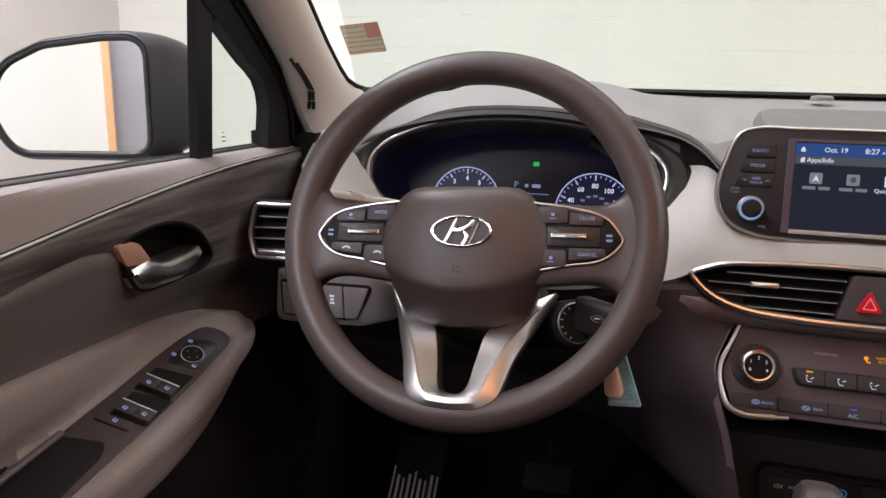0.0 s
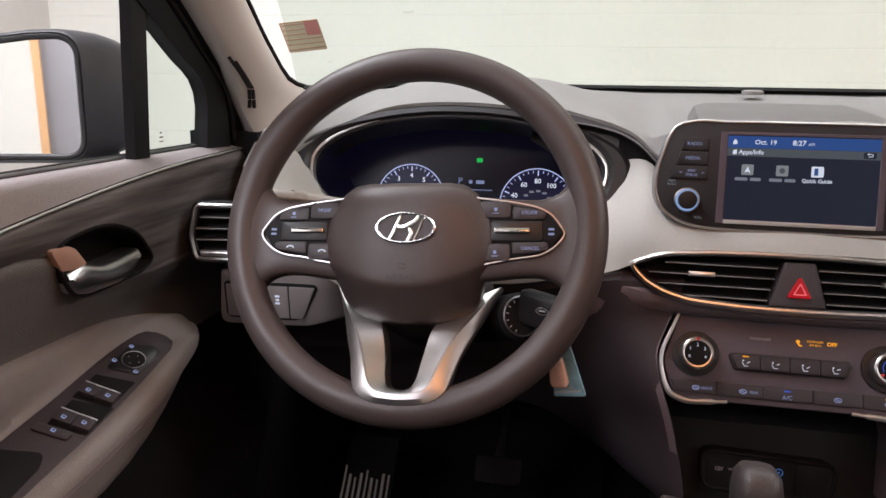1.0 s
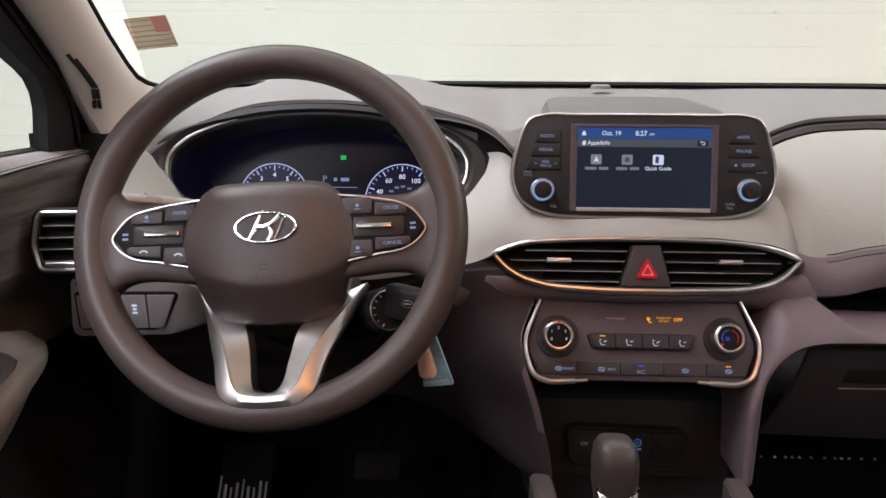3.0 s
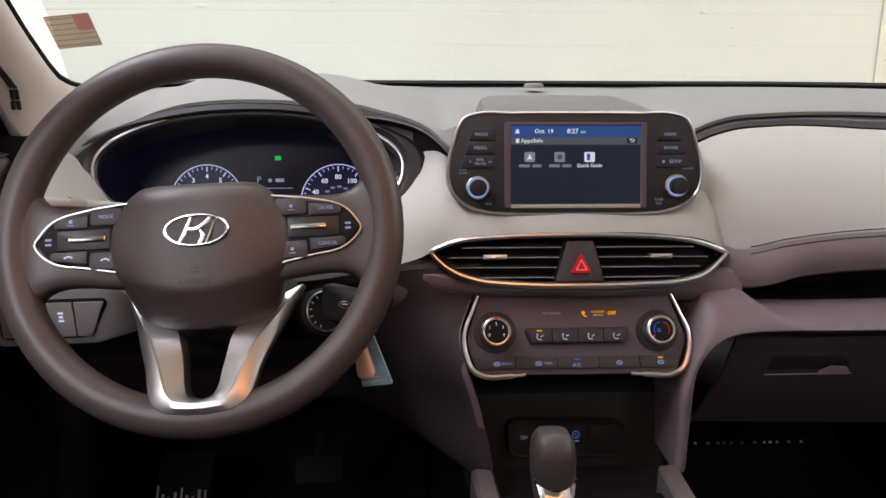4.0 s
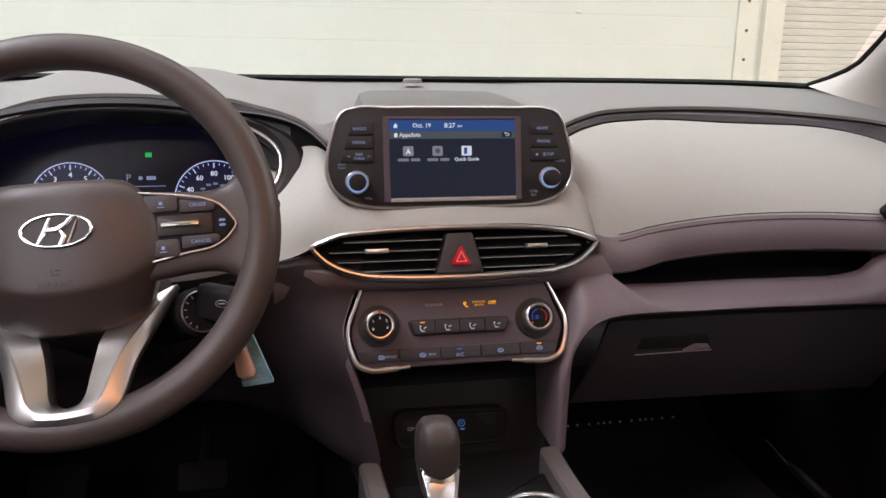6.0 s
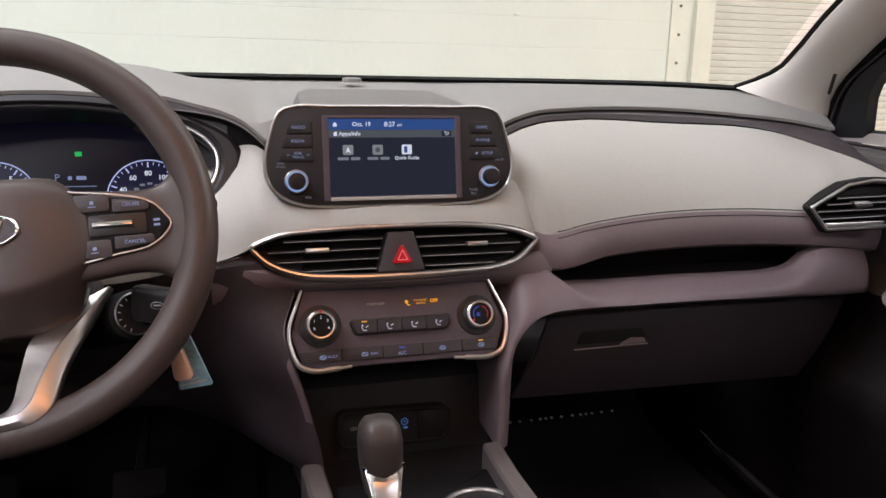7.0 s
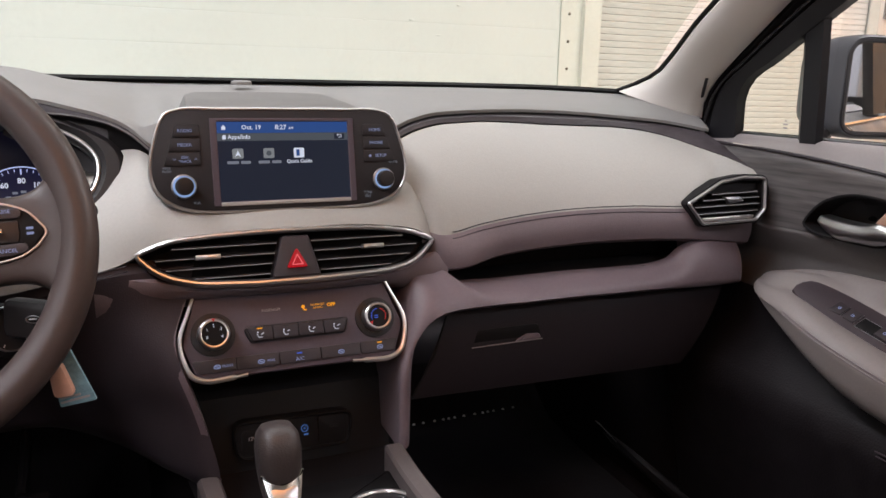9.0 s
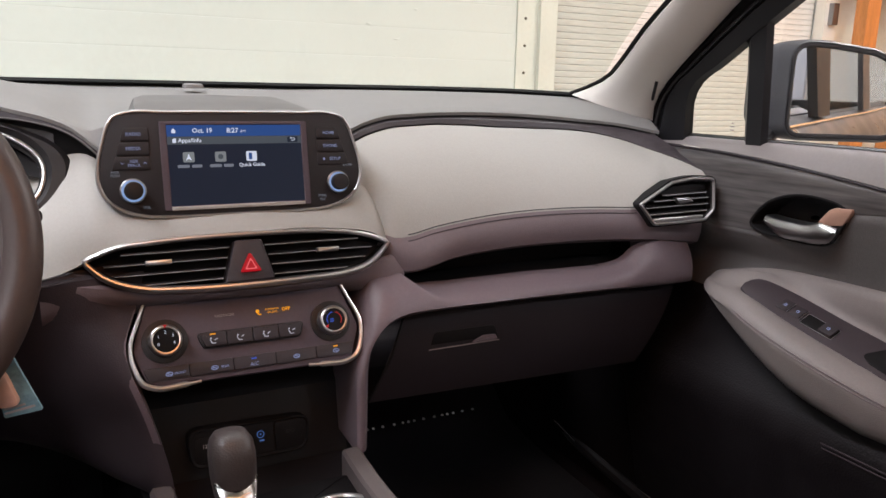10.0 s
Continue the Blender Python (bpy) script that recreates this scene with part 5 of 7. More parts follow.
part("base_ring", lathe([(0.034, -0.004), (0.034, 0.004), (0.028, 0.008), (0.02, 0.008)], 28), SATIN, GS, "silver base ring")

# ---- steering wheel ----
WM = panel(-0.388, 0.3562, 1.0485, 24.4, 0, 3.2)
wheel = thing("steering_wheel", "brown steering wheel with silver lower spokes, turned slightly", "steering wheel", WM)
ang = np.linspace(0, 2 * math.pi, 120, endpoint=False)
grip = 1 + 0.05 * np.exp(-((np.sin(ang) - 0.5) / 0.2) ** 2) + 0.04 * np.exp(-((np.sin(ang) + 1.0) / 0.25) ** 2)
part("rim", tube([(0.1716 * math.cos(a), 0.004 + 0.1716 * math.sin(a), 0.0) for a in ang], 0.0166, 0.0172, 24, True, (0, 0, 1), grip), URETHANE, wheel, "smooth brown urethane rim")
ARM_X = (0.055, 0.070, 0.090, 0.110, 0.125, 0.135, 0.145, 0.152, 0.157, 0.161, 0.165)
ARM_TOP = (0.037, 0.036, 0.0345, 0.0332, 0.0333, 0.0355, 0.0415, 0.0515, 0.0640, 0.0740, 0.079)
ARM_LOW = (-0.047, -0.046, -0.0435, -0.0415, -0.0417, -0.0440, -0.0505, -0.0615, -0.0740, -0.0820, -0.083)
ARM_FRONT = (0.006, 0.0064, 0.0068, 0.007, 0.007, 0.007, 0.0075, 0.0088, 0.0105, 0.0125, 0.011)


def arm_section(x, y_top, y_low, front):
    out = []
    for a in np.linspace(0, 2 * math.pi, 36, endpoint=False):
        ca, sa = math.cos(a), math.sin(a)
        depth = front + 0.006 if sa > 0 else 0.011
        out.append((x, 0.5 * (y_top + y_low) + 0.5 * (y_top - y_low) * math.copysign(abs(ca) ** 0.45, ca), -0.006 + depth * math.copysign(abs(sa) ** 0.5, sa)))
    return out


for s in (-1, 1):
    xs = np.linspace(ARM_X[0], ARM_X[-1], 40)
    arm = by_x([(x, a, b) for x, a, b in zip(ARM_X, ARM_TOP, ARM_LOW)], xs)
    front = np.interp(xs, ARM_X, ARM_FRONT)
    part("arm", mirror_x(loft([arm_section(x, a, b, f) for (x, a, b), f in zip(arm, front)], closed=True), s), URETHANE, wheel, "brown urethane side spoke", sharp=50)
    pod = rounded([(s * 0.1478, -0.0016, 0.005), (s * 0.1330, -0.0195, 0.010), (s * 0.066, -0.0330, 0.004), (s * 0.066, 0.0325, 0.004), (s * 0.1320, 0.0200, 0.012)], 5)
    cluster_pad = part("button_pad", prism(pod, 0.0, 0.0095, 0.002), VOID, wheel, "black button pad")
    line = keyed([(s * 0.064, 0.0328, 0.0095), (s * 0.106, 0.0268, 0.0098), (s * 0.1240, 0.0225, 0.0098), (s * 0.1337, 0.0176, 0.0098), (s * 0.1433, 0.0068, 0.0098), (s * 0.1480, -0.0016, 0.0098), (s * 0.1415, -0.0125, 0.0098), (s * 0.1320, -0.0195, 0.0098), (s * 0.10, -0.0265, 0.0098), (s * 0.064, -0.0335, 0.0095)], 50)
    part("pad_trim", tube(line, 0.0010, n=6), SPOKE_SILVER, cluster_pad, "thin silver trim line")
    for j, (x0, x1, y0, y1) in enumerate(((0.070, 0.0985, 0.0125, 0.0285), (0.1005, 0.131, 0.0110, 0.0235), (0.070, 0.0985, -0.0285, -0.0125), (0.1005, 0.1335, -0.0225, -0.0105))):
        o = rounded([(s * x0, y0, 0.0015), (s * x1, y0 + (0.004 if j == 3 else 0), 0.004), (s * x1, y1 - (0.004 if j == 1 else 0), 0.004), (s * x0, y1, 0.0015)], 3)
        key = part("button", prism(o, 0.008, 0.0115, 0.001), BLACK_GRAIN, cluster_pad)
        xc, yc = s * (x0 + x1) / 2, (y0 + y1) / 2
        word = {(-1, 0): "MODE", (1, 1): "CRUISE", (1, 3): "CANCEL"}.get((s, j))
        if word:
            lettering(key, word, xc, yc, 0.0117, 0.0046, LIT_BLUE)
        elif s < 0 and j >= 2:
            part("pictogram", tube([(xc + 0.0038 * math.cos(a), yc - 0.001 + 0.0026 * math.sin(a), 0.0117) for a in np.linspace(0.3, 2.8, 8)], 0.0007, n=4), LIT_WHITE, key)
        else:
            part("pictogram", join(prism(box_outline(xc - 0.0015, yc - 0.0012, xc + 0.0015, yc + 0.0018, 0.0005, 2), 0.0115, 0.0119), tube([(xc - 0.003, yc - 0.0034, 0.0117), (xc + 0.003, yc - 0.0034, 0.0117)], 0.0004, n=4)), LIT_BLUE, key)
    part("rocker", prism(box_outline(min(s * 0.080, s * 0.128), -0.0095, max(s * 0.080, s * 0.128), 0.0095, 0.003), 0.008, 0.011, 0.001), BLACK, cluster_pad)
    part("rocker_bar", prism(box_outline(min(s * 0.0835, s * 0.1165), -0.0022, max(s * 0.0835, s * 0.1165), 0.0026, 0.0008), 0.010, 0.0145, 0.0012), CHROME, cluster_pad, "chrome toggle bar")
    for k in (-1, 1):
        part("arrow", tube([(s * 0.0745 - 0.0018, k * 0.0045, 0.0097), (s * 0.0745, k * 0.0062, 0.0097), (s * 0.0745 + 0.0018, k * 0.0045, 0.0097)], 0.0004, n=4), LIT_BLUE, cluster_pad)
    part("side_mark", bars([(s * 0.136, 0.002, 0.0055), (s * 0.136, -0.0025, 0.0055)], 0.0096, 0.0022), LIT_BLUE, cluster_pad)
# the airbag cover: a domed shield whose lower third turns away below a soft crease
HUB = [(0.0486, 0.040), (0.0476, 0.0495), (0.0445, 0.0570), (0.038, 0.0650), (0.030, 0.0712), (0.018, 0.0782), (0.005, 0.0822), (-0.008, 0.0836), (-0.020, 0.0828), (-0.033, 0.0785), (-0.045, 0.0735), (-0.055, 0.0697), (-0.065, 0.0658), (-0.074, 0.0605), (-0.0805, 0.0515), (-0.0845, 0.0400), (-0.0865, 0.025)]
hub_y = np.concatenate([np.linspace(0.0486, 0.038, 7), np.linspace(0.034, -0.074, 34), np.linspace(-0.0765, -0.0865, 6)])
hub_w = np.interp(hub_y, [k[0] for k in reversed(HUB)], [k[1] for k in reversed(HUB)])


def hub_height(x, y, w):
    u = min(1.0, abs(x) / w)
    t = max(0.0, (y + 0.02) / 0.0686)
    z = 0.006 + 0.0215 * (1 - u ** 2.6) ** 0.7 * (1 - min(1.0, t) ** 5) ** 0.55
    fall = -0.0556 + 4.2 * x * x - y
    return z - 1.02 * (0.5 * (fall + math.sqrt(fall * fall + 0.0016 ** 2)) - 0.0001)


us = np.sin(np.linspace(-math.pi / 2, math.pi / 2, 49))
rows = [[(u * w, y, hub_height(u * w, y, w)) for u in us] for y, w in zip(hub_y, hub_w)]
for r in rows:
    r.insert(0, (r[0][0] * 0.985, r[0][1], r[0][2] - 0.022))
    r.append((r[-1][0] * 0.985, r[-1][1], r[-1][2] - 0.022))
rows.insert(0, [(x, y - 0.0008, z - 0.022) for x, y, z in rows[0]])
rows.append([(x, y + 0.0008, z - 0.022) for x, y, z in rows[-1]])
part("airbag_cover", loft(rows), URETHANE, wheel, "smooth brown airbag cover", sharp=40)
BX, BY = 0.002, -0.0010
badge = part("badge", frame_ring(disc_outline(BX, BY, 0.0290, 0.0152, 40), disc_outline(BX, BY, 0.0262, 0.0128, 40), 0.025, 0.0302, 0.001), CHROME, wheel, "silver oval badge")
for keys in ([(-0.0150, -0.0108), (-0.0110, -0.0040), (-0.0075, 0.0040), (-0.0045, 0.0112)], [(-0.0085, 0.0010), (-0.002, 0.0008), (0.006, 0.0040), (0.0125, 0.0105)], [(0.0020, -0.0125), (0.0050, -0.0085), (0.0058, -0.0040), (0.0035, -0.0005)], [(0.0085, -0.0125), (0.0125, -0.004), (0.0165, 0.0075)]):
    slim = 0.55 if keys[0][0] > 0.008 else 1.0
    part("badge_bar", tube(keyed([(BX + x, BY + y, 0.0292) for x, y in keys], 10), 0.0021 * slim, 0.0013, 8, radius=0.6 + 0.4 * np.sin(np.linspace(0.3, 2.8, 10))), CHROME, badge)
part("badge_field", prism(disc_outline(BX, BY, 0.0265, 0.0131, 36), 0.024, 0.0283), URETHANE_DARK, badge)
lettering(wheel, "AIRBAG", 0.0, -0.0480, 0.0278, 0.0082, EMBOSS)
part("airbag_mark", join(tube([(-0.003, -0.034, 0.0277), (-0.003, -0.039, 0.0277), (0.004, -0.039, 0.0277)], 0.0004, n=4), tube([(0.0, -0.0345, 0.0277), (0.004, -0.0355, 0.0277)], 0.0005, n=4)), EMBOSS, wheel)


def both_sides(half, n=64):
    return keyed([tuple(p) for p in half] + [(-x, y, z) for x, y, z in reversed(half)], n)


# lower spokes: two facets that meet in a ridge, running back towards the hub at their tips
SPOKE_OUT = [(0.086, -0.0445, -0.052), (0.0711, -0.0772, -0.032), (0.0607, -0.1004, -0.0125), (0.0516, -0.123, 0.001), (0.0475, -0.139, 0.0090), (0.0420, -0.152, 0.0155), (0.031, -0.1598, 0.0180), (0.012, -0.1628, 0.0188)]
SPOKE_RIDGE = [(0.0845, -0.0435, -0.047), (0.0613, -0.0775, -0.019), (0.0466, -0.1000, -0.002), (0.0400, -0.1135, 0.005), (0.0335, -0.130, 0.0125), (0.0290, -0.1417, 0.0170), (0.0220, -0.1495, 0.0200), (0.010, -0.1520, 0.0210)]
SPOKE_IN = [(0.050, -0.062, -0.034), (0.0300, -0.0800, -0.020), (0.0225, -0.0950, -0.008), (0.0195, -0.108, -0.0045), (0.0165, -0.124, 0.0015), (0.0135, -0.1410, 0.0090), (0.0105, -0.1468, 0.0130), (0.005, -0.1490, 0.0150)]
s_out, s_ridge, s_in = both_sides(SPOKE_OUT), both_sides(SPOKE_RIDGE), both_sides(SPOKE_IN)
mid = lambda a, b, t, up: a * (1 - t) + b * t + np.array((0, 0, up))
part("lower_spoke", loft([s_out + np.array((0, 0, -0.012)), s_out + np.array((0, 0, -0.0015)), mid(s_out, s_ridge, 0.07, 0.0), mid(s_out, s_ridge, 0.5, 0.0012), mid(s_out, s_ridge, 0.95, 0.0), mid(s_ridge, s_in, 0.06, -0.0006)]), SPOKE_SILVER, wheel, "satin silver lower spoke trim", sharp=22)
part("spoke_inset", loft([mid(s_ridge, s_in, 0.06, -0.0007), mid(s_ridge, s_in, 0.5, 0.0002), mid(s_ridge, s_in, 0.96, 0.0), s_in + np.array((0, 0.0, -0.003)), s_in + np.array((0, 0, -0.02))]), SATIN, wheel, "satin silver inner face of the spokes", sharp=22)
part("hub_core", lathe([(0.05, -0.09), (0.055, -0.03), (0.05, -0.012)], 28), BLACK, wheel)

# column, key and stalks
col = thing("steering_column", "black steering column shroud", "steering column", panel(-0.388, 0.40, 1.02, 24.4))
part("shroud", lathe([(0.072, -0.30), (0.07, -0.10), (0.062, -0.03), (0.05, -0.02)], 24, Matrix.Translation((0, -0.035, 0)) @ Matrix.Diagonal((1.0, 0.8, 1, 1))), BLACK_GRAIN, col)
part("tilt_lever", tube(keyed([(-0.020, -0.145, -0.055), (-0.004, -0.150, -0.045), (0.026, -0.142, -0.045)], 12), 0.0045, 0.003, 8), DARK_SILVER, col, "silver tilt lever under the column")
LOCK = Matrix.Translation((0.109, -0.058, 0.0)) @ Matrix.Rotation(radians(30), 4, "Y")
ign = part("lock_barrel", lathe([(0.024, -0.10), (0.024, -0.003), (0.021, 0.001), (0.010, 0.001)], 28, LOCK), VOID, col, "ignition lock barrel")
part("lock_ring", frame_ring(disc_outline(0, 0, 0.0205, n=32), disc_outline(0, 0, 0.0190, n=32), 0.0, 0.003, 0.0006), DARK_SILVER, ign, "thin silver lock ring", m=LOCK)
part("lock_mark", join(*[moved(bars([(0, 0, 0.0030)], 0.0, 0.0011), Matrix.Translation((0.0160 * math.cos(a), 0.0160 * math.sin(a), 0.0012)) @ Matrix.Rotation(a, 4, "Z")) for a in np.linspace(2.2, 4.4, 6)]), STALK, ign, "pale lock position marks", m=LOCK)
key = thing("ignition_key", "black folding car key in the ignition", "key", panel(-0.260, 0.372, 0.975, 10, -22) @ Matrix.Scale(1.15, 4))
part("fob", prism(rounded([(-0.020, -0.013, 0.006), (0.028, -0.017, 0.010), (0.034, 0.012, 0.010), (-0.020, 0.017, 0.006)]), -0.008, 0.006, 0.004), BLACK, key)
part("fob_badge", join(frame_ring(disc_outline(0.004, 0.001, 0.0062, 0.0032, 20), disc_outline(0.004, 0.001, 0.0050, 0.0024, 20), 0.005, 0.0068, 0.0004), tube([(0.001, 0.001, 0.0062), (0.007, 0.0014, 0.0062)], 0.0008, n=5)), DARK_SILVER, key, "small oval badge")
tag = thing("key_tag", "clear blue key tag sleeve with a pink fob", "key tag", panel(-0.2450, 0.335, 0.963, -6, -12, 14) @ Matrix.Scale(0.97, 4))
part("sleeve", prism(rounded([(-0.013, -0.062, 0.002), (0.019, -0.064, 0.002), (0.014, -0.004, 0.003), (0.002, 0.0, 0.002), (-0.004, -0.004, 0.003)], 3), -0.0015, 0.0015, 0.0006), BLUE_CARD, tag, "printed blue sleeve")
part("printed_strip", bars([(0.002, -0.0575, 0.026), (-0.001, -0.0535, 0.018)], 0.0016, 0.0022), PRINT, tag, "pale printed strip")
part("pink_fob", prism(rounded([(-0.013, -0.050, 0.006), (0.006, -0.052, 0.006), (0.005, -0.018, 0.006), (-0.007, -0.016, 0.006)], 4), 0.0015, 0.008, 0.003), PINK_TAG, tag, "pink plastic fob")
stalk = thing("indicator_stalk", "black indicator stalk with grey markings", "stalk", (-0.53, 0.47, 1.06))
part("lever", tube(keyed([(-0.42, 0.475, 1.045), (-0.50, 0.455, 1.058), (-0.55, 0.42, 1.068), (-0.572, 0.41, 1.070)], 16), 0.0075, 0.0065, 12, radius=np.linspace(0.7, 1.15, 16)), STALK, stalk, world=True)
part("dial_band", tube([(-0.528, 0.437, 1.0635), (-0.540, 0.428, 1.0662)], 0.0093, 0.0083, 12), LIGHT_SOFT, stalk, "grey marked twist band", world=True)
wip = thing("wiper_stalk", "black wiper stalk behind the wheel rim", "stalk", (-0.22, 0.45, 1.055))
part("lever", tube(keyed([(-0.34, 0.47, 1.045), (-0.26, 0.45, 1.055), (-0.205, 0.42, 1.062)], 12), 0.007, 0.006, 10), BLACK, wip, world=True)

# ---- instrument cluster ----
FM = panel(-0.393, 0.60, 1.085, 28)
inst = thing("instrument_cluster", "dark instrument cluster with two lit gauges", "instrument cluster", FM)
fo = [(0.193 * math.copysign(abs(math.cos(a)) ** 0.95, math.cos(a)), (0.075 if math.sin(a) > 0 else 0.088) * math.copysign(abs(math.sin(a)) ** (1.0 if math.sin(a) > 0 else 0.85), math.sin(a))) for a in np.linspace(0, 2 * math.pi, 72, endpoint=False)]
part("bezel", frame_ring(fo, inset(fo, 0.007), -0.01, 0.002, 0.002), BLACK, inst)
for s in (-1, 1):
    arc = [(s * 0.1905 * math.cos(a), (0.0735 if a > 0 else 0.088) * math.copysign(abs(math.sin(a)) ** (1.0 if a > 0 else 0.85), a), 0.0035) for a in np.linspace(0.98, -0.95, 40)]
    part("bezel_trim", tube(arc, 0.0024, 0.0018, 8, radius=np.clip(np.sin(np.linspace(0.12, 2.9, 40)) * 1.4, 0.25, 1)), SPOKE_SILVER, inst, "satin silver bezel trim")
inner = inset(fo, 0.006)
part("throat", loft([[(x, y, 0.0) for x, y in inner], [(x * 0.97, y * 0.95 + 0.02, -0.06) for x, y in inner], [(x * 0.94, y * 0.9 + 0.04, -0.12) for x, y in inner]], closed=True), CLUSTER, inst, "dark blue glossy gauge throat")
GM = panel(-0.393, 0.71, 1.075, 14)
face = part("display", prism(box_outline(-0.205, -0.13, 0.205, 0.085, 0.05), -0.006, 0.0), CLUSTER, inst, "dark blue gauge display", world=True, m=GM)


def gauge(cx, cy, r, marks, span, dial_r):
    ring = part("gauge_ring", tube([(cx + r * math.cos(radians(a)), cy + r * math.sin(radians(a)), 0.001) for a in np.linspace(-30, 210, 60)], 0.0008, n=5), GAUGE_TICK, face, "lit gauge ring")
    part("dial_face", prism(disc_outline(cx, cy, r - 0.0006, n=44), 0.0, 0.0004), GAUGE_GLOW, ring, "faintly blue dial face")
    n = len(marks)
    for i in range((n - 1) * 4 + 1):
        a = radians(span[0] + (span[1] - span[0]) * i / ((n - 1) * 4))
        l = 0.007 if i % 4 == 0 else 0.0035
        part("tick", tube([(cx + (r - 0.0025) * math.cos(a), cy + (r - 0.0025) * math.sin(a), 0.001), (cx + (r - 0.0025 - l) * math.cos(a), cy + (r - 0.0025 - l) * math.sin(a), 0.001)], 0.0009 if i % 4 == 0 else 0.0005, n=4), GAUGE_TICK, ring)
    for i, word in enumerate(marks):
        a = radians(span[0] + (span[1] - span[0]) * i / (n - 1))
        lettering(ring, word, cx + dial_r * math.cos(a), cy + dial_r * math.sin(a), 0.001, 0.0092, LIT_WHITE, bold=0.0002)


gauge(-0.082, -0.050, 0.049, ["0", "1", "2", "3", "4", "5", "6", "7", "8"], (226, -46), 0.033)
gauge(0.099, -0.052, 0.0515, ["0", "20", "40", "60", "80", "100", "120", "140", "160"], (226, -46), 0.034)
part("inner_scale", join(*[moved(bars([(0, 0, 0.0062)], 0.0, 0.0030), Matrix.Translation((0.099 + 0.0205 * math.cos(radians(a)), -0.052 + 0.0205 * math.sin(radians(a)), 0.0008))) for a in range(190, -20, -26)]), LIT_DIM, face, "dim inner scale of plain marks")
lettering(face, "P", -0.0105, -0.0220, 0.001, 0.0125, LIT_BLUE)
part("fuel_mark", bars([(0.0045, -0.0225, 0.005), (0.018, -0.0225, 0.012)], 0.0006, 0.005), LIT_BLUE, face)
part("rule", tube([(-0.004, -0.0335, 0.001), (0.036, -0.0335, 0.001)], 0.0005, n=4), LIT_BLUE, face)
part("green_lamp", prism(box_outline(0.0115, 0.0055, 0.0195, 0.0115, 0.001), 0.0004, 0.0012), LIT_GREEN, face, "green lit position lamp")
hood_x = np.linspace(-0.60, -0.19, 40)
hl = by_x(LIP, hood_x)
ft = np.array([(x, 0.60 + 0.064 * math.sin(radians(28)) + 0.0, 1.085 + 0.060) for x in hood_x])
ft[:, 2] = np.minimum(1.085 + 0.92 * (0.076 - 0.075 * np.abs((hood_x + 0.393) / 0.193) ** 2.6), hl[:, 2] - 0.008)
ft[:, 1] = 0.60 + (ft[:, 2] - 1.085) * math.tan(radians(28))
part("hood_lining", loft([hl + np.array((0, -0.003, -0.007)), hl + np.array((0, 0.008, -0.012)), 0.5 * (hl + ft) + np.array((0, 0.01, -0.002)), ft + np.array((0, 0.004, 0.001))]), BLACK, inst, "black hood lining", world=True)
# a dark band under the hood's edge, a grey line painted as lit, then a black sheet as the hollow's shade beside the pod
side_x = np.linspace(-0.300, -0.140, 32)
HOLLOW = [(-0.300, 0.640, 1.1440), (-0.275, 0.635, 1.1448), (-0.245, 0.6237, 1.1440), (-0.210, 0.6115, 1.1390), (-0.183, 0.602, 1.1310), (-0.162, 0.593, 1.1182), (-0.148, 0.586, 1.1045), (-0.139, 0.583, 1.094)]
edge_u, edge_l = by_x(LIP, side_x), by_x(HOLLOW, side_x)
part("hood_band", loft(dense([edge_u + np.array((0, 0.004, -0.004)), edge_u + np.array((0, -0.001, -0.0065)), 0.5 * (edge_u + edge_l) + np.array((0, -0.001, -0.003)), edge_l], 8)), DARK_SOFT, inst, "dark grained band under the hood edge", world=True)
fall = np.interp(side_x, (-0.300, -0.245, -0.21, -0.183, -0.162, -0.148, -0.140), (0.024, 0.056, 0.062, 0.056, 0.034, 0.018, 0.010))[:, None]
part("hollow_shade", loft([edge_l, edge_l + np.array((0, 0.010, -0.003)), edge_l + np.array((0, 0.0, -0.5)) * fall + np.array((0, 0.014, -0.003)), edge_l + np.array((0, -0.2, -1.0)) * fall]), VOID, inst, "near-black sheet as shade in the hollow beside the pod", world=True)
part("hood_lit_line", tube(by_x(HOLLOW, np.linspace(-0.258, -0.142, 26)) + np.array((0, -0.001, 0)), 0.0011, 0.0012, 6), COWL, inst, "thin grey line painted as the hood's lit edge", world=True)
pod_o = [(x + math.copysign(0.021 * min(1.0, max(0.0, (abs(x) - 0.11) / 0.07)), x), y) for x, y in fo]
part("pod", frame_ring(inset(pod_o, -0.006), inset(fo, 0.001), -0.05, 0.009, 0.007), BLACK, inst, "dark grained cluster pod")

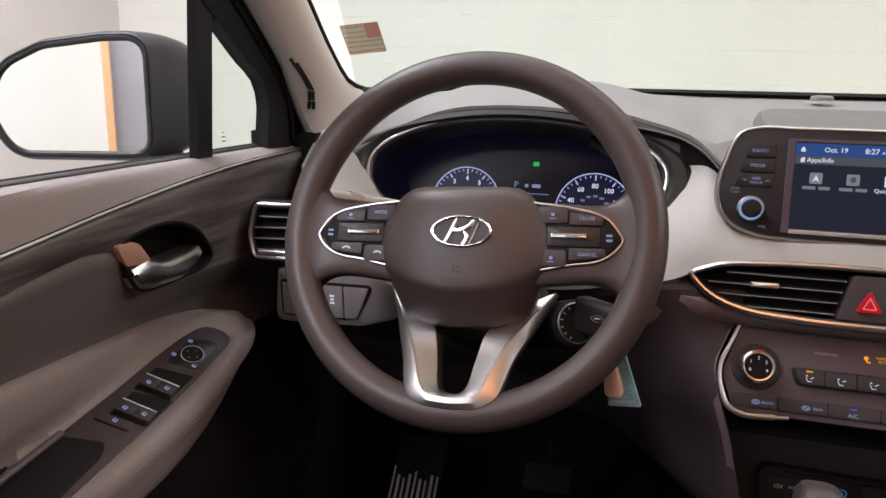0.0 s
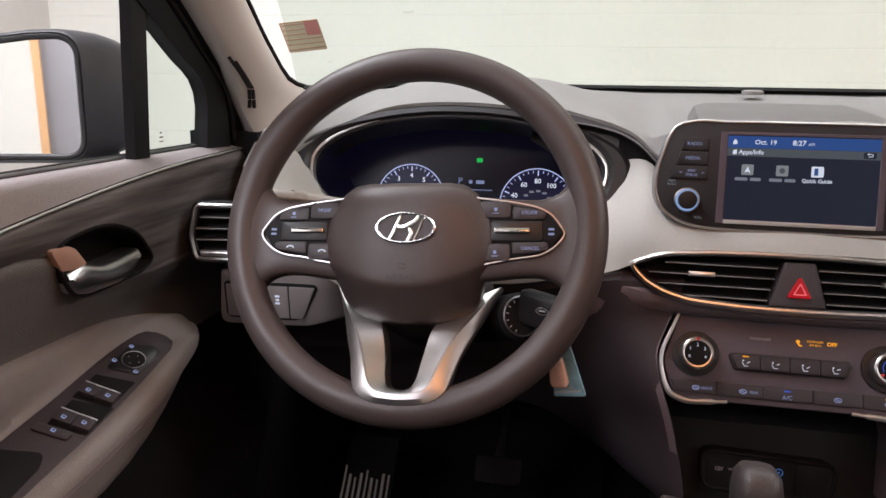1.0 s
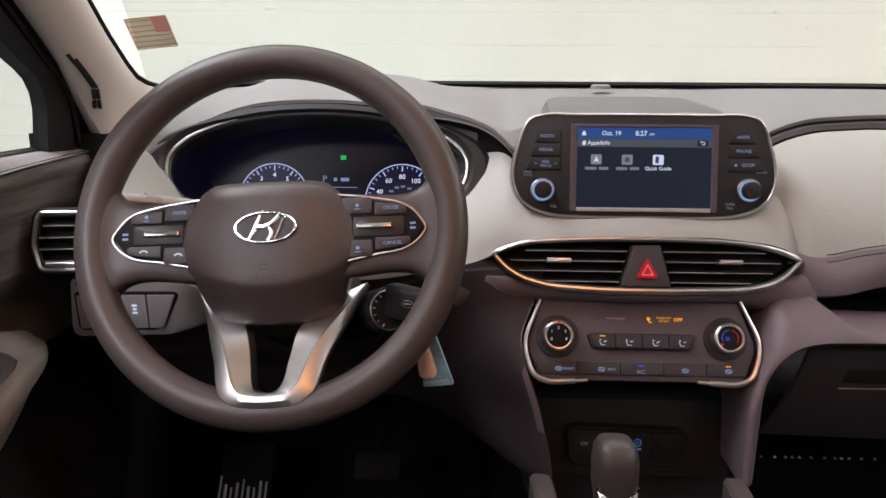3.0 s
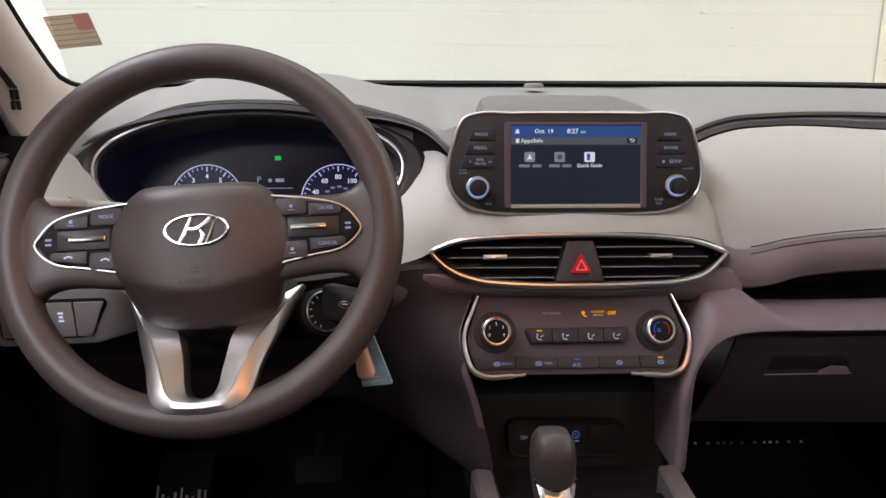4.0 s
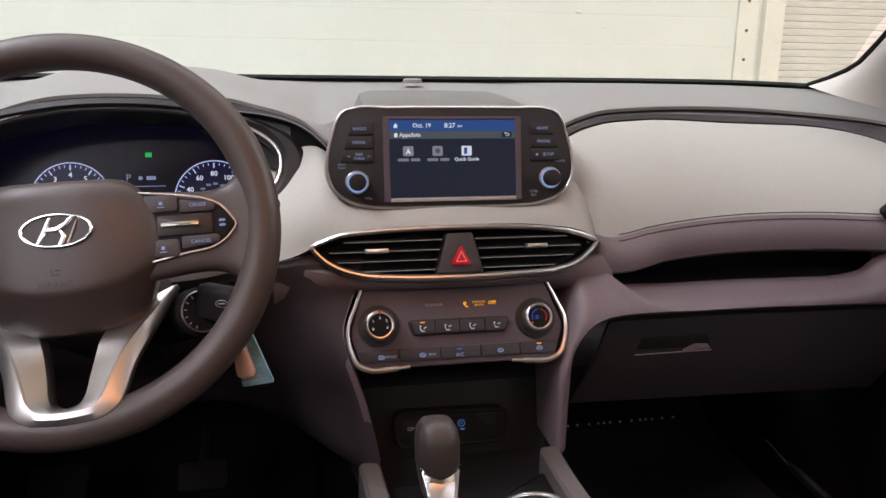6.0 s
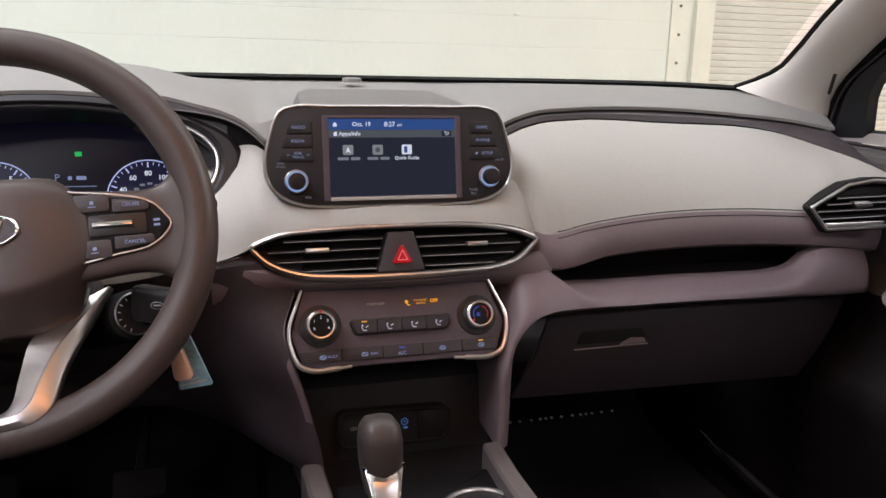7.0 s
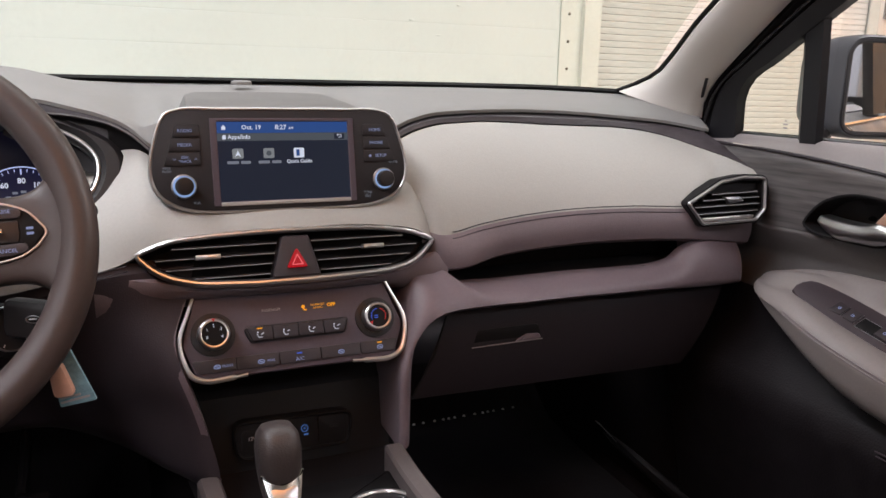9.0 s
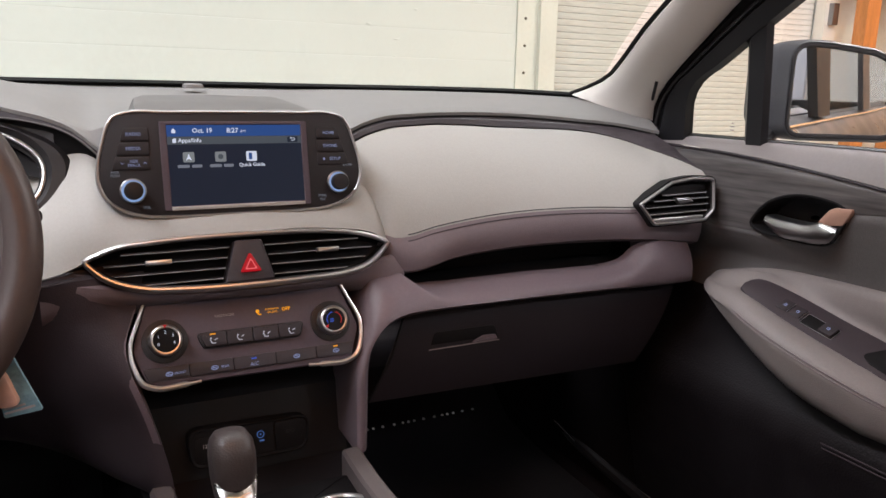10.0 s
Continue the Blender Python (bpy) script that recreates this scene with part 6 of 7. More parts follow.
# ---- side air vents ----
SIDE_VENTS = (
    (panel(-0.617, 0.448, 1.014, 8, 9) @ Matrix.Scale(1.12, 4),
     [(0.066, 0.002, 0.006), (0.050, -0.022, 0.008), (0.040, -0.0285, 0.006), (-0.046, -0.0265, 0.010), (-0.052, 0.0, 0.03), (-0.046, 0.0335, 0.010), (0.004, 0.0335, 0.012)],
     [(0.036, -0.0235, 0.002), (-0.040, -0.0215, 0.003), (-0.041, -0.0165, 0.002), (0.041, -0.0178, 0.002)],
     [(0.022, 0.019, -0.040, 0.019), (0.040, 0.0075, -0.044, 0.0075), (0.048, -0.004, -0.044, -0.004), (0.040, -0.0155, -0.041, -0.0155)],
     [(-0.010, -0.0025, 0.0015), (0.018, -0.0025, 0.0015), (0.018, 0.0048, 0.0015), (-0.010, 0.0048, 0.0015)]),
    (panel(0.6086, 0.4475, 1.0319, 8, -15.1),
     [(-0.0608, -0.0034, 0.004), (-0.0365, -0.0350, 0.008), (0.0455, -0.0285, 0.008), (0.0605, -0.0130, 0.010), (0.0600, 0.0350, 0.010), (0.0250, 0.0362, 0.020), (-0.0095, 0.0294, 0.012)],
     [(-0.0350, -0.0300, 0.002), (0.0400, -0.0245, 0.002), (0.0430, -0.0195, 0.002), (-0.0385, -0.0245, 0.002)],
     [(-0.0228, 0.0093, 0.0470, 0.0140), (-0.0356, 0.0005, 0.0500, 0.0065), (-0.0476, -0.0091, 0.0500, -0.0026), (-0.0439, -0.0189, 0.0480, -0.0124)],
     [(0.0022, -0.0038, 0.001), (0.0250, 0.0001, 0.001), (0.0169, 0.0066, 0.001), (-0.0060, 0.0060, 0.001)]))
for at, corners, lip_o, slats, tab_o in SIDE_VENTS:
    sv = thing("side_air_vent", "angular side air vent with silver surround", "air vent", at, "side air vents")
    so = rounded(corners, 5)
    si = inset(so, 0.0044)
    part("surround", frame_ring(so, si, -0.004, 0.0030, 0.0018), RIM_SILVER, sv, "satin silver surround")
    part("shell", frame_ring(inset(so, -0.0022), inset(so, 0.0005), -0.03, 0.0006, 0.0012), VOID, sv, "dark shell round the vent")
    part("sill", prism(rounded(lip_o, 3), -0.010, 0.0010, 0.0012), SATIN, sv, "silver lower lip")
    part("duct", prism(si, -0.014, -0.0128), VOID, sv, "black duct")
    part("duct_wall", frame_ring(inset(so, 0.003), inset(so, 0.0062), -0.013, 0.0002, 0.001), BLACK, sv, "black duct wall")
    for x0, y0, x1, y1 in slats:
        lo, hi = (x0, y0), (x1, y1)
        if x0 > x1:
            lo, hi = hi, lo
        part("slat", prism([(lo[0], lo[1] - 0.0022), (hi[0], hi[1] - 0.0022), (hi[0], hi[1] + 0.0012), (lo[0], lo[1] + 0.0012)], -0.012, -0.0005, 0.0006), VOID, sv)
        part("slat_edge", tube([(x0, y0 - 0.0005, 0.0), (x1, y1 - 0.0005, 0.0)], 0.0008, n=5), SLAT_EDGE, sv)
    part("tab", prism(rounded(tab_o, 2), -0.004, 0.0045, 0.0015), DARK_SILVER, sv, "grey direction tab")

# driver's switch bank
bank = thing("switch_bank", "brown switch bank with stability control button", "switch panel", panel(-0.583, 0.462, 0.937, -6, 4))
bo = rounded([(-0.060, -0.027, 0.008), (0.034, -0.027, 0.020), (0.058, 0.020, 0.006), (-0.060, 0.020, 0.006)], 5)
body = rounded([(-0.074, -0.040, 0.016), (0.040, -0.038, 0.03), (0.092, -0.022, 0.03), (0.100, 0.012, 0.03), (0.062, 0.034, 0.03), (-0.066, 0.036, 0.012)], 6)
part("plate", prism(body, -0.07, -0.001, 0.010), BANK, bank, "light brown moulded panel")
part("recess", prism(bo, -0.01, 0.0006, 0.0004), VOID, bank, "black gap round the switches")
for i, (x0, x1, x2) in enumerate(((-0.0575, -0.037, -0.037), (-0.036, -0.0085, -0.0085), (-0.0075, 0.0195, 0.0195), (0.0205, 0.036, 0.053))):
    o = rounded([(x0, -0.0245, 0.002), (x1, -0.0245, 0.008 if i == 3 else 0.002), (x2, 0.0165, 0.002), (x0, 0.0165, 0.002)], 3)
    b_ = part("button", prism(o, -0.006, 0.0022, 0.0012), BANK, bank)
    if i == 2:
        part("pictogram", bars([(x0 + 0.0135, 0.004, 0.006), (x0 + 0.0135, -0.0005, 0.0045), (x0 + 0.0135, -0.005, 0.006)], 0.0022, 0.0028), LIT_WHITE, b_)

# ---- doors ----
YD = np.linspace(0.60, -0.75, 46)


def opened(geo, outline):
    """A skin without the faces whose middle lies inside an outline drawn in y and z."""
    v, f = geo
    p = np.array(v)[:, 1:]
    o = np.array(outline)
    a, b = o, np.roll(o, -1, 0)
    keep = []
    for face in f:
        y, z = p[list(face)].mean(0)
        cross = ((a[:, 1] > z) != (b[:, 1] > z)) & (y < (b[:, 0] - a[:, 0]) * (z - a[:, 1]) / (b[:, 1] - a[:, 1] + 1e-12) + a[:, 0])
        if not cross.sum() % 2:
            keep.append(face)
    return v, keep


HANDLE = [(-0.056, 0.022), (-0.044, 0.030), (-0.024, 0.034), (-0.001, 0.0355), (0.023, 0.0335), (0.046, 0.0265), (0.063, 0.017), (0.078, 0.001), (0.086, -0.014), (0.070, -0.0215), (0.038, -0.0238), (-0.009, -0.0245), (-0.028, -0.0228), (-0.038, -0.0180), (-0.046, -0.006), (-0.053, 0.008)]
YF = np.r_[np.linspace(0.60, 0.40, 8), np.linspace(0.398, 0.20, 80), np.linspace(0.19, -0.75, 24)]


def door(s):
    dz, da = 0.007 * s, 0.0035 * s
    d = thing("door", "dark wood-trimmed front door with a light armrest", "car door", (s * 0.74, 0.0, 0.45), "front doors")
    k = np.clip((YD - 0.38) / 0.25, 0, 1)

    def row(x, z, pull=0.0):
        return np.stack([s * (x + 0 * YD - pull * k), YD, z + dz + 0 * YD], 1)

    def rail(x, z):
        return np.stack([s * (x + 0 * YD), YD, z + da + 0 * YD], 1)
    line_z = by_x([(-0.75, 0, 0.955), (-0.2, 0, 1.022), (0.106, 0, 1.0625), (0.27, 0, 1.0835), (0.42, 0, 1.097), (0.60, 0, 1.1035)], YD[::-1])[::-1, 2]
    roll_z = 1.107 + 0 * YD
    part("sill_roll", loft(dense([row(0.765, 1.095), row(0.735, 1.109), row(0.712, 1.1125), rail(0.699, roll_z), rail(0.692, line_z + 0.55 * (roll_z - line_z)), rail(0.687, line_z + 0.002)], 18)), DOOR_TOP, d, "brown soft door top", world=True)
    part("glass_seal", tube(row(0.724, 1.1125), 0.006, 0.005, 6), RUBBER, d, world=True)
    part("seal_lip", tube(row(0.7165, 1.1145), 0.0016, 0.0022, 6), DARK_SILVER, d, "thin bright window strip", world=True)
    # line painted as the trim edge's highlight: silver on the left, dark right
    part("trim_line", tube(rail(0.6850, line_z), 0.0014, 0.0016, 6), SATIN if s < 0 else DARK_SOFT, d, "thin trim line, its highlight put into the colour by side", world=True)
    ho = closed_line(HANDLE, 64)
    hole = [(y + 0.292, z + 1.018 + da) for y, z in inset(ho, -0.0005)]
    band_z = np.interp(YF[::-1], YD[::-1], line_z[::-1])[::-1]
    mid_z = by_x([(-0.75, 0, 0.93), (-0.3, 0, 0.982), (0.1, 0, 1.031), (0.21, 0, 1.0425), (0.245, 0, 1.035), (0.29, 0, 1.008), (0.34, 0, 0.996), (0.40, 0, 0.993), (0.50, 0, 0.992), (0.60, 0, 0.985)], YF[::-1])[::-1, 2]

    def fine(x, z):
        return np.stack([s * (x + 0 * YF), YF, z + da + 0 * YF], 1)
    band = dense([fine(0.690, band_z - 0.001), fine(0.684, band_z - 0.005), fine(0.6835, 0.7 * band_z + 0.3 * mid_z), fine(0.6845, 0.3 * band_z + 0.7 * mid_z), fine(0.6875, mid_z)], 36)
    part("wood_band", opened(loft(band), hole), WOOD, d, "grey wood-grain trim band", world=True)
    skin = dense([fine(0.690, mid_z + 0.0008), fine(0.6885, mid_z - 0.003), fine(0.694, 0.72 * mid_z + 0.28 * 0.945), fine(0.706, 0.4 * mid_z + 0.6 * 0.945), fine(0.721, 0.945), fine(0.726, 0.90), fine(0.72, 0.86)], 60)
    part("mid_panel", opened(loft(skin), hole), DOOR_SKIN, d, "dark soft door panel", world=True)
    part("lower_panel", loft(dense([row(0.72, 0.88), row(0.70, 0.80), row(0.668, 0.75), row(0.662, 0.735), row(0.668, 0.70), row(0.70, 0.55), row(0.72, 0.46)], 18)), LOWER, d, "dark grained lower door panel", world=True)
    for dx, z in ((0.0, 0.7475), (0.003, 0.7400)):
        part("sill_edge", tube(np.stack([s * (0.657 + dx + 0 * YD), YD, z + da + 0 * YD], 1)[13:], 0.0010, 0.0012, 6), KNEE, d, "thin light sill edge", world=True)
    # armrest: sections along the door, closing to a rounded tip
    ya = np.r_[0.4445, 0.4435, 0.441, 0.436, 0.428, 0.416, 0.40, 0.38, 0.36, 0.34, np.linspace(0.315, -0.45, 26)]
    g = np.sqrt(np.clip(1 - (np.clip(ya - 0.28, 0, 1) / 0.165) ** 2, 0, 1))
    back_ = np.clip(0.306 - ya, -0.06, 0.25)
    zA = by_x([(-0.45, 0, 0.93), (0.1, 0, 0.946), (0.25, 0, 0.943), (0.36, 0, 0.9405), (0.48, 0, 0.937)], ya[::-1])[::-1, 2]
    xC, zC = 0.694 + 0.115 * back_, 0.919 - 0.27 * back_
    xD = 0.6500 + 0.9 * np.clip(0.30 - ya, 0, 0.25) ** 2
    zD = 0.8985 - 0.285 * np.clip(0.30 - ya, -0.05, 0.2) - 0.1 * np.clip(0.10 - ya, 0, 0.6)
    zG = by_x([(-0.45, 0, 0.72), (0.0, 0, 0.775), (0.11, 0, 0.787), (0.16, 0, 0.791), (0.20, 0, 0.801), (0.25, 0, 0.816), (0.30, 0, 0.840), (0.35, 0, 0.863), (0.40, 0, 0.882), (0.48, 0, 0.888)], ya[::-1])[::-1, 2]
    zQ = 0.909 + 0 * ya

    def c(x, z):
        return np.stack([s * ((1 - g) * 0.692 + g * x), ya, (1 - g) * zQ + g * z + da], 1)
    one = 0 * ya
    kb = -0.007 if s < 0 else 0.007
    if s > 0:
        zG = zG - 0.012
    skin = [c(0.735 + one, zA - 0.002), c(0.722 + one, zA + 0.0015), c(0.714 + one, zA - 0.003), c(0.709 + one, 0.55 * zA + 0.45 * zC), c(xC + 0.004, zC + 0.003), c(xC - 0.004, zC - 0.004),
            c(0.5 * (xC + xD), 0.5 * (zC + zD) - 0.003), c(xD + 0.004, zD - 0.001), c(xD - 0.005, zD + 0.002), c(xD - 0.017, zD - 0.0005), c(xD - 0.025 - 0.5 * kb, zD - 0.009), c(xD - 0.028 - kb, zD - 0.020),
            c(xD - 0.026 - kb, 0.6 * zD + 0.4 * zG), c(xD - 0.017 - kb, 0.2 * zD + 0.8 * zG), c(xD - 0.006 - kb, zG + 0.004), c(xD + 0.015, zG - 0.003), c(0.735 + one, zG - 0.004)]
    w = np.clip((ya - 0.345) / 0.05, 0, 1)[:, None]
    dome = lambda q: skin[2] * (1 - q) + skin[8] * q + math.sin(math.pi * q) * np.array((-s * 0.004, 0, 0.010))
    for k in range(3, 8):
        skin[k] = skin[k] * (1 - w) + dome((k - 2) / 6) * w * g[:, None] + skin[k] * w * (1 - g[:, None])
    part("armrest", loft(dense(skin, 60)), ARM_SKIN, d, "light grey-brown padded armrest", world=True)
    for z in (0.0155, 0.0200):
        part("stitch_line", tube(c(xD - 0.0283 - kb + 0.12 * (z - 0.018), zD - z)[9:], 0.0007, n=5), BROWN_SOFT, d, "fine brown stitch line", world=True)
    # switch plate on the armrest, tilted towards the cabin
    ux = Vector((1, 0, s * 0.45)).normalized()
    uz = ux.cross(Vector((0, 1, 0.32))).normalized()
    uy = uz.cross(ux)
    tilt = Matrix((ux, uy, uz)).transposed().to_4x4()
    tilt.translation = (s * 0.675, 0.25, 0.898 + 0.45 * 0.025 + 0.32 * -0.05 + da)
    inv = tilt.inverted()

    def at(x, y):
        """Plate coordinates of a place given by its distance from the car's middle and its y."""
        q = inv @ Vector((s * x, y, 0.898 + 0.45 * (x - 0.65) + 0.32 * (y - 0.3) + da))
        return q.x, q.y

    def outline(spots, r, seg=4):
        return rounded([(*at(x, y), rr if isinstance(r, tuple) else r) for (x, y), rr in zip(spots, r if isinstance(r, tuple) else [r] * len(spots))], seg)
    rim = [at(x, y) for x, y in ((0.652, 0.356), (0.668, 0.3575), (0.681, 0.350), (0.6875, 0.333), (0.6930, 0.306), (0.6978, 0.266), (0.7015, 0.23), (0.7064, 0.193), (0.713, 0.14), (0.72, 0.08), (0.715, 0.03), (0.685, 0.03), (0.670, 0.10), (0.6640, 0.1444), (0.6595, 0.1755), (0.6560, 0.2093), (0.6525, 0.2476), (0.6498, 0.285), (0.6490, 0.32), (0.6490, 0.346))]
    rim = closed_line(rim, 70)
    plate = part("switch_plate", prism(rim, -0.012, 0.0022, 0.0012), KNEE, d, "dark brown switch plate", world=True, m=tilt)

    def glyph(x, y, z):
        px, py = at(x, y)
        part("pictogram", join(frame_ring(box_outline(px - 0.0022, py - 0.0019, px + 0.0022, py + 0.0019, 0.0007, 2), box_outline(px - 0.0013, py - 0.0003, px + 0.0013, py + 0.0012, 0.0004, 2), z, z + 0.0003, 0.0001)), LIT_BLUE, plate, "pale lit window mark")
    if s < 0:
        part("dial_pad", prism(outline([(0.6815, 0.3265), (0.6545, 0.3445), (0.6560, 0.298), (0.6850, 0.287)], (0.010, 0.010, 0.006, 0.004)), 0.0016, 0.0030, 0.0006), BLACK, plate, "black dial surround")
        dx, dy = at(0.6692, 0.3106)
        part("mirror_dial", frame_ring(disc_outline(dx, dy, 0.0118, n=34), disc_outline(dx, dy, 0.0111, n=34), 0.003, 0.0048, 0.0002), SPOKE_SILVER, plate, "silver ring round the mirror dial")
        part("dial_cap", lathe([(0.0111, 0.003), (0.0109, 0.0042), (0.007, 0.0039), (0.001, 0.0038)], 28, Matrix.Translation((dx, dy, 0))), VOID, plate)
        for qx, qy in ((0, 0.0062), (0, -0.0062), (0.0062, 0), (-0.0062, 0)):
            part("dial_mark", prism(disc_outline(dx + qx, dy + qy, 0.0008, n=3), 0.0042, 0.0046), PRINT, plate)
        glyph(0.6835, 0.2995, 0.0031), glyph(0.6605, 0.3000, 0.0031), glyph(0.6800, 0.3240, 0.0031)
        for y0 in (0.0, -0.0355):
            part("switch_well", prism(outline([(0.6880, 0.2760 + y0), (0.6535, 0.2900 + y0), (0.6570, 0.2520 + y0), (0.6900, 0.2425 + y0)], 0.002), 0.0016, 0.0026, 0.0003), VOID, plate, "black switch well")
            for xa, xb, q in ((0.6885, 0.6728, -0.0012), (0.6722, 0.6568, 0.0020)):
                b = outline([(xa, 0.2622 + y0 + q), (xb, 0.2652 + y0 + q), (xb, 0.2525 + y0 + q), (xa, 0.2490 + y0 + q)], 0.0012)
                sw = part("window_switch", prism(b, 0.002, 0.0075, 0.0008), BLACK_GRAIN, plate, "black window switch")
                e0, e1 = at(xa, 0.2624 + y0 + q), at(xb, 0.2654 + y0 + q)
                part("edge_line", tube([(*e0, 0.0072), (*e1, 0.0072)], 0.0008, n=6), SATIN, sw, "thin silver front edge")
            glyph(0.6812, 0.2556 + y0 - 0.0015, 0.0077), glyph(0.6643, 0.2603 + y0 - 0.0015, 0.0077)
        part("lock_switch", prism(outline([(0.6968, 0.2050), (0.6660, 0.2128), (0.6668, 0.2029), (0.6975, 0.1955)], 0.003), 0.0016, 0.0048, 0.0012), BLACK_GRAIN, plate, "black window lock switch")
        glyph(0.6810, 0.2045, 0.0050)
    else:
        for xy in ((0.6694, 0.2947), (0.6712, 0.2761)):
            px, py = at(*xy)
            part("lock_switch", prism(box_outline(px - 0.0100, py - 0.0078, px + 0.0100, py + 0.0078, 0.0015), 0.0016, 0.0036, 0.0008), BLACK_GRAIN, plate, "black door lock switch")
            part("edge_line", tube([(px - 0.0098, py - 0.0086, 0.0032), (px + 0.0098, py - 0.0086, 0.0032)], 0.0006, n=6), DARK_SILVER, plate)
            glyph(*xy, 0.0038)
        px, py = at(0.6725, 0.2440)
        part("switch_well", prism(box_outline(px - 0.0098, py - 0.0225, px + 0.0098, py + 0.0215, 0.0015), 0.0016, 0.0026, 0.0003), VOID, plate, "black switch well")
        part("well_rim", frame_ring(box_outline(px - 0.0106, py - 0.0235, px + 0.0106, py + 0.0222, 0.002), box_outline(px - 0.0098, py - 0.0225, px + 0.0098, py + 0.0215, 0.0015), 0.001, 0.0031, 0.0002), DARK_SILVER, plate)
        part("window_switch", prism(box_outline(px - 0.0090, py - 0.0215, px + 0.0090, py - 0.0035, 0.0012), 0.002, 0.0070, 0.0008), BLACK_GRAIN, plate, "black window switch")
        glyph(0.6738, 0.2320, 0.0072)
    part("grip_pocket", prism(outline([(0.7080, 0.1660), (0.6740, 0.1850), (0.6690, 0.1700), (0.6720, 0.115), (0.685, 0.04), (0.715, 0.04), (0.7155, 0.11)], (0.008, 0.012, 0.01, 0.02, 0.01, 0.01, 0.01)), 0.0016, 0.0028, 0.0004), VOID, plate, "black grip pocket")
    part("grip_rail", tube([(*at(0.7080, 0.1690), 0.004), (*at(0.7120, 0.13), 0.0065), (*at(0.7145, 0.105), 0.0085), (*at(0.718, 0.06), 0.011)], 0.0034, 0.0030, 10), FACEPLATE, plate, "rounded dark pocket edge")
    # inner handle
    HP = Matrix.Translation((s * 0.684, 0.292, 1.018 + da)) @ Matrix(((0, 0, -s, 0), (1, 0, 0, 0), (0, 1, 0, 0), (0, 0, 0, 1)))
    mid = np.mean(np.array(ho), 0)
    shrink = lambda q, z: [(mid[0] + (x - mid[0]) * q, mid[1] + (y - mid[1]) * q, z) for x, y in ho]
    hand = part("handle_bowl", loft([[(x, y, -0.003) for x, y in inset(ho, -0.0030)], [(x, y, 0.0008) for x, y in inset(ho, -0.0024)], [(x, y, 0.0012) for x, y in inset(ho, -0.001)], [(x, y, 0.0005) for x, y in inset(ho, 0.0012)], shrink(0.95, -0.010), shrink(0.86, -0.030), shrink(0.6, -0.036), shrink(0.1, -0.037)], closed=True), VOID, d, "black handle recess", world=True, m=HP)
    gx_ = np.linspace(0.062, -0.047, 26)
    top_y = by_x([(-0.047, 0, 0.002), (-0.036, 0, 0.0045), (-0.025, 0, 0.0060), (-0.012, 0, 0.0020), (-0.004, 0, 0.0), (0.019, 0, -0.0005), (0.045, 0, 0.0005), (0.062, 0, 0.002)], gx_[::-1])[::-1, 2]
    low_y = by_x([(-0.047, 0, -0.008), (-0.040, 0, -0.0185), (-0.028, 0, -0.0228), (0.0, 0, -0.0245), (0.04, 0, -0.0225), (0.062, 0, -0.0115)], gx_[::-1])[::-1, 2]
    out_z = 0.009 * np.sqrt(np.clip(1 - ((gx_ - 0.006) / 0.062) ** 2, 0, 1)) + 0.001
    sect = lambda y, z: np.stack([gx_, y, z], 1)
    grip = [sect(top_y - 0.002, out_z * 0 - 0.022), sect(top_y, out_z * 0 - 0.019), sect(top_y, out_z - 0.007), sect(top_y - 0.002, out_z - 0.0035), sect(top_y - 0.007, out_z - 0.001), sect(0.5 * (top_y + low_y), out_z), sect(low_y + 0.003, out_z - 0.003), sect(low_y, out_z - 0.008), sect(low_y + 0.001, out_z * 0 - 0.019)]
    part("grip_edge", loft(grip), GRIP, hand, "satin silver handle grip", sharp=45)
    part("lever", prism(rounded([(-0.067, 0.0285, 0.004), (-0.0540, 0.0055, 0.004), (-0.0275, 0.0020, 0.003), (-0.0195, 0.0048, 0.003), (-0.0335, 0.0225, 0.005), (-0.042, 0.0268, 0.005)], 4), -0.006, 0.0030, 0.0012), LEVER, hand, "satin release lever, orange reflection put into its colour")
    # window frame, division bar, quarter glass
    X = lambda z: s * (0.715 - 0.16 * max(0.0, z - 1.11))
    P = lambda y, z: (X(z + 0), y, z + dz)
    PB = lambda y, z: (X(z), y + (0.09 * (z - 1.10) if s > 0 else 0.0), z + dz)
    outer = [P(y, z) for y, z in ((0.69, 1.10), (0.66, 1.14), (0.60, 1.195), (0.52, 1.26), (0.44, 1.315), (0.33, 1.38), (0.12, 1.48), (-0.08, 1.535))]
    innr = [P(y, z) for y, z in ((0.543, 1.102), (0.540, 1.12), (0.537, 1.145), (0.532, 1.172), (0.517, 1.193), (0.47, 1.220), (0.41, 1.256), (0.29, 1.325), (0.09, 1.43), (-0.12, 1.485))]
    o_, i_ = keyed(outer, 40), keyed(innr, 40)
    off = np.array((-s * 0.012, 0, 0))
    part("window_frame", loft([o_ + off * 0.2, o_ + off, 0.6 * o_ + 0.4 * i_ + off * 1.6, 0.5 * o_ + 0.5 * i_ + off * 0.6, 0.35 * o_ + 0.65 * i_ + off * 1.5, i_ + off, i_ - off * 0.5]), FRAME_BLACK, d, "black door window frame", world=True)
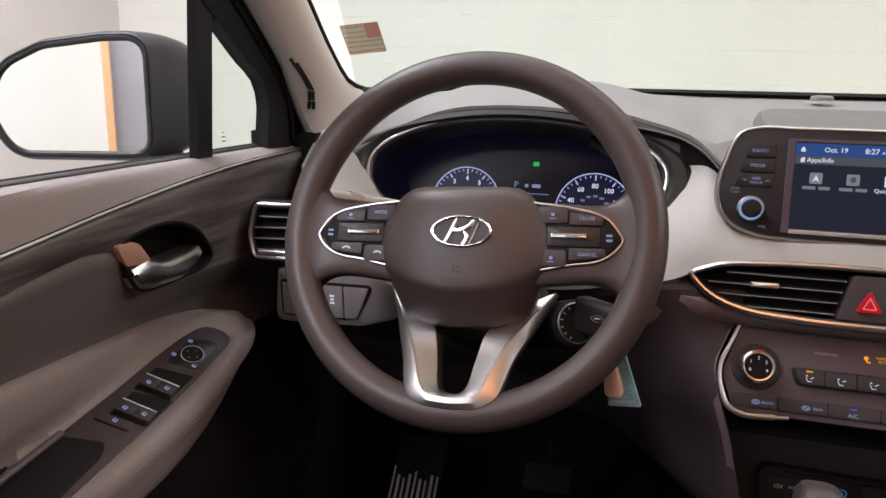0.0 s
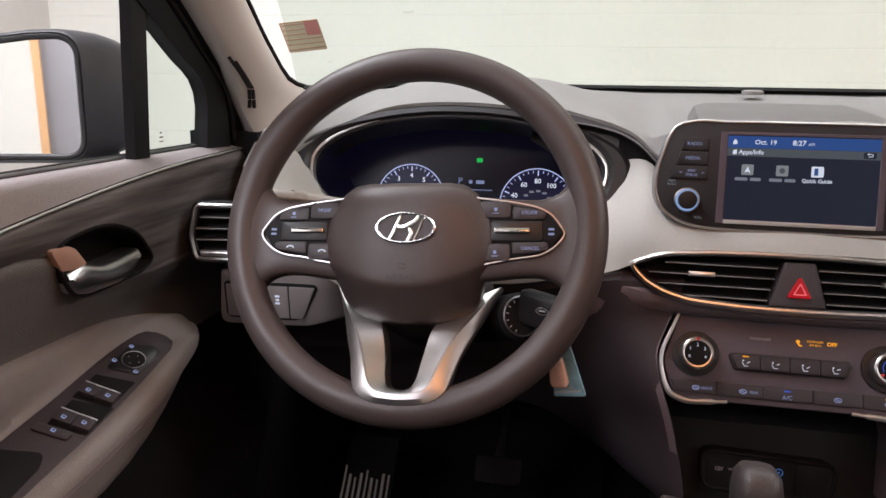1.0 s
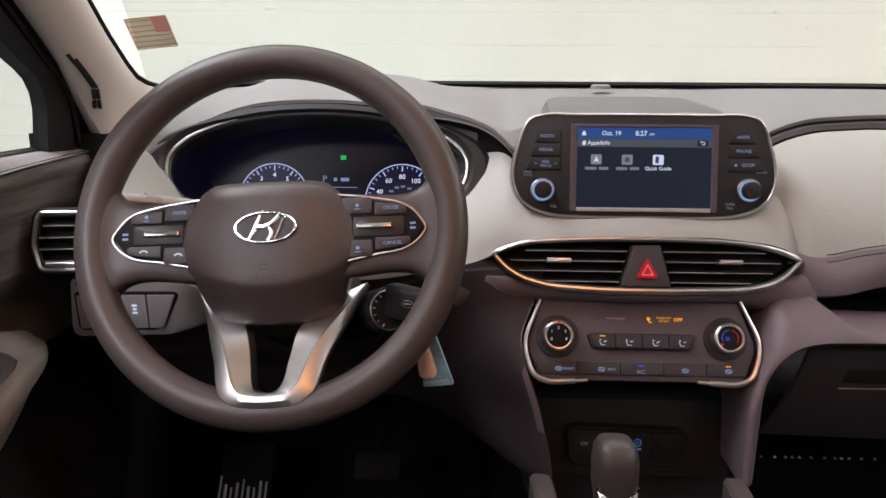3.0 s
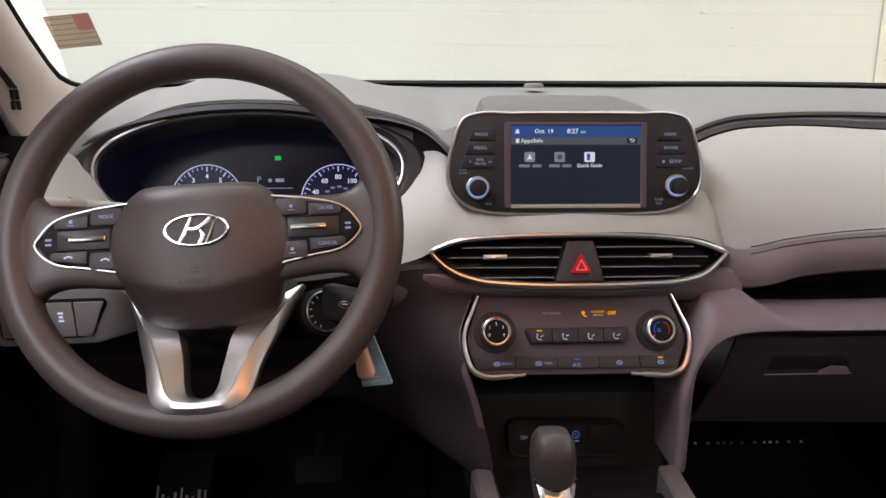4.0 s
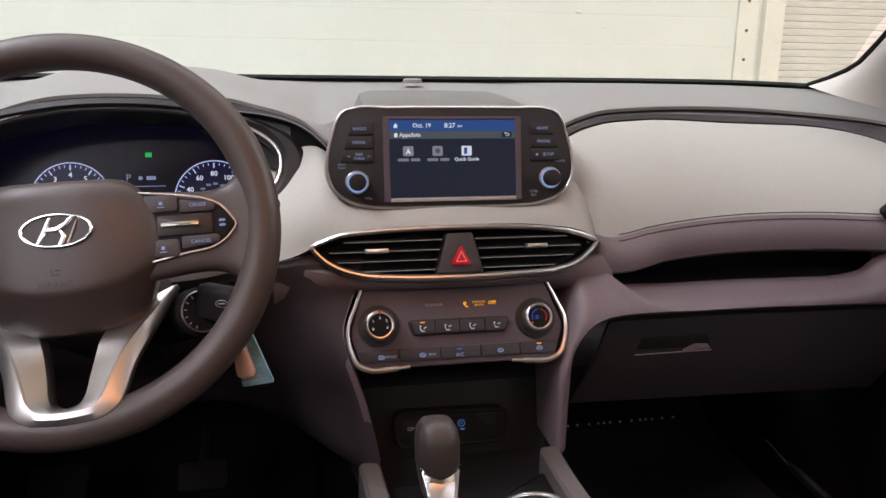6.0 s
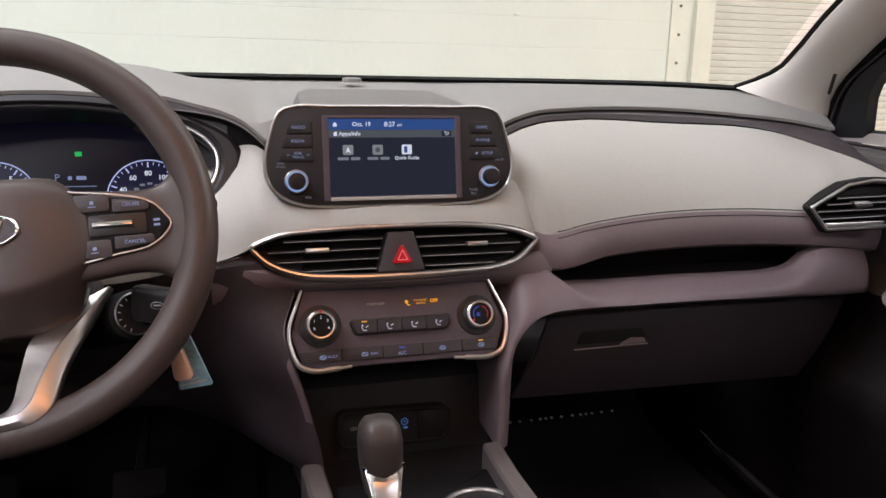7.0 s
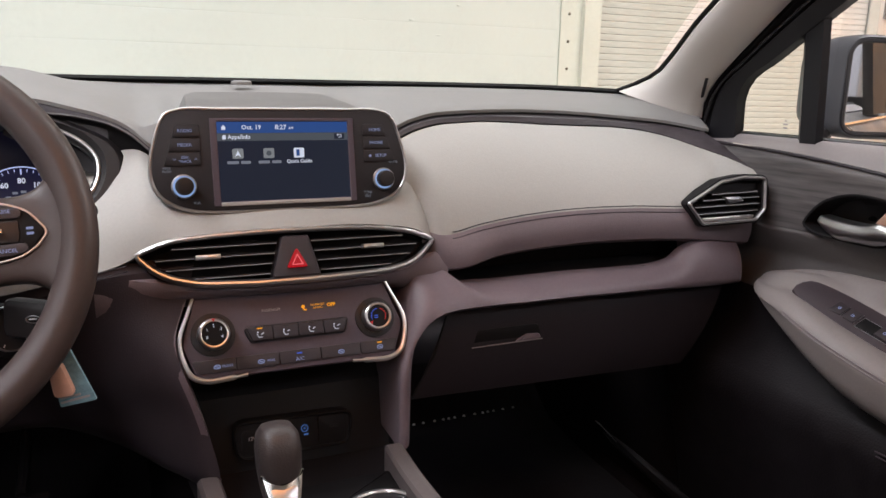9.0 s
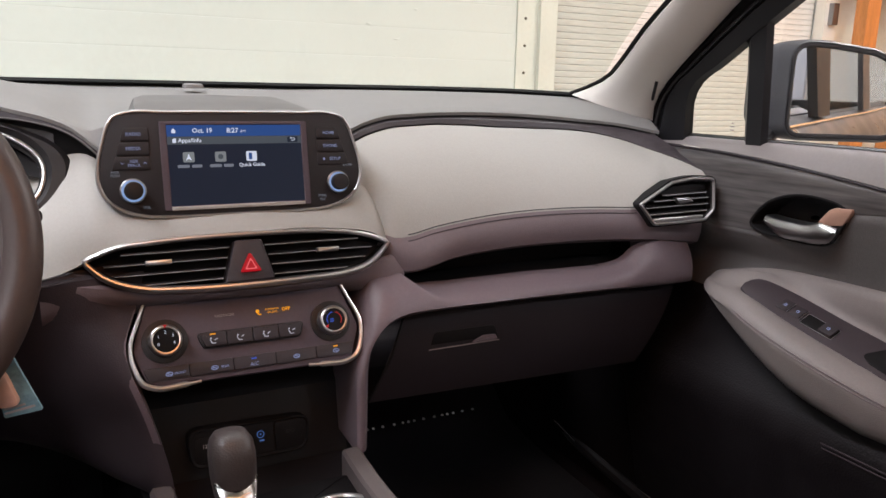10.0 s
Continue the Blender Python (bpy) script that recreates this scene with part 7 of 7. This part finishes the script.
    part("division_bar", loft([[PB(0.390, 1.10), PB(0.370, 1.23), PB(0.350, 1.36)], [tuple(np.array(PB(0.394, 1.10)) + off * 0.8), tuple(np.array(PB(0.374, 1.23)) + off * 0.8), tuple(np.array(PB(0.354, 1.36)) + off * 0.8)],
                               [tuple(np.array(PB(0.420, 1.10)) + off * 0.8), tuple(np.array(PB(0.401, 1.23)) + off * 0.8), tuple(np.array(PB(0.382, 1.34)) + off * 0.8)], [PB(0.431, 1.10), PB(0.412, 1.23), PB(0.393, 1.34)]]), FRAME_BLACK, d, "black division bar", world=True)
    part("frame_bead", tube(0.45 * o_ + 0.55 * i_ + off * 1.5, 0.0022, 0.003, 6), BLACK, d, world=True)
    qg = part("quarter_glass", ([P(0.42, 1.105), P(0.548, 1.105), P(0.54, 1.175), P(0.52, 1.20), P(0.40, 1.27)], [(0, 1, 2, 3, 4)]), GLASS, d, "fixed quarter glass", world=True)
    qg.visible_shadow = False
    part("glass_mark", join(*[prism(box_outline(-w / 2, y, w / 2, y + 0.0016, 0.0003, 1), 0, 0.0002) for w, y in ((0.004, 0.008), (0.008, 0.003), (0.008, -0.002))]), PRINT, d, "small grey glass marking",
         world=True, m=Matrix.Translation((X(1.13) - s * 0.002, 0.452, 1.128 + dz)) @ Matrix(((0, 0, -s, 0), (1 * -s, 0, 0, 0), (0, 1, 0, 0), (0, 0, 0, 1))))
    dg = part("door_glass", ([P(0.396, 1.105), P(-0.6, 1.105), P(-0.6, 1.50), P(0.0, 1.46), P(0.26, 1.335), P(0.36, 1.29)], [(0, 1, 2, 3, 4, 5)]), DOOR_GLASS, d, "clear door window glass", world=True)
    dg.visible_shadow = False
    return d


door(-1), door(1)


# ---- door mirrors ----
def door_mirror(s, at, normal, w, h, label):
    mm = thing("door_mirror", label, "door mirror", at, "door mirrors")
    nz = Vector(normal).normalized()
    ny = Vector((0, 0, 1))
    nx = ny.cross(nz).normalized()
    ny = nz.cross(nx)
    R = Matrix((nx, ny, nz)).transposed().to_4x4()
    inn_s = -1 if s > 0 else 1
    half = [(0.1005, -0.0740, 0.024), (0.1015, 0.0815, 0.034), (0.045, 0.0785, 0.05), (-0.035, 0.0665, 0.06), (-0.097, 0.036, 0.06), (-0.108, -0.030, 0.05), (-0.083, -0.0745, 0.05)]
    o = rounded([(inn_s * x, y, r) for x, y, r in (half if inn_s > 0 else half[::-1])], 9)
    b = inset(o, -0.0085)
    rings = [[(x, y, 0.004) for x, y in inset(o, -0.006)], [(x, y, 0.008) for x, y in b], [(x, y, 0.003) for x, y in inset(o, -0.0115)], [(x, y, -0.004) for x, y in inset(o, -0.013)]]
    for t in (0.12, 0.3, 0.5, 0.7, 0.86, 0.96, 1.0):
        q = math.sqrt(max(0.0, 1 - (0.97 * t) ** 2.4))
        rings.append([(x * (0.25 + 0.75 * q) + inn_s * 0.072 * t ** 0.8, y * (0.2 + 0.8 * q), -0.005 - 0.145 * t) for x, y in inset(o, -0.013)])
    v, f = loft(rings, closed=True)
    part("shell", (v, f + [tuple(range(len(v) - len(o), len(v)))]), PAINT, mm, "dark grey painted mirror shell", m=R)
    part("bezel", frame_ring(inset(o, -0.0085), inset(o, 0.001), 0.0, 0.0085, 0.003), BLACK, mm, "black mirror bezel", m=R)
    part("glass", prism(inset(o, -0.001), 0.0, 0.004), MIRROR, mm, "mirror glass", m=R)
    a = Vector(at)
    foot = Vector((s * 0.80, 0.56, 1.03))
    part("foot", tube(keyed([tuple(foot), tuple(0.5 * (foot + a) + Vector((0, 0.08, -0.04))), tuple(a + Vector((-s * 0.06, 0.10, -0.06)))], 10), 0.022, 0.018, 10), BLACK, mm, "black mirror foot", world=True)
    return mm


door_mirror(-1, (-1.008, 0.55, 1.160), (0.324, -0.946, -0.004), 0.262, 0.165, "dark grey door mirror reflecting the white wall")
door_mirror(1, (1.0925, 0.542, 1.192), (-0.532, -0.847, -0.012), 0.262, 0.165, "dark grey door mirror reflecting the car's flank")

# ---- sticker on the windscreen ----
stick = thing("window_sticker", "small faded flag sticker on the windscreen", "sticker", Matrix(((0.97, -0.106, 0.05, -0.62), (0, -0.55, -0.795, 0.668), (0.09, 0.81, -0.534, 1.2495), (0, 0, 0, 1))))
part("backing", prism(box_outline(-0.029, -0.0235, 0.029, 0.0235, 0.002), -0.0002, 0.0002), STICKER_BASE, stick)
for k in range(6):
    part("stripe", prism(box_outline(-0.027, -0.020 + 0.0075 * k, 0.027 if k < 3 else 0.006, -0.0178 + 0.0075 * k, 0.0003, 1), 0.0004, 0.0007), STICKER_LINE, stick)
part("canton", prism(box_outline(0.007, 0.0005, 0.0275, 0.022, 0.0006), 0.0004, 0.0008), STICKER_RED, stick, "red corner field")
part("edge", frame_ring(box_outline(-0.029, -0.0235, 0.029, 0.0235, 0.002), box_outline(-0.0275, -0.022, 0.0275, 0.022, 0.002), 0.0, 0.0008, 0.0002), STICKER_LINE, stick)

# ---- footwells ----
for s, lab in ((-1, "black rubber floor mat with a ribbed edge under the pedals"), (1, "black rubber floor mat with shiny edge studs")):
    fm = thing("floor_mat", lab, "floor mat", (s * 0.42, 0.75, 0.43), "floor mats")
    part("sheet", loft([[(s * 0.42 + x, y, z) for x in np.linspace(-0.25, 0.25, 9)] for y, z in ((0.2, 0.432), (0.6, 0.434), (0.85, 0.44), (0.97, 0.455), (1.0, 0.474), (1.09, 0.54))], 0.006), MAT_RUBBER if s > 0 else MAT_SHADED, fm, world=True)
    if s > 0:
        # white dots painted as the glints along the mat's front edge
        for k in range(14):
            part("glint_dot", lathe([(0.0034, 0), (0.0030, 0.0024), (0.0014, 0.0038)], 8, Matrix.Translation((0.339 + 0.019 * k + 0.006 * math.sin(5 * k), 1.0, 0.480))), EDGE_GLINT, fm, "white dot standing in for a glint", world=True)
sill = thing("sill_trim", "dark footwell sill trim with a pale line for its sheen", "trim", (0.70, 0.9, 0.43))
part("strip", tube(keyed([(0.748, 0.965, 0.474), (0.742, 0.88, 0.47), (0.728, 0.77, 0.465), (0.715, 0.55, 0.455)], 16), 0.012, 0.012, 8), BLACK, sill, world=True)
# pale tapering line painted as light caught by the sill edge
part("edge_sheen", tube(keyed([(0.733, 0.958, 0.484), (0.728, 0.88, 0.481), (0.715, 0.785, 0.476)], 12), 0.0018, 0.0018, 6, radius=np.linspace(1.4, 0.3, 12)), PRINT, sill, "pale line painted as the edge's sheen", world=True)
ped = thing("brake_pedal", "black brake pedal with ribbed pad", "pedal", panel(-0.335, 0.70, 0.611, 40))
part("pad", prism(box_outline(-0.036, -0.021, 0.036, 0.021, 0.008), -0.008, 0.004, 0.002), MAT_SHADED, ped)
part("arm", tube(keyed([(0, 0.02, -0.004), (0, 0.10, -0.05), (0, 0.22, -0.06)], 10), 0.008, n=8), BLACK, ped)
acc = thing("foot_rest", "shiny ribbed pedal pad on the floor", "pedal", panel(-0.552, 0.74, 0.578, 45))
part("pad", prism(box_outline(-0.042, -0.09, 0.042, 0.045, 0.008), -0.012, 0.0, 0.002), RUBBER, acc)
# ribs of uneven length, their glints put into the grey colour
for k in range(9):
    y0, y1 = -0.085 + 0.012 * math.sin(3.1 * k), -0.012 - 0.018 * abs(math.sin(2.3 * k))
    part("rib", tube(keyed([(-0.037 + 0.0092 * k, y0, 0.001), (-0.036 + 0.0092 * k, 0.5 * (y0 + y1), 0.0018), (-0.0375 + 0.0092 * k, y1, 0.001)], 5), 0.0016 + 0.0007 * (k % 2), n=6), PRINT, acc, "grey rib painted as a glint")
